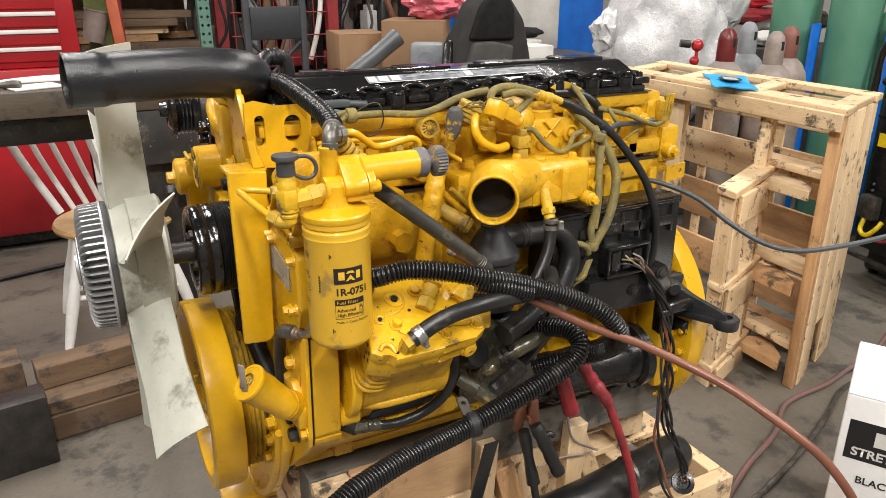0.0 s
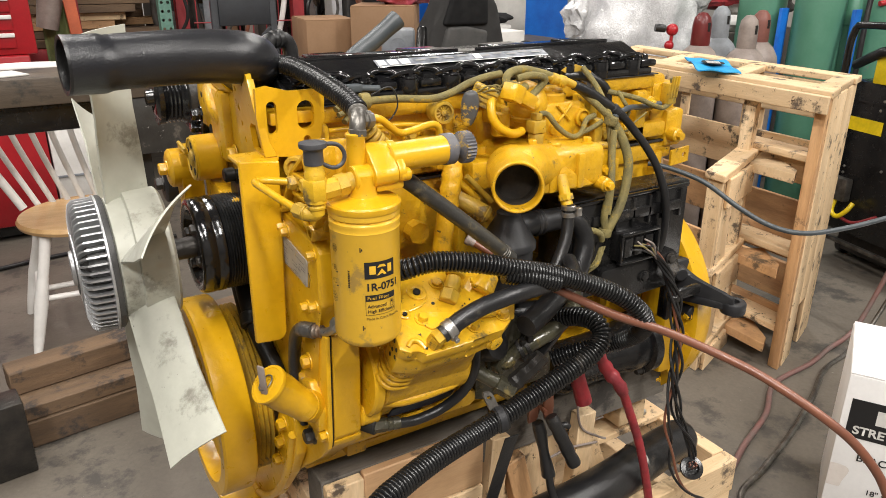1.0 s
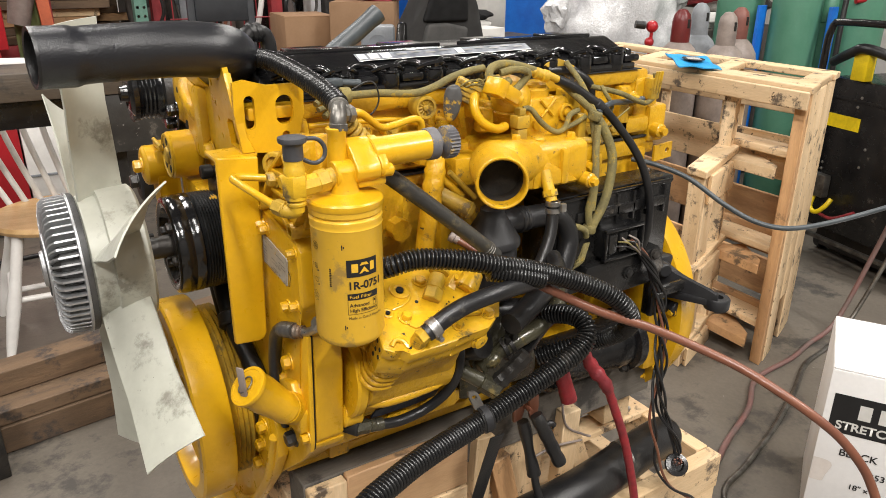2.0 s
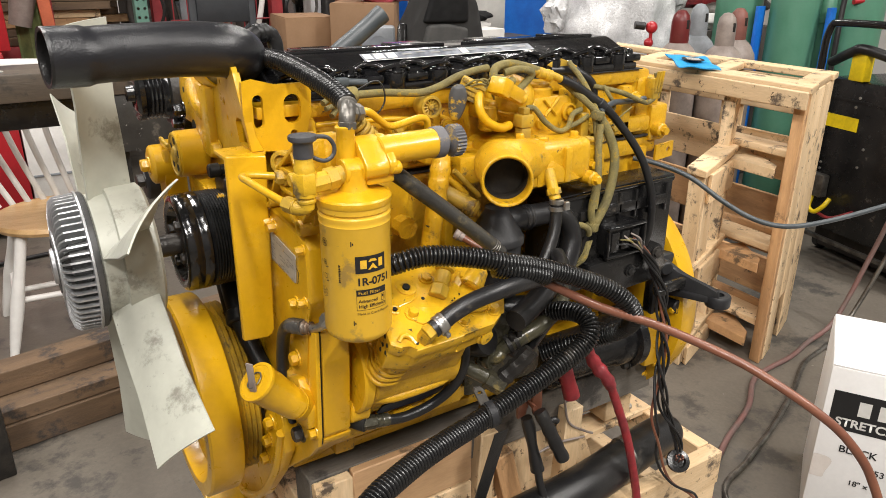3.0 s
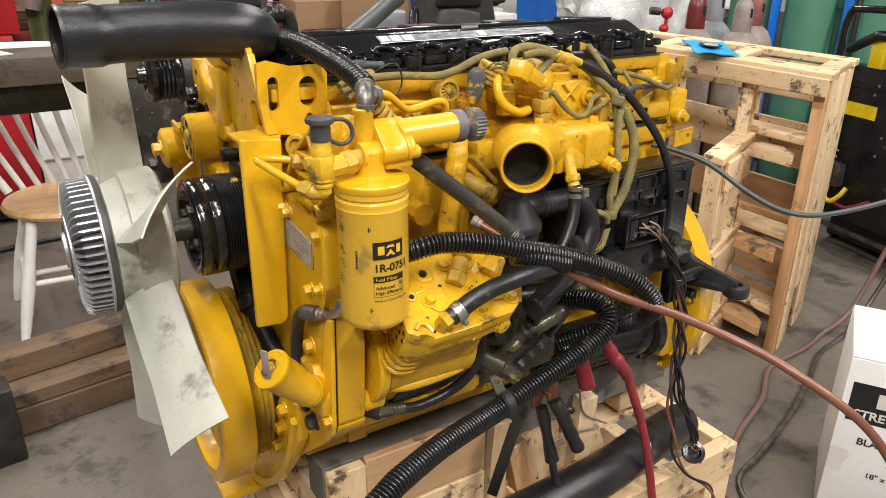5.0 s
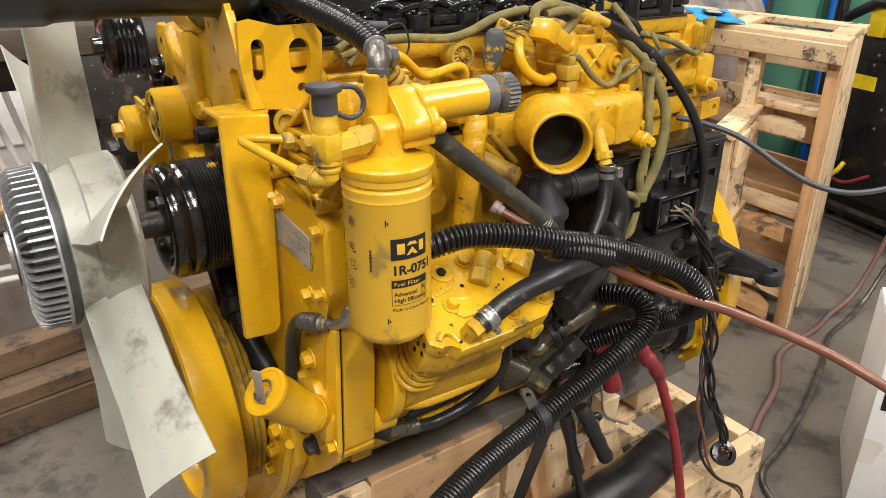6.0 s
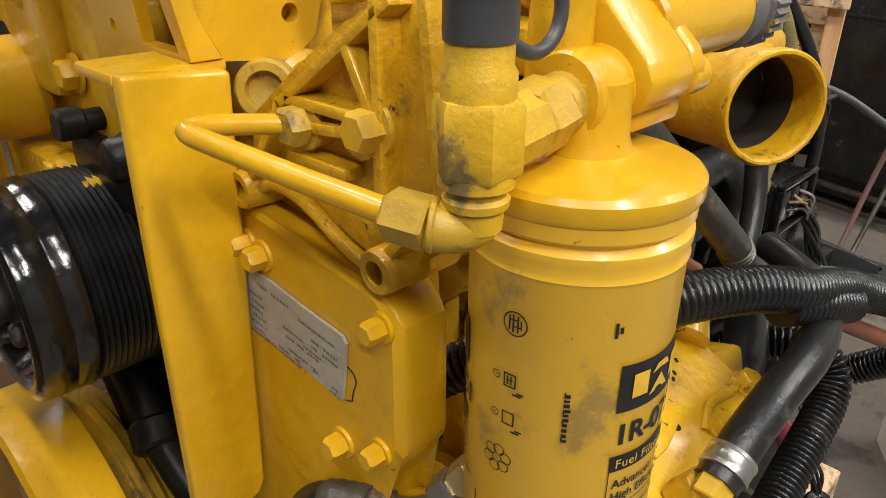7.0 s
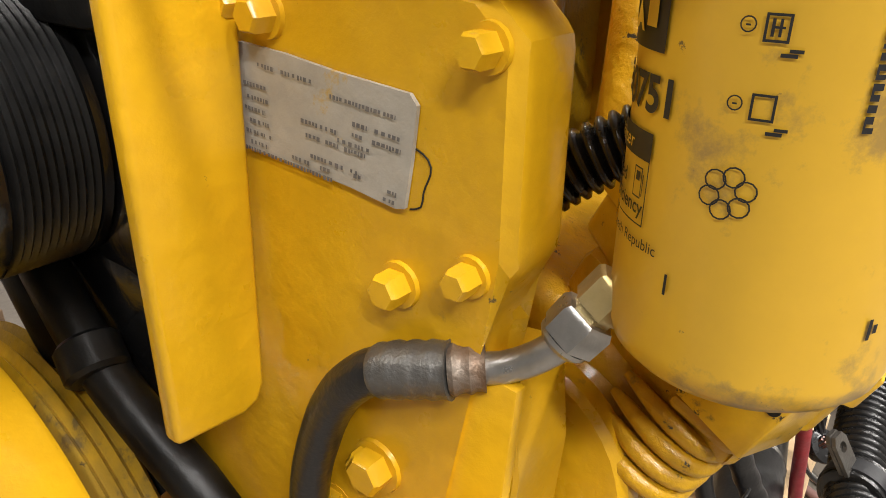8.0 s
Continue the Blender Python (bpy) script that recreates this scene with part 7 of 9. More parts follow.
sweep(bm, [(0.345, -0.418, 0.860), (0.367, -0.433, 0.848), (0.452, -0.482, 0.800), (0.530, -0.530, 0.768), (0.590, -0.585, 0.738), (0.630, -0.645, 0.715), (0.655, -0.702, 0.692), (0.682, -0.745, 0.665), (0.708, -0.778, 0.635), (0.732, -0.805, 0.596), (0.752, -0.822, 0.555), (0.775, -0.845, 0.48), (0.79, -0.88, 0.36), (0.80, -0.93, 0.16), (0.82, -1.0, 0.010)], 0.0075, 18, 0.012)
AH = solid("air_hose", bm, BROWN_HOSE, "copper-brown rubber hose running from the engine to the floor", "hose", (0.7, -0.5, 0.6))
bm = B()
lathe(bm, (0.345, -0.418, 0.860), (0.7, -0.5, -0.35), [(0.0092, -0.004), (0.0104, -0.003), (0.0104, 0.016), (0.0092, 0.018)], 18)
part("ferrule", bm, DARK_IRON, AH, "dark crimped ferrule")
bm = B()
sweep(bm, [(0.304, -0.290, 0.892), (0.313, -0.300, 0.885), (0.330, -0.317, 0.872), (0.36, -0.335, 0.85)], 0.0066, 14, 0.008)
STB = part("brown_hose_stub", bm, BROWN_HOSE, ENG, "copper brown hose stub")
bm = B()
lathe(bm, (0.304, -0.290, 0.892), (0.5, -0.6, -0.42), [(0.0070, -0.014), (0.0105, -0.012), (0.0105, -0.004), (0.0085, -0.003), (0.0085, 0.004)], 18)
part("stub_ferrule", bm, TAN, STB, "pale crimped ferrule")
bm = B()
sweep(bm, [(0.86, -0.15, 0.925), (0.885, -0.19, 0.92), (0.925, -0.255, 0.898), (0.965, -0.325, 0.851), (1.005, -0.38, 0.82), (1.05, -0.43, 0.812), (1.14, -0.47, 0.822), (1.26, -0.52, 0.85), (1.42, -0.60, 0.90), (1.70, -0.75, 0.95)], 0.0054, 12, 0.014)
solid("welding_lead", bm, GREY_CABLE, "grey-blue cable drooping off the back of the engine", "cable", (0.86, -0.15, 0.92))

# hanging wire loom
LOOM = thing("hanging_loom", (0.84, -0.29, 0.7), "twisted black and brown wires hanging off the engine", "wires")
base_pts = [(0.728, -0.290, 0.808), (0.769, -0.297, 0.762), (0.806, -0.308, 0.692), (0.815, -0.318, 0.634), (0.817, -0.330, 0.563), (0.803, -0.348, 0.463), (0.816, -0.357, 0.404), (0.848, -0.370, 0.339), (0.859, -0.378, 0.290), (0.852, -0.382, 0.273)]
for k in range(6):
    bm = B()
    path = smooth_path(base_pts, 0.012)
    if k >= 4:
        path = smooth_path(base_pts[:6] + [(0.783 - 0.002 * k, -0.360, 0.388), (0.797, -0.372, 0.299), (0.838, -0.390, 0.215), (0.894, -0.410, 0.155), (0.95, -0.45, 0.012)], 0.012)
    pts = []
    for i, p in enumerate(path):
        sp = 0.006 + (0.008 if k % 2 else 0.0) * math.sin(math.pi * i / len(path))
        pts.append(p + Vector((sp * math.cos(k * 1.05 + i * 0.32), sp * math.sin(k * 1.05 + i * 0.32), 0)))
    sweep(bm, pts, 0.0032, 7, straight=True)
    part("wire", bm, BROWN_HOSE if k == 4 else BLACK_RUBBER, LOOM)
bm = B()
lathe(bm, (0.815, -0.306, 0.672), (0.25, -0.05, -0.95), [(0.014, -0.008), (0.016, -0.006), (0.016, 0.006), (0.014, 0.008)], 14)
box(bm, 0.818, 0.905, -0.302, -0.285, 0.655, 0.678, 0.004)
part("tie_clip", bm, BLACK_PLASTIC, LOOM)
bm = B()
lathe(bm, (0.852, -0.379, 0.253), (-0.30, -0.60, 0.65), [(0.016, 0), (0.022, 0.004), (0.022, 0.014), (0.026, 0.016), (0.026, 0.024), (0.016, 0.026), (0.014, 0.018)], 26)
part("round_connector", bm, BLACK_PLASTIC, LOOM, "round black multi-pin connector")
bm = B()
for k in range(7):
    cyl(bm, (0.852 + 0.008 * math.cos(k), -0.386 + 0.008 * math.sin(k), 0.264), (0.846 + 0.008 * math.cos(k), -0.395 + 0.008 * math.sin(k), 0.280), 0.002, seg=6)
part("connector_pins", bm, BROWN_HOSE, LOOM)

# red starter cable, red boot, jump-lead clamps
bm = B()
sweep(bm, [(0.562, -0.322, 0.634), (0.574, -0.335, 0.618), (0.596, -0.352, 0.575), (0.613, -0.370, 0.545), (0.647, -0.375, 0.467), (0.680, -0.380, 0.380), (0.712, -0.385, 0.266), (0.722, -0.40, 0.18), (0.72, -0.45, 0.08), (0.73, -0.52, 0.012)], lambda i, u: (0.0135 + 0.0017 * math.sin(i * 1.9) + 0.001 * math.sin(i * 0.8)) if u < 0.185 else (0.0092 + (0.0006 if u < 0.42 and i % 5 == 0 else 0.0)), 18, 0.008)
rc = solid("red_cable", bm, RED_CABLE, "red battery cable with a taped red boot", "cable", (0.66, -0.3, 0.5))
bm = B()
lathe(bm, (0.560, -0.290, 0.566), (0.25, -0.12, -0.92), [(0.014, 0), (0.016, 0.01), (0.0165, 0.06), (0.0175, 0.068), (0.0175, 0.088), (0.014, 0.09)], 20)
solid("terminal_boot", bm, RED_CABLE, "red rubber terminal boot hanging from the starter", "terminal boot", (0.560, -0.290, 0.566))
JC = thing("jump_lead_clamp", (0.455, -0.31, 0.50), "copper jump-lead clamp with black rubber grips", "clamp")
bm = B()
prism(bm, [(-0.011, 0.035), (0.008, 0.040), (0.013, 0.0), (0.010, -0.030), (-0.009, -0.034), (-0.014, 0.0)], (0.452, -0.303, 0.508), (0.98, -0.15, 0.1), (0.08, -0.1, 1), -0.010, 0.003)
part("jaw", bm, BROWN_HOSE, JC, "worn copper jaw")
bm = B()
prism(bm, [(-0.008, 0.040), (0.008, 0.042), (0.014, 0.004), (0.018, -0.026), (0.002, -0.032), (-0.009, 0.0)], (0.470, -0.318, 0.512), (0.98, -0.15, 0.1), (0.05, -0.12, 1), -0.010, 0.003)
cyl(bm, (0.459, -0.328, 0.512), (0.464, -0.298, 0.514), 0.005, seg=12)
part("jaw", bm, BROWN_HOSE, JC, "worn copper jaw")
bm = B()
sweep(bm, [(0.457, -0.306, 0.478), (0.461, -0.312, 0.455), (0.463, -0.322, 0.42), (0.465, -0.334, 0.384), (0.466, -0.340, 0.366)], lambda i, u: 0.0120 + 0.0016 * math.sin(u * 9) + (0.0014 if u > 0.9 else 0), 16, 0.006)
G1 = part("grip", bm, BLACK_RUBBER, JC, "ribbed black rubber grip")
bm = B()
sweep(bm, [(0.466, -0.340, 0.368), (0.467, -0.348, 0.340), (0.470, -0.362, 0.308), (0.48, -0.41, 0.21), (0.50, -0.47, 0.08), (0.52, -0.52, 0.010)], 0.0082, 14, 0.01)
part("lead", bm, BLACK_RUBBER, G1)
bm = B()
sweep(bm, [(0.470, -0.330, 0.502), (0.476, -0.338, 0.485), (0.487, -0.348, 0.455), (0.499, -0.360, 0.420), (0.508, -0.369, 0.396)], lambda i, u: 0.0128 + 0.0018 * abs(math.sin(u * 12)) - 0.001 * (u > 0.95), 16, 0.006)
sweep(bm, [(0.484, -0.340, 0.478), (0.498, -0.343, 0.480), (0.505, -0.345, 0.474)], 0.0065, 10, 0.005)
part("grip", bm, BLACK_RUBBER, JC, "ribbed black rubber grip")

# black air duct in front of the fan, and its twin behind
bm = B()
sweep(bm, [(-0.267, -0.15, 1.211), (-0.22, -0.145, 1.210), (-0.183, -0.14, 1.211), (-0.091, -0.135, 1.211), (-0.03, -0.13, 1.206), (0.0, -0.11, 1.198), (0.016, -0.075, 1.188), (0.018, -0.03, 1.18), (0.015, 0.02, 1.17)],
      lambda i, u: 0.0375 + (0.0025 if u < 0.12 else 0.0) + 0.004 * u, 44, 0.008, cap=False)
DU = solid("intake_duct", bm, DUCT_RUBBER, "black rubber charge-air duct with a fabric-weave sheen", "air duct", (-0.1, -0.13, 1.21))
bm = B()
lathe(bm, (-0.267, -0.15, 1.211), (1, 0.11, -0.02), [(0.037, 0.10), (0.0345, 0.0), (0.0398, -0.001), (0.0405, 0.003)], 44, True, False)
part("duct_lining", bm, BLACK_RUBBER, DU)
bm = B()
cyl(bm, (0.015, 0.01, 1.17), (0.014, 0.07, 1.16), 0.043, seg=36)
box(bm, -0.02, 0.05, 0.03, 0.12, 1.0, 1.13, 0.01)
part("duct_flange", bm, YELLOW, ENG)
EP = Vector((0.40, 0.159, 1.230))
bm = B()
sweep(bm, [EP, EP + Vector((-0.05, 0, -0.036)), EP + Vector((-0.12, 0, -0.085)), EP + Vector((-0.18, 0.01, -0.15)), (0.19, 0.18, 0.98), (0.19, 0.165, 0.90)], lambda i, u: 0.0185 + (0.0015 if i < 2 else 0), 26, 0.012)
solid("exhaust_pipe", bm, GREY_CABLE, "grey rubber pipe rising behind the engine", "pipe", (0.3, 0.16, 1.15))

# ---- timber stand under the engine ----
STAND = thing("engine_stand", (0.5, -0.1, 0.0), "rough pine crate base carrying the engine", "engine stand")


def board(name, x0, x1, y0, y1, z0, z1, mt, parent, rz=0.0, ry=0.0, rx=0.0):
    """A sawn board with softened edges, turned about its middle."""
    bm = B()
    c = Vector(((x0 + x1) / 2, (y0 + y1) / 2, (z0 + z1) / 2))
    box(bm, x0 - c.x, x1 - c.x, y0 - c.y, y1 - c.y, z0 - c.z, z1 - c.z, 0.0025, None, 1)
    me = finish(name, bm, grained(mt, (x1 - x0, y1 - y0, z1 - z0)))
    o = new(name, me)
    o.parent = parent
    o.location = c - world_loc(parent)
    o.rotation_euler = (radians(rx), radians(ry), radians(rz))
    return o


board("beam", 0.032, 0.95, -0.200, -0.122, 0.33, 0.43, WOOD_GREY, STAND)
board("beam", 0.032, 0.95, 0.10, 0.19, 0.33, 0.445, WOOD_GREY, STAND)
board("cross_beam", 0.035, 0.12, -0.20, 0.20, 0.24, 0.328, WOOD, STAND)
board("cross_beam", 0.42, 0.51, -0.155, 0.20, 0.23, 0.328, WOOD, STAND)
board("cross_beam", 0.85, 0.94, -0.155, 0.20, 0.23, 0.328, WOOD, STAND)
board("side_board", 0.033, 0.108, -0.226, -0.202, 0.22, 0.428, WOOD, STAND)
board("side_board", 0.110, 0.385, -0.222, -0.202, 0.30, 0.432, PLY, STAND)
board("side_board", 0.110, 0.385, -0.224, -0.202, 0.20, 0.295, WOOD, STAND)
bm = B()
prism(bm, [(0.312, 0.36), (0.342, 0.33), (0.348, 0.56), (0.318, 0.56)], (0, -0.235, 0), (1, 0, 0), (0.0, -0.28, 1), -0.0025, 0.0006)
part("rubber_strap", bm, BLACK_RUBBER, ENG, "black rubber strap hanging in front of the stand")
board("side_board", 0.44, 0.62, -0.19, -0.165, 0.10, 0.327, WOOD, STAND)
board("upright", 0.395, 0.44, -0.225, -0.19, 0.04, 0.40, WOOD, STAND, 0, 4)
board("upright", 0.48, 0.53, -0.225, -0.192, 0.04, 0.33, WOOD_WARM, STAND, 0, -14)
board("upright", 0.63, 0.68, -0.236, -0.203, 0.05, 0.385, WOOD, STAND, 0, 3)
board("brace", 0.74, 0.79, -0.16, -0.125, 0.04, 0.34, WOOD, STAND, 0, -22)
board("deck_board", 0.02, 1.03, -0.06, 0.09, 0.195, 0.215, WOOD, STAND)
board("deck_board", 0.55, 1.03, -0.15, -0.08, 0.195, 0.213, WOOD, STAND)
board("rail", 0.0, 1.04, -0.375, -0.335, 0.11, 0.205, WOOD, STAND)
board("end_rail", 1.0, 1.04, -0.333, 0.25, 0.11, 0.206, WOOD, STAND)
board("end_rail", 0.0, 0.04, -0.333, 0.25, 0.11, 0.206, WOOD, STAND)
board("end_rail", 0.47, 0.51, -0.333, 0.25, 0.11, 0.19, WOOD, STAND)
board("rail", 0.0, 1.04, 0.25, 0.29, 0.11, 0.206, WOOD, STAND)
for y in (-0.37, -0.25, -0.05, 0.15):
    board("bottom_board", 0.0, 1.04, y, y + 0.1, 0.0, 0.02, WOOD, STAND)
for x in (0.0, 0.47, 0.95):
    for y in (-0.37, 0.19):
        board("block", x, x + 0.09, y, y + 0.09, 0.021, 0.11, WOOD, STAND)
bm = B()
lathe(bm, (0.97, -0.121, 0.214), (0, 0, 1), [(0.006, 0), (0.011, 0), (0.012, 0.004), (0.011, 0.008), (0.006, 0.008)], 14, False, True)
solid("steel_nut", bm, STEEL, "loose steel nut lying on the stand", "nut", (0.97, -0.121, 0.214))
# black pipe lying in the crate
bm = B()
sweep(bm, [(0.955, -0.283, 0.248), (0.93, -0.286, 0.252), (0.84, -0.298, 0.258), (0.75, -0.315, 0.262), (0.66, -0.332, 0.266), (0.57, -0.345, 0.27), (0.45, -0.352, 0.272), (0.30, -0.352, 0.27), (0.15, -0.345, 0.268)], lambda i, u: 0.047 if 0.03 < u else 0.028 + 0.019 * u / 0.03, 36, 0.016)
PI = solid("black_pipe", bm, BLACK_RUBBER, "thick black rubber pipe lying in the crate", "pipe", (0.6, -0.285, 0.25))
bm = B()
lathe(bm, (0.752, -0.3146, 0.262), (0.98, -0.185, 0.04), [(0.0474, -0.007), (0.0494, -0.006), (0.0494, 0.006), (0.0474, 0.007)], 36)
part("band", bm, GREY_FIT, PI, "grey metal band")
bm = B()
sweep(bm, [(0.60, -0.23, 0.52), (0.615, -0.245, 0.44), (0.64, -0.24, 0.36), (0.70, -0.235, 0.31), (0.72, -0.24, 0.30)], 0.0028, 8, 0.01)
sweep(bm, [(0.54, -0.25, 0.32), (0.60, -0.25, 0.325), (0.69, -0.245, 0.305)], 0.0028, 8, 0.01)
solid("thin_wire", bm, TAN, "thin pale wire hanging into the crate", "wire", (0.64, -0.24, 0.4))

# ---- tall pine crate behind the engine ----
CR = thing("pine_crate", (1.82, 0.04, 0.0), "tall open pine crate with slatted sides standing on the floor", "crate")
CR.rotation_euler = (0, 0, radians(-3))
SHEAR = 0.445


def cboard(name, x0, x1, y0, y1, z0, z1, mt=WOOD, rz=0.0, ry=0.0, rx=0.0):
    bm = B()
    c = Vector(((x0 + x1) / 2, (y0 + y1) / 2, (z0 + z1) / 2))
    box(bm, x0 - c.x, x1 - c.x, y0 - c.y, y1 - c.y, z0 - c.z, z1 - c.z, 0.0025, None, 1)
    for v in bm.verts:
        v.co.y += SHEAR * v.co.x
    o = new(name, finish(name, bm, grained(mt, (x1 - x0, y1 - y0, z1 - z0))))
    o.parent = CR
    o.location = c + Vector((0, SHEAR * c.x, 0))
    o.rotation_euler = (radians(rx), radians(ry), radians(rz))
    return o


CD, CW, CH = 0.39, 1.12, 0.975
cboard("post", 0.0, 0.035, 0.0, 0.042, 0.0, CH - 0.02, WOOD_WARM)
cboard("post", CD - 0.05, CD, 0.0, 0.06, 0.0, CH - 0.02)
cboard("post", 0.0, 0.055, 0.262, 0.314, 0.0, CH - 0.02)
cboard("post", 0.0, 0.05, 0.684, 0.765, 0.0, CH - 0.02)
cboard("post", 0.0, 0.035, CW - 0.09, CW, 0.0, CH - 0.02)
cboard("post", CD - 0.05, CD, CW - 0.06, CW, 0.0, CH - 0.02)
cboard("end_board", 0.0365, 0.135, -0.004, 0.018, 0.0, CH - 0.02)
cboard("end_board", 0.137, 0.236, -0.003, 0.018, 0.20, CH - 0.02)
cboard("end_board", 0.238, CD - 0.052, -0.002, 0.018, 0.0, CH - 0.02)
cboard("top_board", -0.012, 0.10, -0.01, CW, CH - 0.018, CH + 0.004)
cboard("top_board", CD - 0.07, CD + 0.01, -0.01, CW, CH - 0.018, CH + 0.004)
for y in (0.0, 0.36, 0.72, CW - 0.09):
    cboard("top_slat", 0.102, CD - 0.072, y, y + 0.075, CH - 0.02, CH + 0.002)
cboard("top_rail", -0.03, -0.012, -0.005, CW, CH - 0.065, CH - 0.01)
cboard("top_rail", 0.036, CD - 0.052, 0.0185, 0.036, CH - 0.11, CH - 0.022)
for z, h in ((0.82, 0.13), (0.57, 0.155), (0.345, 0.16), (0.10, 0.15)):
    cboard("back_slat", CD - 0.072, CD - 0.052, 0.0, CW, z, z + h, WOOD if z > 0.5 else WOOD_WARM)
for y, w in ((0.345, 0.105), (0.73, 0.05), (0.875, 0.10)):
    cboard("back_upright", CD - 0.0515, CD - 0.034, y, y + w, 0.0, CH - 0.03, WOOD)
# ledges and corner braces between the near post and the middle post
for z, tall in ((0.735, 0.09), (0.40, 0.10), (0.115, 0.09)):
    cboard("ledge", 0.036, 0.135, 0.019, 0.30, z, z + 0.024, WOOD)
    cboard("ledge_rail", 0.137, 0.157, 0.019, 0.33, z - tall * 0.5, z + 0.045, WOOD_WARM if z < 0.5 else WOOD)
    bm = B()
    prism(bm, [(0.0, 0.0), (0.0, 0.205), (0.05, 0.205), (0.13, 0.165), (0.05, 0.03)], (0, 0, 0), (1, 0, 0), (0, 1, 0), 0.034, 0.002, 1)
    o = new("corner_gusset", finish("corner_gusset", bm, WOOD if z > 0.5 else WOOD_WARM))
    o.parent = CR
    o.location = (-0.03, 0.05, z - 0.060)
# stepped leg frame in front of the middle post
cboard("frame_post", -0.26, -0.235, 0.247, 0.31, 0.0, 0.705)
cboard("frame_post", -0.2345, -0.14, 0.245, 0.265, 0.0, 0.705)
cboard("frame_top", -0.275, 0.075, 0.235, 0.318, 0.706, 0.73, WOOD, 0, -4)
cboard("frame_ledge", -0.275, 0.07, 0.235, 0.305, 0.378, 0.40, WOOD, 0, -3)
cboard("frame_foot", -0.27, 0.07, 0.235, 0.305, 0.075, 0.098, WOOD, 0, -3)
cboard("frame_rail", -0.235, 0.0, 0.225, 0.243, 0.60, 0.70, WOOD)
cboard("frame_rail", -0.235, 0.0, 0.225, 0.243, 0.27, 0.372, WOOD)
cboard("frame_rail", -0.235, 0.0, 0.225, 0.243, 0.0, 0.07, WOOD)
cboard("frame_post", -0.03, -0.004, 0.245, 0.30, 0.0, 0.70)
# blue pouch on the crate
bm = B()
bmesh.ops.create_grid(bm, x_segments=14, y_segments=12, size=0.5)
for v in bm.verts:
    x, y = v.co.x * 0.15, v.co.y * 0.17
    v.co = (x, y, 0.010 + 0.0022 * math.sin(x * 70 + y * 30) + 0.0025 * math.sin(y * 60 - x * 25))
bmesh.ops.solidify(bm, geom=bm.faces[:], thickness=0.004)
PO = solid("blue_pouch", bm, BLUE_LIGHT, "crumpled bright blue plastic pouch lying on the crate", "pouch")
PO.location, PO.rotation_euler = (1.845, 0.515, 0.994), (radians(8), radians(4), radians(-30))
bm = B()
prism(bm, [(0.042 * math.cos(a), 0.026 * math.sin(a)) for a in [k * math.pi / 9 for k in range(18)]], (0, 0, 0.0175), (1, 0, 0), (0, 1, 0), 0.0012)
bmesh.ops.translate(bm, verts=bm.verts[:], vec=PO.location)
o = part("print_oval", bm, INK, PO)
bm = B()
for k in range(3):
    box(bm, -0.025, 0.025, -0.013 + k * 0.01, -0.008 + k * 0.01, 0.0190, 0.0198)
bmesh.ops.translate(bm, verts=bm.verts[:], vec=PO.location)
part("print_bar", bm, LABEL_WHITE, PO)

# ---- white carton of stretch wrap ----
BX = thing("wrap_carton", (1.22, -0.50, 0.0), "white cardboard carton with black print standing on the floor", "carton")
BX.rotation_euler = (0, 0, radians(30))
bm = B()
box(bm, 0.0, 0.30, -0.42, 0.0, 0.0, 0.455, 0.004)
o = new("carton_body", finish("carton_body", bm, WHITE_CARD))
o.parent = BX
for (y0, y1), lab in (((-0.209, -0.002), "lid"), ((-0.418, -0.211), "lid")):
    bm = B()
    box(bm, 0.002, 0.298, y0, y1, 0.455, 0.459, 0.001)
    o = new("lid_flap", finish("lid_flap", bm, WHITE_CARD))
    o.parent = BX


def bx_face(y0, y1, z0, z1, mt, name, off=0.0012):
    bm = B()
    bm.faces.new([bm.verts.new((-off, y, z)) for y, z in ((y0, z0), (y1, z0), (y1, z1), (y0, z1))])
    o = new(name, finish(name, bm, mt))
    o.parent = BX


def bx_text(body, size, y, z, mt, bold=0.0):
    cu = bpy.data.curves.new("font", "FONT")
    cu.body, cu.size, cu.offset = body, size, bold
    tmp = bpy.data.objects.new("font", cu)
    me = bpy.data.meshes.new_from_object(tmp)
    bpy.data.objects.remove(tmp)
    for v in me.vertices:
        v.co = (-0.0022, y - v.co.x, z + v.co.y)
    me.materials.clear()
    me.materials.append(mt)
    o = new("writing", me)
    o.parent = BX


bx_face(-0.36, -0.016, 0.292, 0.395, INK, "logo_panel")
for k in range(5):
    bx_face(-0.098 - k * 0.042, -0.072 - k * 0.042, 0.338, 0.377, LABEL_WHITE, "logo_bar", 0.0022)
bx_text("STRETCH WRAP", 0.0305, -0.030, 0.304, LABEL_WHITE, 0.0009)
bx_text("BLACK", 0.0265, -0.051, 0.232, INK, 0.0004)
bx_text("353", 0.0235, -0.122, 0.187, INK, 0.0003)
bx_text('18" x 1', 0.0205, -0.086, 0.145, INK, 0.0003)
for k in range(3):
    bx_face(-0.20 - k * 0.045, -0.165 - k * 0.045, 0.186, 0.203, INK, "print_bar")
STAIN_MARK = mat("dried_water_stain", (0.60, 0.54, 0.49), 0.65, col2=(0.68, 0.63, 0.59), scale=30, spread=0.25, grain=0.03, bump=0)
bm = B()
bm.faces.new([bm.verts.new((-0.0010, -0.012 + (0.030 + 0.007 * math.sin(3 * a + 0.5)) * math.cos(a), 0.178 + (0.040 + 0.008 * math.cos(2 * a)) * math.sin(a))) for a in [2 * math.pi * k / 28 for k in range(28)]])
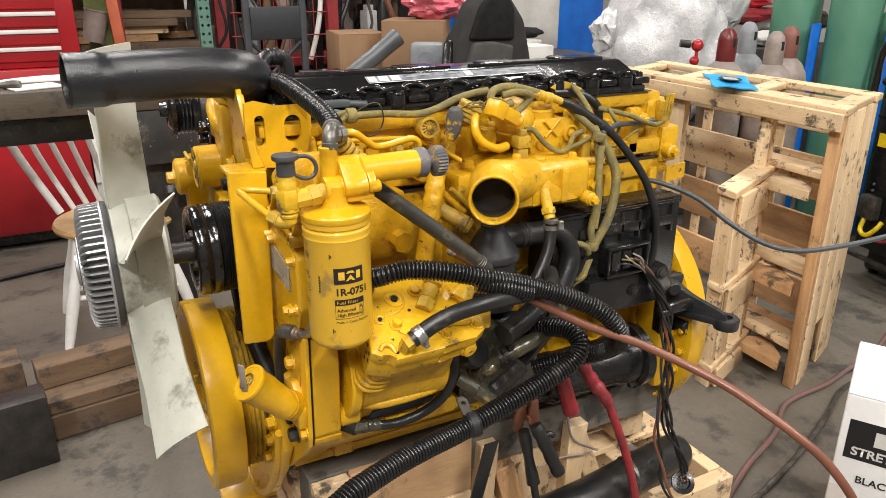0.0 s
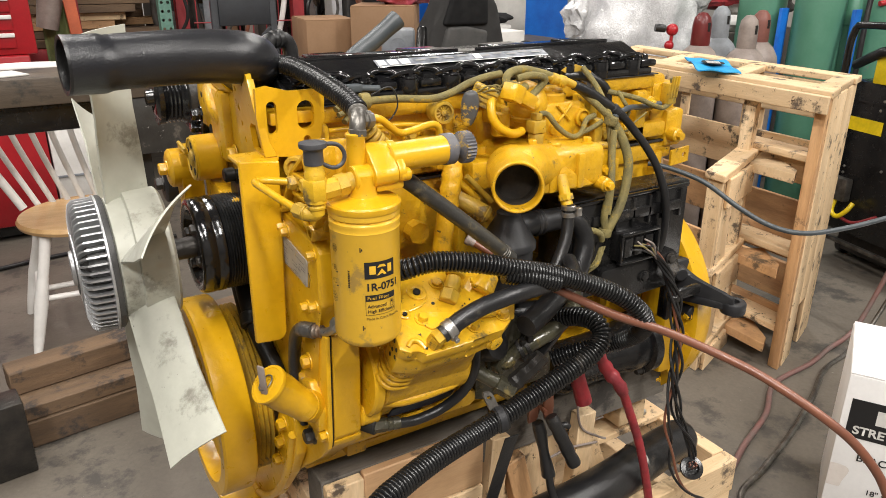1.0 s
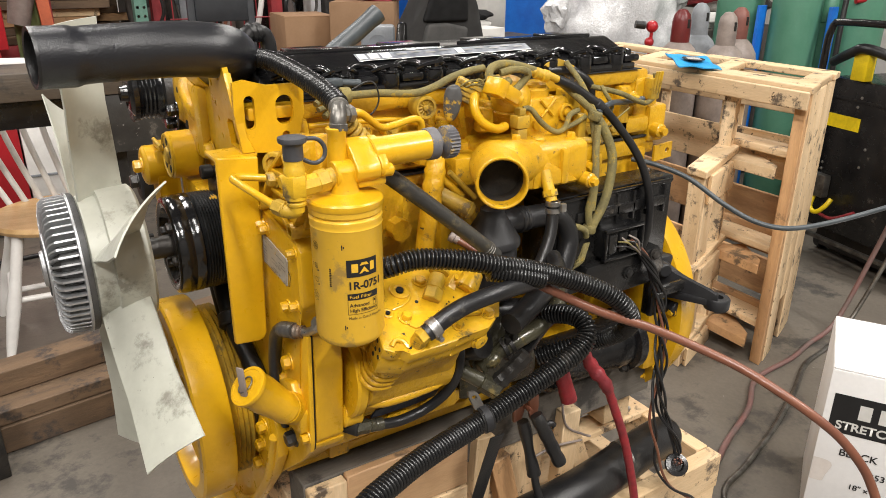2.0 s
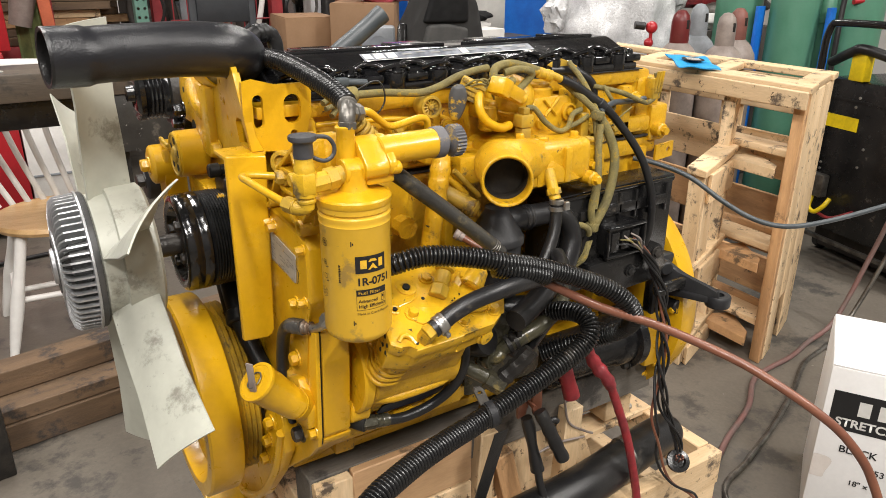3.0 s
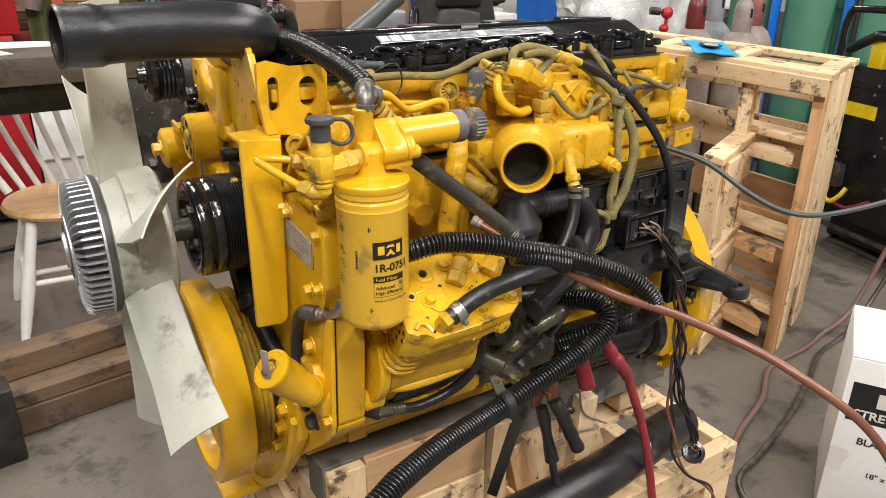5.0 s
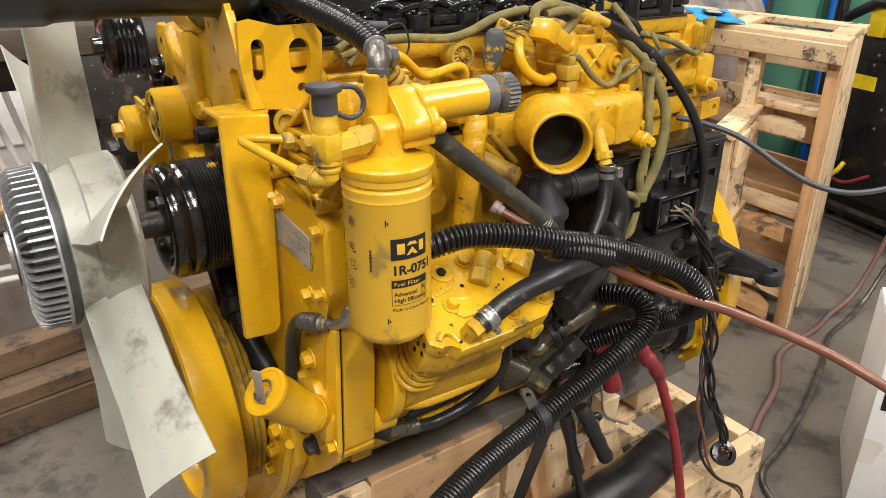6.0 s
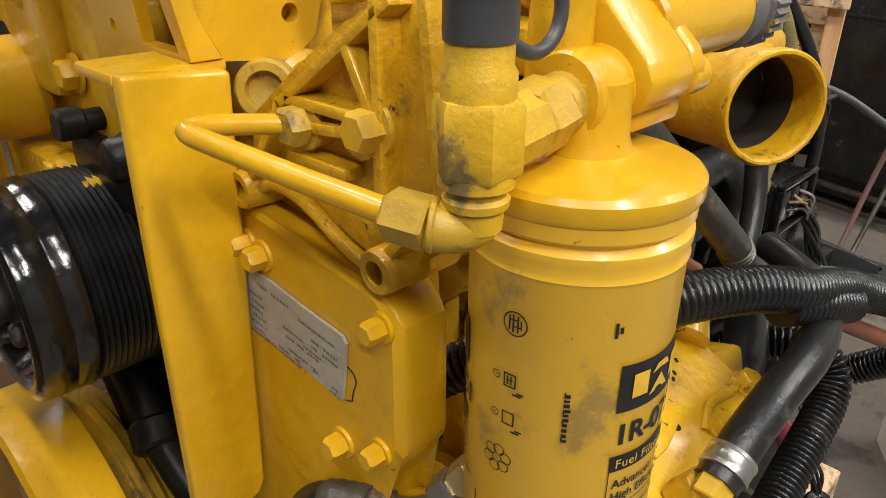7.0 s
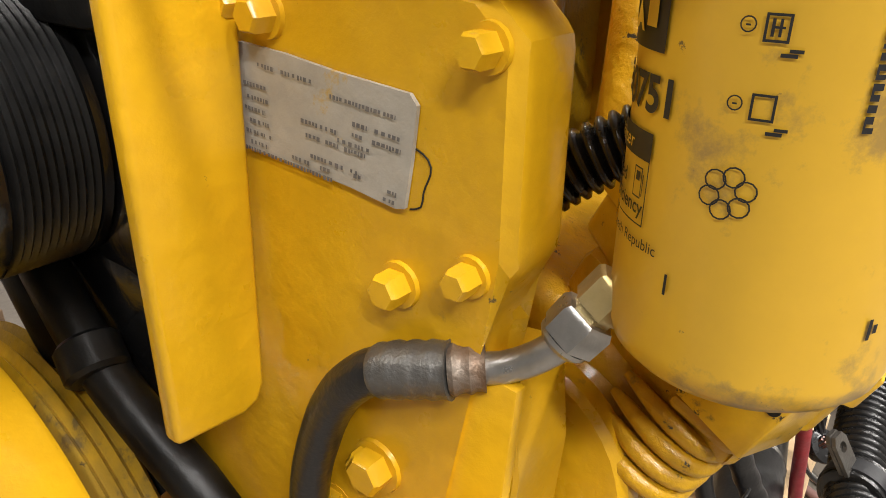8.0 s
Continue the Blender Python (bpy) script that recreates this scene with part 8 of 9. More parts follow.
for v in bm.verts:
    v.co.y = min(v.co.y, -0.002)
o = new("water_stain", finish("water_stain", bm, STAIN_MARK))
o.parent = BX

# ---- floor around the engine ----
def free_board(name, size, m, mt, label, category, group=""):
    bm = B()
    box(bm, -size[0] / 2, size[0] / 2, -size[1] / 2, size[1] / 2, -size[2] / 2, size[2] / 2, 0.003, None, 1)
    o = new(name, finish(name, bm, grained(mt, size)))
    o.matrix_basis = m
    return tagged(o, label, category, group)


free_board("timber_baulk", (0.95, 0.10, 0.085), pose(-0.17, 0.975, 0.0435, 0, 0, 8), WOOD_DARK, "rough dark timber baulk lying on the concrete floor", "timber", "timbers on the floor")
free_board("timber_baulk", (0.95, 0.14, 0.045), pose(-0.20, 1.0, 0.110, 0, 0, 8), WOOD_DARK, "brown-stained plank on a dark baulk", "timber", "timbers on the floor")
free_board("timber_baulk", (0.80, 0.09, 0.075), pose(-0.10, 1.09, 0.172, 0, 0, 10), WOOD_DARK, "dark squared timber stacked on a plank", "timber", "timbers on the floor")
free_board("timber_baulk", (0.30, 0.12, 0.09), pose(-0.68, 1.06, 0.18, 0, 0, 8), WOOD_DARK, "short sawn timber offcut on the stack", "timber", "timbers on the floor")
free_board("timber_baulk", (0.5, 0.30, 0.13), pose(-0.80, 1.08, 0.065, 0, 0, 8), WOOD_DARK, "wide dark timber under the offcut", "timber", "timbers on the floor")
bm = B()
box(bm, -0.26, 0.0, 0.0, 0.10, 0, 0.225, 0.006)
bl = solid("steel_block", bm, DARK_IRON, "dark scuffed steel block standing on the floor", "steel block")
bl.matrix_basis = pose(-0.455, 0.765, 0.0, 0, 0, 8)
bm = B()
lathe(bm, (-0.05, -0.0006, 0.028), (0, -1, 0), [(0.008, 0), (0.006, 0.001)], 12)
part("bolt_hole", bm, RED_CABLE, bl)
# cables on the concrete
for nm, pts, r, mt, lab in (("floor_cable", [(1.0, -0.55, 0.010), (1.09, -0.33, 0.010), (1.30, -0.21, 0.010), (1.54, -0.12, 0.010), (1.72, -0.02, 0.010), (1.95, 0.0, 0.010), (2.1, 0.03, 0.010), (2.28, 0.04, 0.05), (2.40, 0.02, 0.30), (2.44, -0.02, 0.55)], 0.009, DUSTY_RED, "dusty red cable lying on the floor"),
                            ("floor_cable", [(1.02, -0.62, 0.009), (1.124, -0.354, 0.009), (1.30, -0.29, 0.009), (1.495, -0.233, 0.009), (1.75, -0.14, 0.009), (1.96, -0.05, 0.009), (2.15, -0.02, 0.009), (2.30, 0.0, 0.06), (2.42, -0.03, 0.32), (2.46, -0.06, 0.55)], 0.008, GREY_FIT, "dusty grey cable lying on the floor"),
                            ("floor_cable", [(-1.5, 2.2, 0.012), (-0.9, 2.35, 0.012), (-0.3, 2.5, 0.012), (0.3, 2.5, 0.012)], 0.011, BLACK_RUBBER, "black cable along the floor by the cabinet")):
    bm = B()
    sweep(bm, pts, r, 10, 0.03)
    solid(nm, bm, mt, lab, "cable", pts[0], "cables on the floor")

# ---- chair with white spindles ----
CHAIR = thing("spindle_chair", (-0.17, 1.68, 0.0), "white painted spindle-back chair with a varnished wooden seat", "chair")
bm = B()
lathe(bm, (-0.17, 1.68, 0.43), (0, 0, 1), [(0.19, 0), (0.222, 0.008), (0.226, 0.02), (0.218, 0.033), (0.10, 0.028), (0, 0.026)], 48, True, False)
part("seat", bm, WOOD_SEAT, CHAIR, "varnished round wooden seat")
for dx, dy in ((-0.14, -0.13), (0.14, -0.13), (-0.14, 0.14), (0.14, 0.14)):
    bm = B()
    lathe(bm, (-0.17 + dx * 1.75, 1.68 + dy * 1.55, 0.0), (-dx * 0.75, -dy * 0.55, 0.43), [(0.013, 0), (0.018, 0.06), (0.024, 0.20), (0.019, 0.30), (0.02, 0.445)], 16)
    part("leg", bm, WHITE_PAINT, CHAIR)
for a, c in (((-0.375, 1.50, 0.17), (-0.36, 1.86, 0.19)), ((0.03, 1.50, 0.17), (0.02, 1.86, 0.19)), ((-0.37, 1.68, 0.18), (0.03, 1.68, 0.18)), ((-0.37, 1.53, 0.20), (0.03, 1.50, 0.20))):
    bm = B()
    cyl(bm, a, c, 0.011, seg=12)
    part("stretcher", bm, WHITE_PAINT, CHAIR)
for k in range(8):
    bm = B()
    p0 = (-0.36 + 0.053 * k, 1.845 + 0.03 * math.sin(k * math.pi / 7), 0.455)
    p1 = (-0.56 + 0.078 * k, 1.94 + 0.03 * math.sin(k * math.pi / 7), 0.95)
    sweep(bm, [p0, ((p0[0] + p1[0]) / 2 - 0.008, (p0[1] + p1[1]) / 2, 0.69), p1], 0.016 if k in (0, 7) else 0.0115, 12, 0.05)
    part("spindle", bm, WHITE_PAINT, CHAIR)
bm = B()
sweep(bm, [(-0.585, 1.93, 0.945), (-0.45, 1.955, 0.96), (-0.28, 1.97, 0.965), (-0.12, 1.965, 0.96), (0.01, 1.945, 0.945)], 0.022, 12, 0.03)
part("top_rail", bm, WHITE_PAINT, CHAIR)

# ---- workbench ----
BE = thing("workbench", (-1.2, 1.8, 0.0), "heavy timber-topped workbench with an apron made black for shade", "workbench")
bm = B()
box(bm, -2.6, 0.30, 1.50, 1.78, 0.895, 0.985, 0.005)
part("benchtop", bm, grained(WOOD_BENCH, (2, 1, 0)), BE, "worn thick timber benchtop")
# apron coloured black for the deep shade below the benchtop
bm = B()
box(bm, -2.6, 0.06, 1.54, 1.57, 0.80, 0.893, 0.003)
part("apron", bm, BLACK_PLASTIC, BE)
for x, y in ((-2.55, 1.56), (-2.55, 1.68)):
    bm = B()
    box(bm, x, x + 0.08, y, y + 0.08, 0, 0.893, 0.003)
    part("bench_leg", bm, DARK_IRON, BE)
bm = B()
box(bm, -0.04, 0.09, 1.575, 1.74, 0.0, 0.893, 0.004)
part("bench_leg", bm, DARK_IRON, BE)
bm = B()
box(bm, -0.05, 0.30, 1.51, 1.535, 0.69, 0.893, 0.003)
part("gusset_plate", bm, CHIPPED, BE, "scuffed black steel gusset plate")
bm = B()
sweep(bm, [(-0.62, 1.60, 0.998), (-0.54, 1.605, 1.0), (-0.44, 1.61, 1.0), (-0.40, 1.60, 1.0)], lambda i, u: 0.010 + 0.006 * math.sin(u * 9), 10, 0.012)
solid("spanner", bm, GREY_FIT, "greasy steel spanner lying on the bench", "spanner", (-0.5, 1.6, 0.998))
bm = B()
box(bm, -0.085, 0.085, -0.07, 0.07, 0, 0.004, 0.001)
pp = solid("paper_sheet", bm, PAPER, "sheet of paper lying on the bench edge", "paper")
pp.matrix_basis = pose(-0.36, 1.62, 0.986, 0, 0, 20)

# ---- red tool cabinet ----
TC = thing("tool_cabinet", (-0.8, 3.0, 0.0), "tall red enamelled tool cabinet with silver drawer pulls", "tool cabinet")
bm = B()
box(bm, -1.6, -0.20, 2.86, 3.4, 0.08, 0.92, 0.008)
part("cabinet_body", bm, RED_PAINT, TC)
bm = B()
box(bm, -1.5, -0.16, 2.90, 3.38, 0.922, 1.5, 0.008)
part("top_chest", bm, RED_PAINT, TC)
for k in range(5):
    z = 0.955 + k * 0.083
    bm = B()
    box(bm, -1.45, -0.245, 2.885, 2.899, z, z + 0.07, 0.003)
    d = part("drawer", bm, RED_PAINT, TC)
    bm = B()
    box(bm, -1.45, -0.245, 2.872, 2.888, z + 0.05, z + 0.069, 0.003)
    part("drawer_pull", bm, WHITE_PAINT, d, "bright silver drawer pull")
bm = B()
box(bm, -0.95, -0.35, 2.852, 2.859, 0.62, 0.80, 0.002)
part("vent_panel", bm, BLACK_PLASTIC, TC)
bm = B()
box(bm, -1.6, -0.13, 2.9, 3.38, 0.02, 0.08, 0.004)
part("plinth", bm, BLACK_PLASTIC, TC)

bm = B()
box(bm, -0.192, 0.045, 2.87, 3.30, 0.0, 0.62, 0.006)
WP_ = solid("white_bin", bm, WHITE_PAINT, "white enamelled steel bin beside the red cabinet", "bin", (-0.07, 3.0, 0))
bm = B()
box(bm, -0.19, 0.043, 2.862, 2.8695, 0.30, 0.312, 0.002)
part("seam", bm, GREY_PAINT, WP_)

# ---- storage racks along the back ----
RK = thing("pallet_rack", (0.9, 3.6, 0.0), "steel pallet rack with green and red uprights", "rack")
def upright(x, y, mt, w=0.07):
    bm = B()
    hs = [circle2(s, 0.62 + k * 0.05, 0.009, 8) for k in range(20) for s in (-0.018, 0.018)] if mt is GREEN_STEEL else []
    plate(bm, [(-w / 2, 0), (w / 2, 0), (w / 2, 2.2), (-w / 2, 2.2)], hs, (x, y, 0), (1, 0, 0), (0, 0, 1), -0.003)
    box(bm, x - w / 2, x - w / 2 + 0.004, y + 0.004, y + 0.07, 0, 2.2)
    box(bm, x + w / 2 - 0.004, x + w / 2, y + 0.004, y + 0.07, 0, 2.2)
    part("upright", bm, mt, RK)


for x, y, mt in ((0.57, 3.45, GREEN_STEEL), (-0.35, 3.6, GREEN_STEEL), (0.70, 3.60, RUST_RACK), (1.36, 3.35, RUST_RACK), (1.28, 3.45, BLACK_PLASTIC), (2.1, 3.9, RUST_RACK), (0.08, 3.55, RUST_RACK)):
    upright(x, y, mt)
for z in (0.55, 0.78, 1.42):
    for y in (3.62, 4.4):
        bm = B()
        box(bm, -0.45, 2.15, y, y + 0.05, z, z + 0.09, 0.004)
        part("shelf_beam", bm, RUST_RACK if y < 4 else DARK_IRON, RK)
    bm = B()
    box(bm, -0.42, 2.12, 3.68, 4.39, z + 0.06, z + 0.085, 0.003)
    part("shelf_deck", bm, WOOD_DARK, RK)
for k in range(8):
    bm = B()
    cyl(bm, (0.74 + 0.085 * k, 3.42, 0.62), (0.74 + 0.085 * k, 3.42, 1.6), 0.004, seg=6)
    part("mesh_wire", bm, RUST_RACK, RK)
for z in (0.72, 0.86, 1.0, 1.14, 1.28):
    bm = B()
    cyl(bm, (0.72, 3.42, z), (1.36, 3.36, z), 0.004, seg=6)
    part("mesh_wire", bm, RUST_RACK, RK)
rnd = random.Random(5)
for k in range(12):
    L_ = rnd.uniform(0.5, 0.95)
    free_board("shelf_plank", (L_, rnd.uniform(0.1, 0.2), 0.045), pose(0.12 + rnd.uniform(-0.12, 0.12), 3.80 + 0.25 * (k % 2), 0.893 + 0.047 * (k // 2), 0, 0, rnd.uniform(-4, 4)),
               WOOD_WARM if k in (4, 5) else (WOOD if k in (6, 9) else WOOD_DARK), "rough planks stacked on the rack shelf", "plank", "planks on the rack")
for k in range(14):
    x, y, z = 0.72 + (k % 7) * 0.2 + rnd.uniform(-0.05, 0.05), 3.75 + 0.28 * (k // 7), 0.8655
    bm = B()
    w, d, h = rnd.uniform(0.06, 0.15), rnd.uniform(0.06, 0.14), rnd.uniform(0.08, 0.42)
    if k % 3 == 0:
        lathe(bm, (0, 0, 0), (0, 0, 1), [(w * 0.5, 0), (w * 0.5, h * 0.7), (w * 0.3, h * 0.8), (w * 0.2, h)], 18)
    else:
        box(bm, -w / 2, w / 2, -d / 2, d / 2, 0, h, 0.006)
        box(bm, -w * 0.3, w * 0.3, -d * 0.3, d * 0.3, h, h * 1.15, 0.004)
    o = solid("stored_part", bm, [CLUTTER_DARK, GREY_PAINT, TAN, CARD, BLACK_PLASTIC, WHITE_PAINT, DARK_IRON][k % 7], "dusty machine part stored on the rack", "machine part", group="parts on the rack")
    o.matrix_basis = pose(x, y, z, 0, 0, rnd.uniform(-30, 30))
for k in range(10):
    bm = B()
    x, y = 0.70 + 0.15 * k, 3.44 - 0.02 * (k % 3)
    sweep(bm, [(x, y, 1.5), (x + rnd.uniform(-0.05, 0.05), y - 0.02, 1.25), (x + rnd.uniform(-0.1, 0.1), y - 0.03, 1.05), (x + rnd.uniform(-0.1, 0.1), y, rnd.uniform(0.8, 0.95))], rnd.uniform(0.006, 0.02), 8, 0.03)
    solid("hanging_part", bm, [BLACK_RUBBER, GREY_FIT, BROWN_HOSE, DARK_IRON, WHITE_PAINT][k % 5], "loose hose or bracket hung on the rack mesh", "hung part", (x, y, 1.5), "parts hung on the rack")
for k in range(46):
    x, y = 0.62 + (k % 23) * 0.068 + rnd.uniform(-0.03, 0.03), (3.88 if k < 23 else 4.22) + rnd.uniform(-0.06, 0.06)
    w, h = rnd.uniform(0.03, 0.10), rnd.uniform(0.18, 0.62)
    bm = B()
    if k % 4 == 0:
        sweep(bm, [(0, 0, 0), (rnd.uniform(-0.05, 0.05), 0.02, h * 0.4), (rnd.uniform(-0.09, 0.09), 0, h * 0.75), (rnd.uniform(-0.12, 0.12), 0.02, h)], w * 0.28, 10, 0.03)
    elif k % 4 == 1:
        lathe(bm, (0, 0, 0), (0.08, 0, 1), [(w * 0.7, 0), (w * 0.7, h * 0.3), (w * 0.35, h * 0.34), (w * 0.35, h * 0.8), (w * 0.5, h * 0.82), (w * 0.5, h * 0.9)], 14)
    else:
        prism(bm, [(-w, 0), (w, 0), (w * rnd.uniform(0.5, 1.2), h * 0.5), (w * 0.5, h), (-w * rnd.uniform(0.2, 0.9), h * 0.9), (-w * 1.1, h * 0.45)], (0, 0, 0), (1, 0, 0), (0, 0, 1), rnd.uniform(0.02, 0.06), 0.004)
    o = solid("stored_part", bm, [CLUTTER_DARK, WOOD_DARK, DARK_IRON, CLUTTER_DARK, TAN, MAROON, BLACK_PLASTIC, CARD, CLUTTER_DARK, GREY_FIT][k % 10], "dusty machine part stored on the rack", "machine part", group="parts on the rack")
    o.matrix_basis = pose(x, y, 0.866, rnd.uniform(-3, 3), 0, rnd.uniform(-40, 40))
for x0, x1, y, z1 in ((-0.42, 0.62, 4.52, 1.75), (0.64, 1.50, 4.50, 1.66), (1.52, 2.2, 4.54, 1.72)):
    free_board("plywood_sheet", (x1 - x0, 0.02, z1), pose((x0 + x1) / 2, y, z1 / 2, 0, 0, 0), WOOD_DARK, "dark weathered plywood sheet standing behind the rack", "plywood sheet", "sheets behind the rack")
# bucket, orange post, green tarp by the cabinet
bm = B()
lathe(bm, (0, 0, 0), (0, 0, 1), [(0.055, 0), (0.066, 0.17), (0.07, 0.172), (0.07, 0.178), (0.062, 0.178), (0.05, 0.01)], 28)
o = solid("plastic_bucket", bm, TAN, "dirty off-white plastic bucket hung at an angle", "bucket")
o.matrix_basis = pose(-0.07, 3.42, 1.0, 0, 14, 0)
bm = B()
box(bm, -0.03, 0.03, -0.025, 0.025, 0, 1.6, 0.004)
o = solid("orange_post", bm, mat("orange_steel", (0.5, 0.11, 0.04), 0.5), "orange painted steel post leaning on the rack", "post")
o.matrix_basis = pose(0.115, 3.36, 0.0, 0, -3, 0)
bm = B()
bmesh.ops.create_grid(bm, x_segments=14, y_segments=20, size=1, matrix=Matrix.Translation((-0.005, 3.46, 0.8)) @ Matrix.Rotation(radians(90), 4, "X") @ Matrix.Diagonal((0.085, 0.8, 1, 1)))
for v in bm.verts:
    v.co.y += 0.02 * math.sin(v.co.x * 60) + 0.01 * math.sin(v.co.z * 9)
bmesh.ops.solidify(bm, geom=bm.faces[:], thickness=0.003)
solid("green_tarp", bm, mat("green_tarp", (0.17, 0.20, 0.07), 0.7, col2=(0.10, 0.13, 0.05), scale=9), "faded green tarpaulin hung from the rack", "tarpaulin")

# ---- grey folding chair ----
CHAIR_GREY = mat("dark_grey_chair_paint", (0.028, 0.031, 0.037), 0.55, scale=10, grain=0.03)
GC = thing("grey_chair", (0.68, 2.25, 0.0), "plain dark grey metal chair seen from behind", "chair")
for x in (0.54, 0.81):
    bm = B()
    box(bm, x - 0.016, x + 0.016, 2.20, 2.225, 0, 1.26, 0.004)
    part("back_post", bm, CHAIR_GREY, GC)
bm = B()
box(bm, 0.556, 0.794, 2.195, 2.21, 1.07, 1.22, 0.005)
part("back_panel", bm, CHAIR_GREY, GC)
for a, c in (((0.55, 2.215, 1.06), (0.80, 2.22, 0.82)), ((0.80, 2.215, 1.06), (0.55, 2.22, 0.82))):
    bm = B()
    cyl(bm, a, c, 0.009, seg=10)
    part("brace", bm, CHAIR_GREY, GC)
bm = B()
box(bm, 0.53, 0.82, 2.23, 2.60, 0.44, 0.47, 0.006)
part("seat", bm, GREY_CABLE, GC)
for x in (0.545, 0.805):
    bm = B()
    box(bm, x - 0.014, x + 0.014, 2.57, 2.595, 0, 0.44, 0.003)
    part("leg", bm, GREY_CABLE, GC)

# ---- cartons on a low bench ----
bm = B()
box(bm, 1.10, 2.20, 2.55, 3.2, 0.0, 0.70, 0.01)
solid("storage_bin", bm, CLUTTER_DARK, "large dark storage bin under the cartons", "bin", (1.6, 2.9, 0))


def carton(x, y, z, w, d, h, rz, label, open_flap=False):
    th = thing("cardboard_box", (x, y, z), label, "cardboard box", "cardboard boxes")
    bm = B()
    M = pose(x, y, z, 0, 0, rz)
    box(bm, -w / 2, w / 2, -d / 2, d / 2, 0, h, 0.004, M)
    part("carton_body", bm, CARD, th)
    bm = B()
    box(bm, -w / 2 + 0.003, -0.002, -d / 2 + 0.002, d / 2 - 0.002, h, h + 0.004, 0.001, M)
    part("flap", bm, CARD, th)
    bm = B()
    box(bm, 0.002, w / 2 - 0.003, -d / 2 + 0.002, d / 2 - 0.002, h, h + 0.004, 0.001, M)
    part("flap", bm, CARD, th)
    return th


carton(1.66, 2.72, 0.702, 0.36, 0.36, 0.41, -34, "plain brown cardboard box closed with a seam")
carton(1.38, 3.00, 0.702, 0.30, 0.40, 0.33, -8, "dull brown cardboard box with a blue mark")
bm = B()
blob(bm, (1.78, 2.70, 1.20), (0.19, 0.14, 0.09), 0.35, 2.2, 4, 3.0)
solid("film_bag", bm, PINK_FILM, "clear bag of pink plastic film on a carton", "bag", (1.78, 2.7, 1.12))
bm = B()
box(bm, -0.09, 0.09, -0.07, 0.07, 0, 0.17, 0.02)
lathe(bm, (0, -0.072, 0.08), (0, -1, 0), [(0.055, 0), (0.045, 0.002), (0.04, -0.02)], 24)
o = solid("lamp_housing", bm, GREY_PAINT, "grey work-lamp housing on the bin", "work lamp")
o.matrix_basis = pose(1.56, 2.38, 0.84, 0, 0, -30)
bm = B()
box(bm, 1.44, 1.75, 2.26, 2.54, 0.0, 0.838, 0.01)
solid("parts_bin", bm, BLUE, "blue plastic parts bin", "bin", (1.6, 2.4, 0))

# ---- vehicle seat ----
VS = thing("vehicle_seat", (1.70, 1.90, 0.0), "dark grey fabric vehicle seat with armrest", "seat")


def cushion(name, m, sx, sy, sz, mt, rough=0.0):
    bm = B()
    box(bm, -sx / 2, sx / 2, -sy / 2, sy / 2, -sz / 2, sz / 2, min(sx, sy, sz) * 0.42, m, 5)
    return part(name, bm, mt, VS, angle=60)


BACK = [(1.472, 0.70), (1.475, 0.93), (1.515, 1.05), (1.585, 1.222), (1.66, 1.275), (1.80, 1.275), (1.90, 1.145), (1.95, 0.946), (1.945, 0.70)]
HEAD = [(1.555, 1.055), (1.618, 1.215), (1.67, 1.262), (1.78, 1.262), (1.815, 1.20), (1.82, 1.05)]
LUMB = [(1.535, 0.72), (1.543, 0.925), (1.58, 1.046), (1.69, 1.048), (1.815, 1.022), (1.80, 0.91), (1.79, 0.72)]


def seat_slab(name, outline, y0, y1, mt, bev):
    bm = B()
    prism(bm, outline, (0, y1, 0), (1, 0, 0), (0, 0, 1), y1 - y0, bev, 5)
    return part(name, bm, mt, VS, angle=60)


seat_slab("backrest", BACK, 1.91, 2.07, FABRIC_MID, 0.045)
seat_slab("head_panel", HEAD, 1.885, 1.95, FABRIC, 0.018)
seat_slab("lumbar_panel", LUMB, 1.88, 1.95, FABRIC_LIGHT, 0.018)
cushion("seat_cushion", pose(1.58, 1.74, 0.52, 4, 0, -35), 0.46, 0.48, 0.16, FABRIC)
cushion("armrest", pose(1.46, 1.95, 0.93, 50, 0, -35), 0.055, 0.28, 0.07, BLACK_PLASTIC)
cushion("armrest", pose(1.90, 1.68, 0.90, 20, 0, -35), 0.07, 0.26, 0.09, FABRIC)
bm = B()
box(bm, 1.42, 1.80, 1.62, 2.0, 0.0, 0.44, 0.02)
part("suspension_base", bm, BLACK_PLASTIC, VS)

# ---- blue sheets and white board at the back ----
for x0, x1, y, z1, mt, nm, lab, cat in ((1.92, 2.25, 3.25, 1.9, BLUE, "blue_drum_panel", "tall blue plastic panel leaning at the back", "panel"),
                                        (2.2, 2.98, 3.12, 1.9, PAPER, "white_board", "large off-white board leaning against blue panels", "board"),
                                        (2.75, 3.6, 3.4, 1.9, BLUE, "blue_drum_panel", "tall blue plastic panel leaning at the back", "panel")):
    bm = B()
    box(bm, x0, x1, y, y + 0.03, 0.86 if mt is PAPER else 0.0, z1, 0.004)
    solid(nm, bm, mt, lab, cat, ((x0 + x1) / 2, y, 0.0))
bm = B()
box(bm, 1.95, 3.0, 2.55, 3.10, 0.0, 0.86, 0.01)
solid("work_trolley", bm, CLUTTER_DARK, "dark trolley loaded with folded covers", "trolley", (2.4, 2.8, 0))
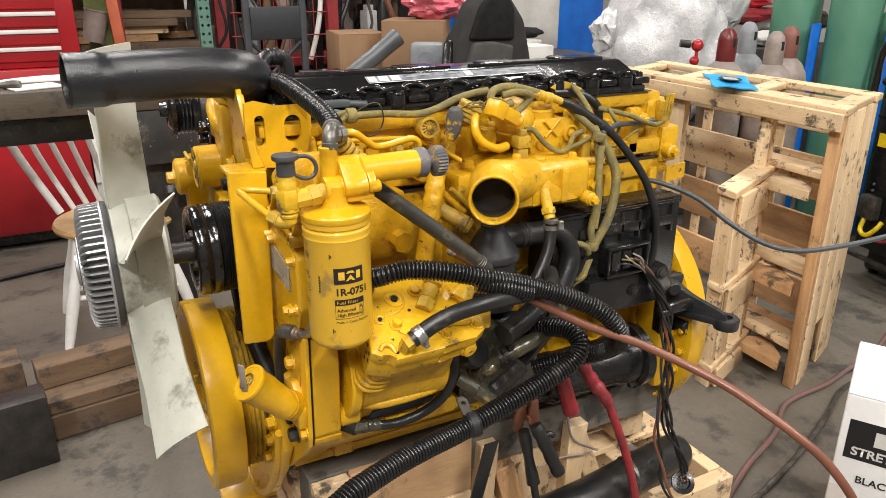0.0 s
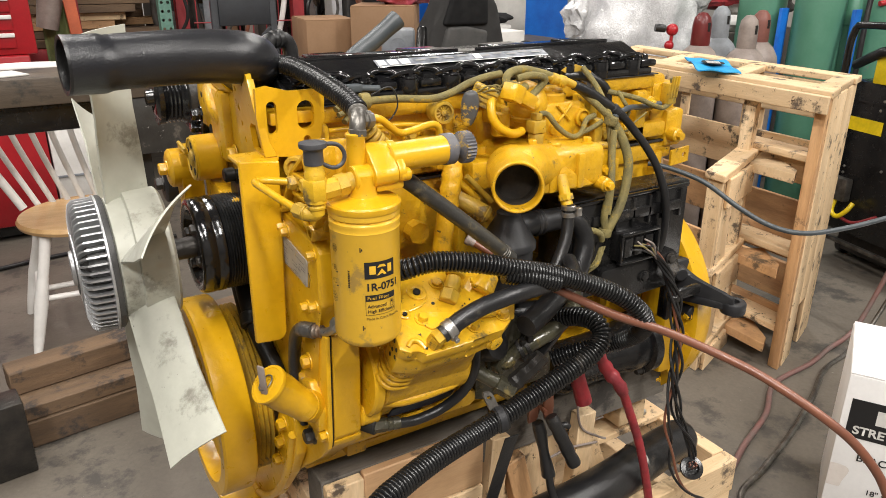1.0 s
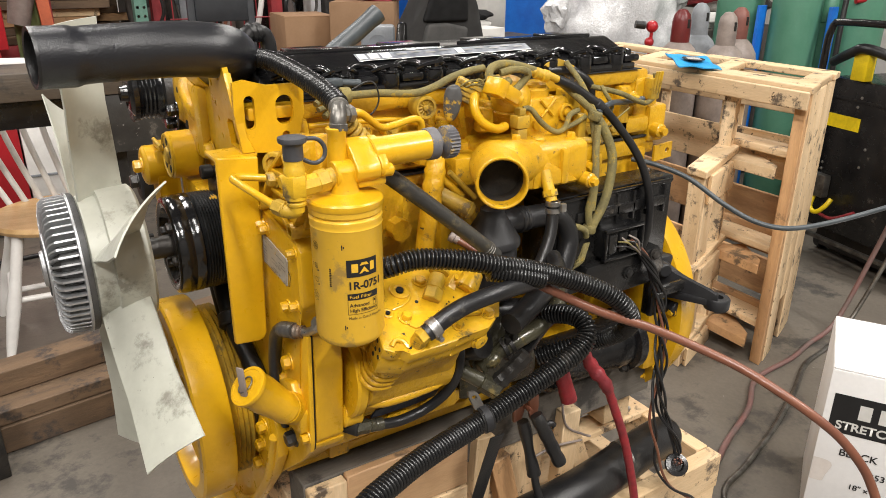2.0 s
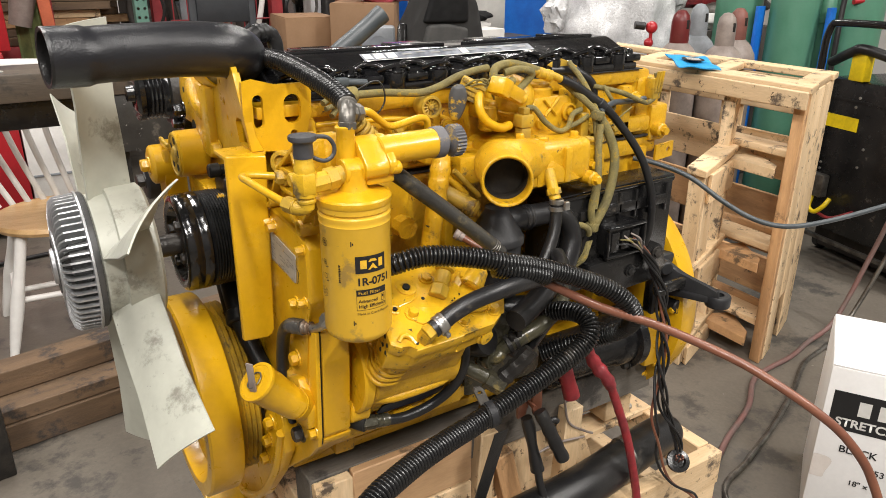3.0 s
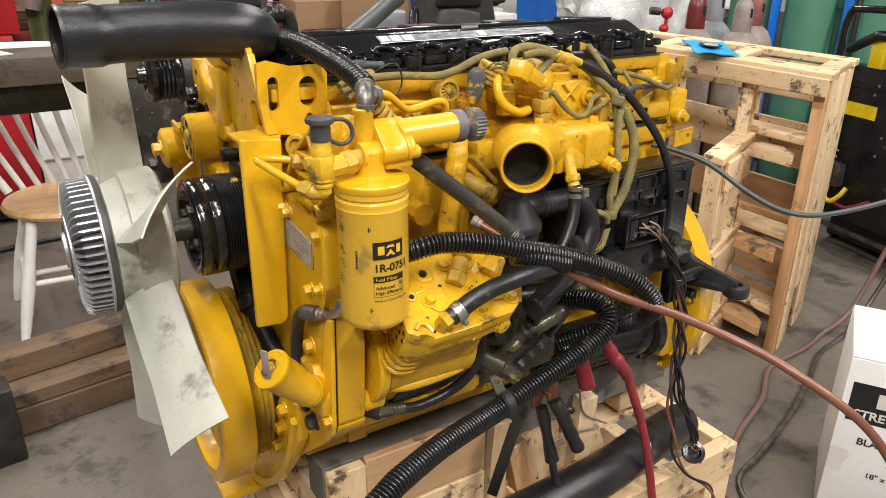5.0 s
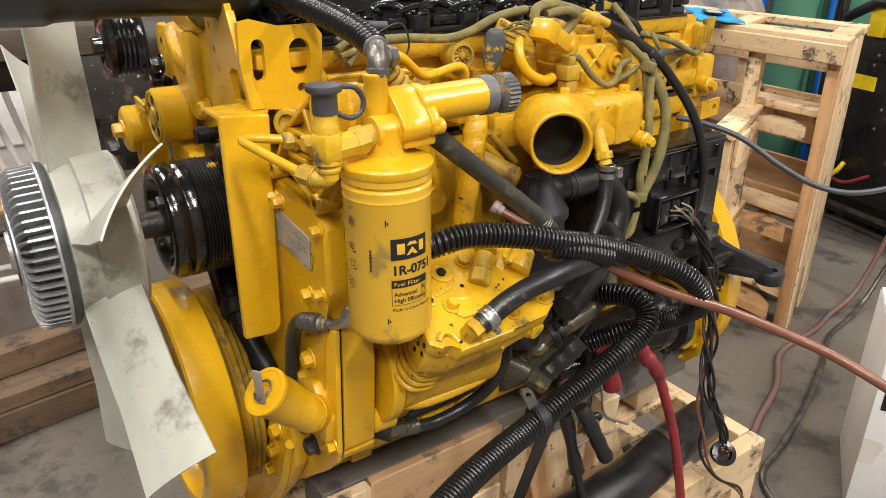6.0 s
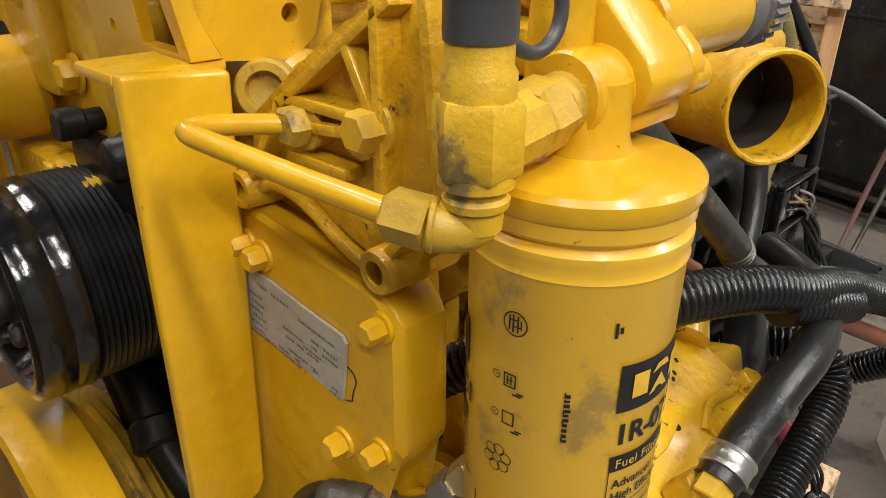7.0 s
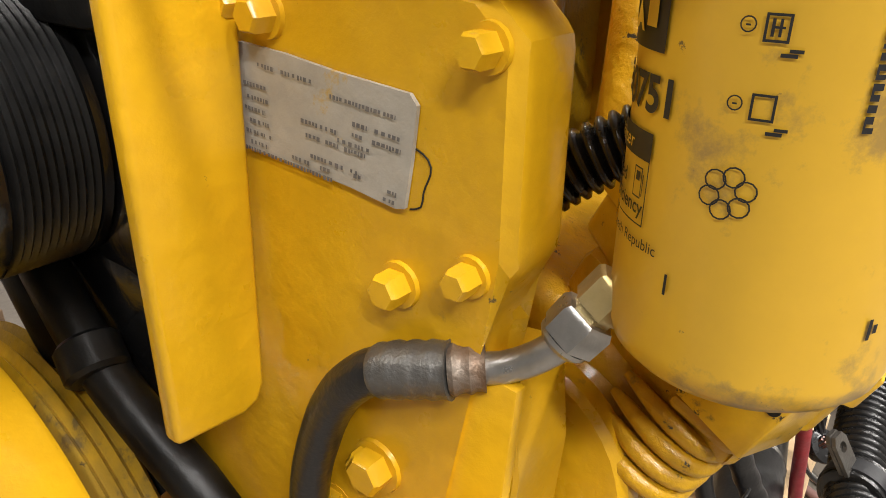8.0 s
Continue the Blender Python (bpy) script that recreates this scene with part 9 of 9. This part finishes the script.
for k, (x, y, z, sx, sy, sz, mt, lab) in enumerate(((2.30, 2.66, 0.90, 0.40, 0.25, 0.06, FABRIC_LIGHT, "folded grey cover"), (2.32, 2.64, 0.965, 0.34, 0.22, 0.05, PAPER, "folded pale sheet"), (2.33, 2.66, 1.02, 0.36, 0.24, 0.05, FABRIC, "folded dark blanket"),
                                                    (2.25, 2.70, 1.10, 0.22, 0.2, 0.09, TAN, "crumpled canvas cover"))):
    bm = B()
    blob(bm, (x, y, z), (sx / 2, sy / 2, sz / 2 + 0.012), 0.2, 2.0, 3, k * 3.1)
    solid("folded_cover", bm, mt, lab + " piled on the trolley", "cover", (x, y, z), "folded covers")
bm = B()
box(bm, 2.18, 2.36, 2.30, 2.50, 0.0, 0.97, 0.008)
solid("pale_box", bm, PAPER, "pale upright box beside the seat", "box", (2.27, 2.4, 0))

# ---- roll of bubble wrap ----
bm = B()
blob(bm, (2.90, 1.98, 0.95), (0.36, 0.36, 0.52), 0.16, 1.6, 5, 7.0)
bw = solid("bubble_wrap", bm, WRAP_FILM, "big bundle of clear bubble wrap standing on the floor", "bubble wrap", (2.9, 1.98, 0.4))
bm = B()
blob(bm, (2.62, 2.10, 1.06), (0.13, 0.06, 0.12), 0.35, 2.4, 4, 11.0)
part("loose_end", bm, WRAP_FILM, bw)
bm = B()
blob(bm, (3.16, 1.86, 1.22), (0.22, 0.18, 0.20), 0.2, 1.8, 4, 15.0)
part("loose_end", bm, WRAP_FILM, bw)
bm = B()
box(bm, 2.6, 3.2, 1.7, 2.3, 0.0, 0.5, 0.01)
solid("low_crate", bm, CLUTTER_DARK, "low dark crate under the bubble wrap", "crate", (2.9, 2.0, 0))

# ---- gas cylinders ----
def gas_cylinder(x, y, r, h, mt, label, capped=True, capmat=None, tilt=0.0):
    th = thing("gas_cylinder", (x, y, 0.0), label, "gas cylinder", "gas cylinders")
    bm = B()
    lathe(bm, (x, y, 0.0), (0, tilt, 1), [(r * 0.9, 0), (r, 0.02), (r, h - r * 1.1), (r * 0.93, h - r * 0.7), (r * 0.7, h - r * 0.28), (r * 0.4, h)], 36)
    part("cylinder_body", bm, mt, th)
    if capped:
        bm = B()
        c = min(0.042, r * 0.6)
        lathe(bm, (x, y + tilt * h, h - 0.01), (0, tilt, 1), [(c, 0), (c * 1.03, 0.02), (c, 0.10), (c * 0.85, 0.13), (c * 0.45, 0.15), (0, 0.154)], 28, True, False)
        cp = part("valve_cap", bm, capmat or mt, th)
        bm = B()
        box(bm, x - c * 0.2, x + c * 0.2, y - c * 1.04 + tilt * h, y - c * 0.6 + tilt * h, h + 0.06, h + 0.10, 0.003)
        part("cap_slot", bm, DARK_HOLE, cp)
    return th


gas_cylinder(3.36, 1.46, 0.125, 1.40, GREEN_TANK, "tall dull green gas cylinder standing with others", False)
gas_cylinder(3.44, 1.17, 0.125, 1.40, GREEN_TANK, "tall dull green gas cylinder beside a blue strap", False)
gas_cylinder(3.72, 0.98, 0.125, 1.40, GREEN_TANK, "tall dull green gas cylinder near the welder", False)
gas_cylinder(2.46, 1.10, 0.10, 0.99, TAN, "squat grey cylinder with a maroon cap", True, MAROON)
gas_cylinder(2.66, 1.16, 0.10, 1.01, GREY_PAINT, "squat grey cylinder with a grey cap", True, GREY_PAINT)
gas_cylinder(2.62, 0.97, 0.10, 0.98, TAN, "squat dusty cylinder with a streaked cap", True, TAN)
gas_cylinder(2.84, 1.07, 0.10, 0.99, TAN, "squat cylinder with a dull red-brown cap", True, mat("red_brown_paint", (0.22, 0.08, 0.06), 0.5))
for x, y in ((3.30, 1.28), (3.50, 1.0)):
    bm = B()
    box(bm, x - 0.03, x + 0.03, y - 0.01, y + 0.01, 0.0, 1.12, 0.003)
    solid("blue_rack_bar", bm, BLUE, "blue steel bar of the cylinder rack", "rack bar", (x, y, 0), "rack bars")
bm = B()
lathe(bm, (3.56, 1.06, 1.04), (0, 0, 1), [(0.04, 0), (0.045, 0.05), (0.04, 0.12), (0.02, 0.15)], 22)
box(bm, 3.53, 3.59, 1.03, 1.09, 0.0, 1.04, 0.003)
solid("green_regulator", bm, GREEN_TANK, "small green regulator cylinder on a stand", "regulator", (3.56, 1.06, 0))
bm = B()
sweep(bm, [(3.58, 0.94, 1.15), (3.66, 0.90, 1.16), (3.74, 0.86, 1.17)], 0.014, 12, 0.02)
part("red_lever", bm, RED_PAINT, bpy.data.objects["green_regulator"], "red lever")
bm = B()
sweep(bm, [(3.50, 0.92, 1.5), (3.46, 0.92, 1.2), (3.42, 0.90, 0.9), (3.40, 0.88, 0.4), (3.42, 0.80, 0.015)], 0.014, 10, 0.03)
solid("gas_hose", bm, BLACK_RUBBER, "dark hose hanging beside the cylinders", "hose", (3.5, 0.92, 1.5))
# red ball valve handle by the caps
bm = B()
bmesh.ops.create_icosphere(bm, subdivisions=3, radius=0.028, matrix=Matrix.Translation((2.40, 1.22, 1.05)))
bmesh.ops.create_icosphere(bm, subdivisions=3, radius=0.022, matrix=Matrix.Translation((2.39, 1.22, 0.98)))
cyl(bm, (2.395, 1.22, 0.6), (2.40, 1.22, 1.03), 0.008, seg=10)
lv = solid("lever_knob", bm, RED_PAINT, "pair of red round lever knobs", "lever", (2.4, 1.22, 0.6))
bm = B()
cyl(bm, (2.37, 1.235, 1.055), (2.33, 1.26, 1.06), 0.018, seg=14)
part("grip", bm, BLACK_RUBBER, lv)
# parts piled behind the cylinders
for k, (x, y, z, s, mt) in enumerate(((3.55, 2.05, 1.20, (0.30, 0.10, 0.05), RED_PAINT), (3.62, 2.0, 1.12, (0.34, 0.12, 0.05), RED_CABLE), (3.70, 1.85, 1.05, (0.20, 0.12, 0.06), GREY_FIT), (3.85, 1.75, 1.10, (0.16, 0.1, 0.07), DARK_IRON), (3.55, 1.78, 1.0, (0.15, 0.1, 0.05), WHITE_PAINT))):
    bm = B()
    blob(bm, (x, y, z), s, 0.25, 2.0, 3, k * 4.4)
    solid("salvaged_panel", bm, mt, "scrap body panel piled on a shelf", "scrap part", (x, y, z), "scrap parts")
bm = B()
box(bm, 3.35, 4.1, 1.68, 2.3, 0.0, 0.96, 0.01)
solid("scrap_shelf", bm, CLUTTER_DARK, "dark steel shelf unit full of scrap", "shelf", (3.7, 2.0, 0))

# ---- welding machine ----
WE = thing("welding_machine", (3.3, 0.3, 0.0), "black welding machine with a tubular handle and yellow labels", "welder")
WM = pose(3.0, 0.66, -0.266, 0, 0, -14) @ Matrix.Scale(1.2, 4)


def wbox(name, a, mt, bev=0.006, parent=None, label=""):
    bm = B()
    box(bm, *a, bev, WM)
    return part(name, bm, mt, parent or WE, label)


WB = wbox("casing", (0.0, 0.55, -0.62, 0.0, 0.34, 0.93), BLACK_PLASTIC, 0.012)
wbox("top_band", (-0.004, 0.556, -0.625, 0.004, 0.85, 0.862), BLACK_PLASTIC, 0.002, WB)
wbox("undercarriage", (0.06, 0.53, -0.6, -0.02, 0.245, 0.34), DARK_IRON, 0.01)
wbox("shelf_edge", (-0.02, 0.0, -0.62, 0.0, 0.30, 0.315), GREY_FIT, 0.002)
wbox("warning_label", (-0.003, -0.0005, -0.175, -0.02, 0.745, 0.795), SAFETY_YELLOW, 0.0, WB, "yellow printed label")
wbox("cable_hook", (-0.02, 0.02, -0.17, -0.105, 0.93, 1.03), SAFETY_YELLOW, 0.004, WB, "yellow cable hook")
wbox("socket_box", (-0.035, 0.0, -0.10, -0.02, 0.47, 0.56), GREY_FIT, 0.006, WB, "grey power socket")
for y, z in ((-0.16, 0.87), (-0.15, 0.835), (-0.22, 0.69), (-0.21, 0.62), (-0.04, 0.60), (-0.04, 0.575)):
    bm = B()
    lathe(bm, WM @ Vector((0.0, y, z)), WM.to_3x3() @ Vector((-1, 0, 0)), [(0.007, 0), (0.006, 0.003), (0, 0.004)], 12, True, False)
    part("rivet", bm, STEEL, WB)
bm = B()
sweep(bm, [WM @ Vector(p) for p in ((-0.03, 0.02, 0.50), (-0.03, 0.02, 0.95), (-0.03, 0.01, 1.10), (-0.03, -0.06, 1.13), (-0.03, -0.5, 1.13), (-0.03, -0.6, 1.10), (-0.03, -0.62, 0.9))], 0.016, 14, 0.02)
part("handle", bm, BLACK_GLOSS, WE)
bm = B()
sweep(bm, [WM @ Vector(p) for p in ((-0.02, -0.05, 0.47), (-0.05, -0.07, 0.43), (-0.06, -0.11, 0.42), (-0.05, -0.14, 0.45), (-0.03, -0.145, 0.48))], 0.011, 12, 0.01)
part("yellow_lead", bm, SAFETY_YELLOW, WE, "looped yellow lead")
bm = B()
sweep(bm, [WM @ Vector(p) for p in ((-0.05, -0.10, 0.42), (-0.05, -0.18, 0.415), (-0.03, -0.26, 0.46))], 0.008, 10, 0.01)
part("red_lead", bm, RED_CABLE, WE, "dusty red lead")
bm = B()
sweep(bm, [WM @ Vector(p) for p in ((0.02, 0.02, 0.98), (-0.02, -0.10, 1.03), (-0.02, -0.15, 1.045), (0.02, -0.25, 1.02), (0.05, -0.45, 0.98))], lambda i, u: 0.022, 12, 0.02)
part("draped_cable", bm, BLACK_RUBBER, WE)
for x, y in ((0.1, 0.0), (0.45, 0.0), (0.1, -0.62), (0.45, -0.62)):
    bm = B()
    c = WM @ Vector((x, y * 0.9 - 0.03, 0.2635))
    lathe(bm, c, WM.to_3x3() @ Vector((0, 1, 0)), [(0.015, -0.02), (0.046, -0.02), (0.05, -0.015), (0.05, 0.015), (0.046, 0.02), (0.015, 0.02)], 28)
    part("wheel", bm, BLACK_RUBBER, WE)
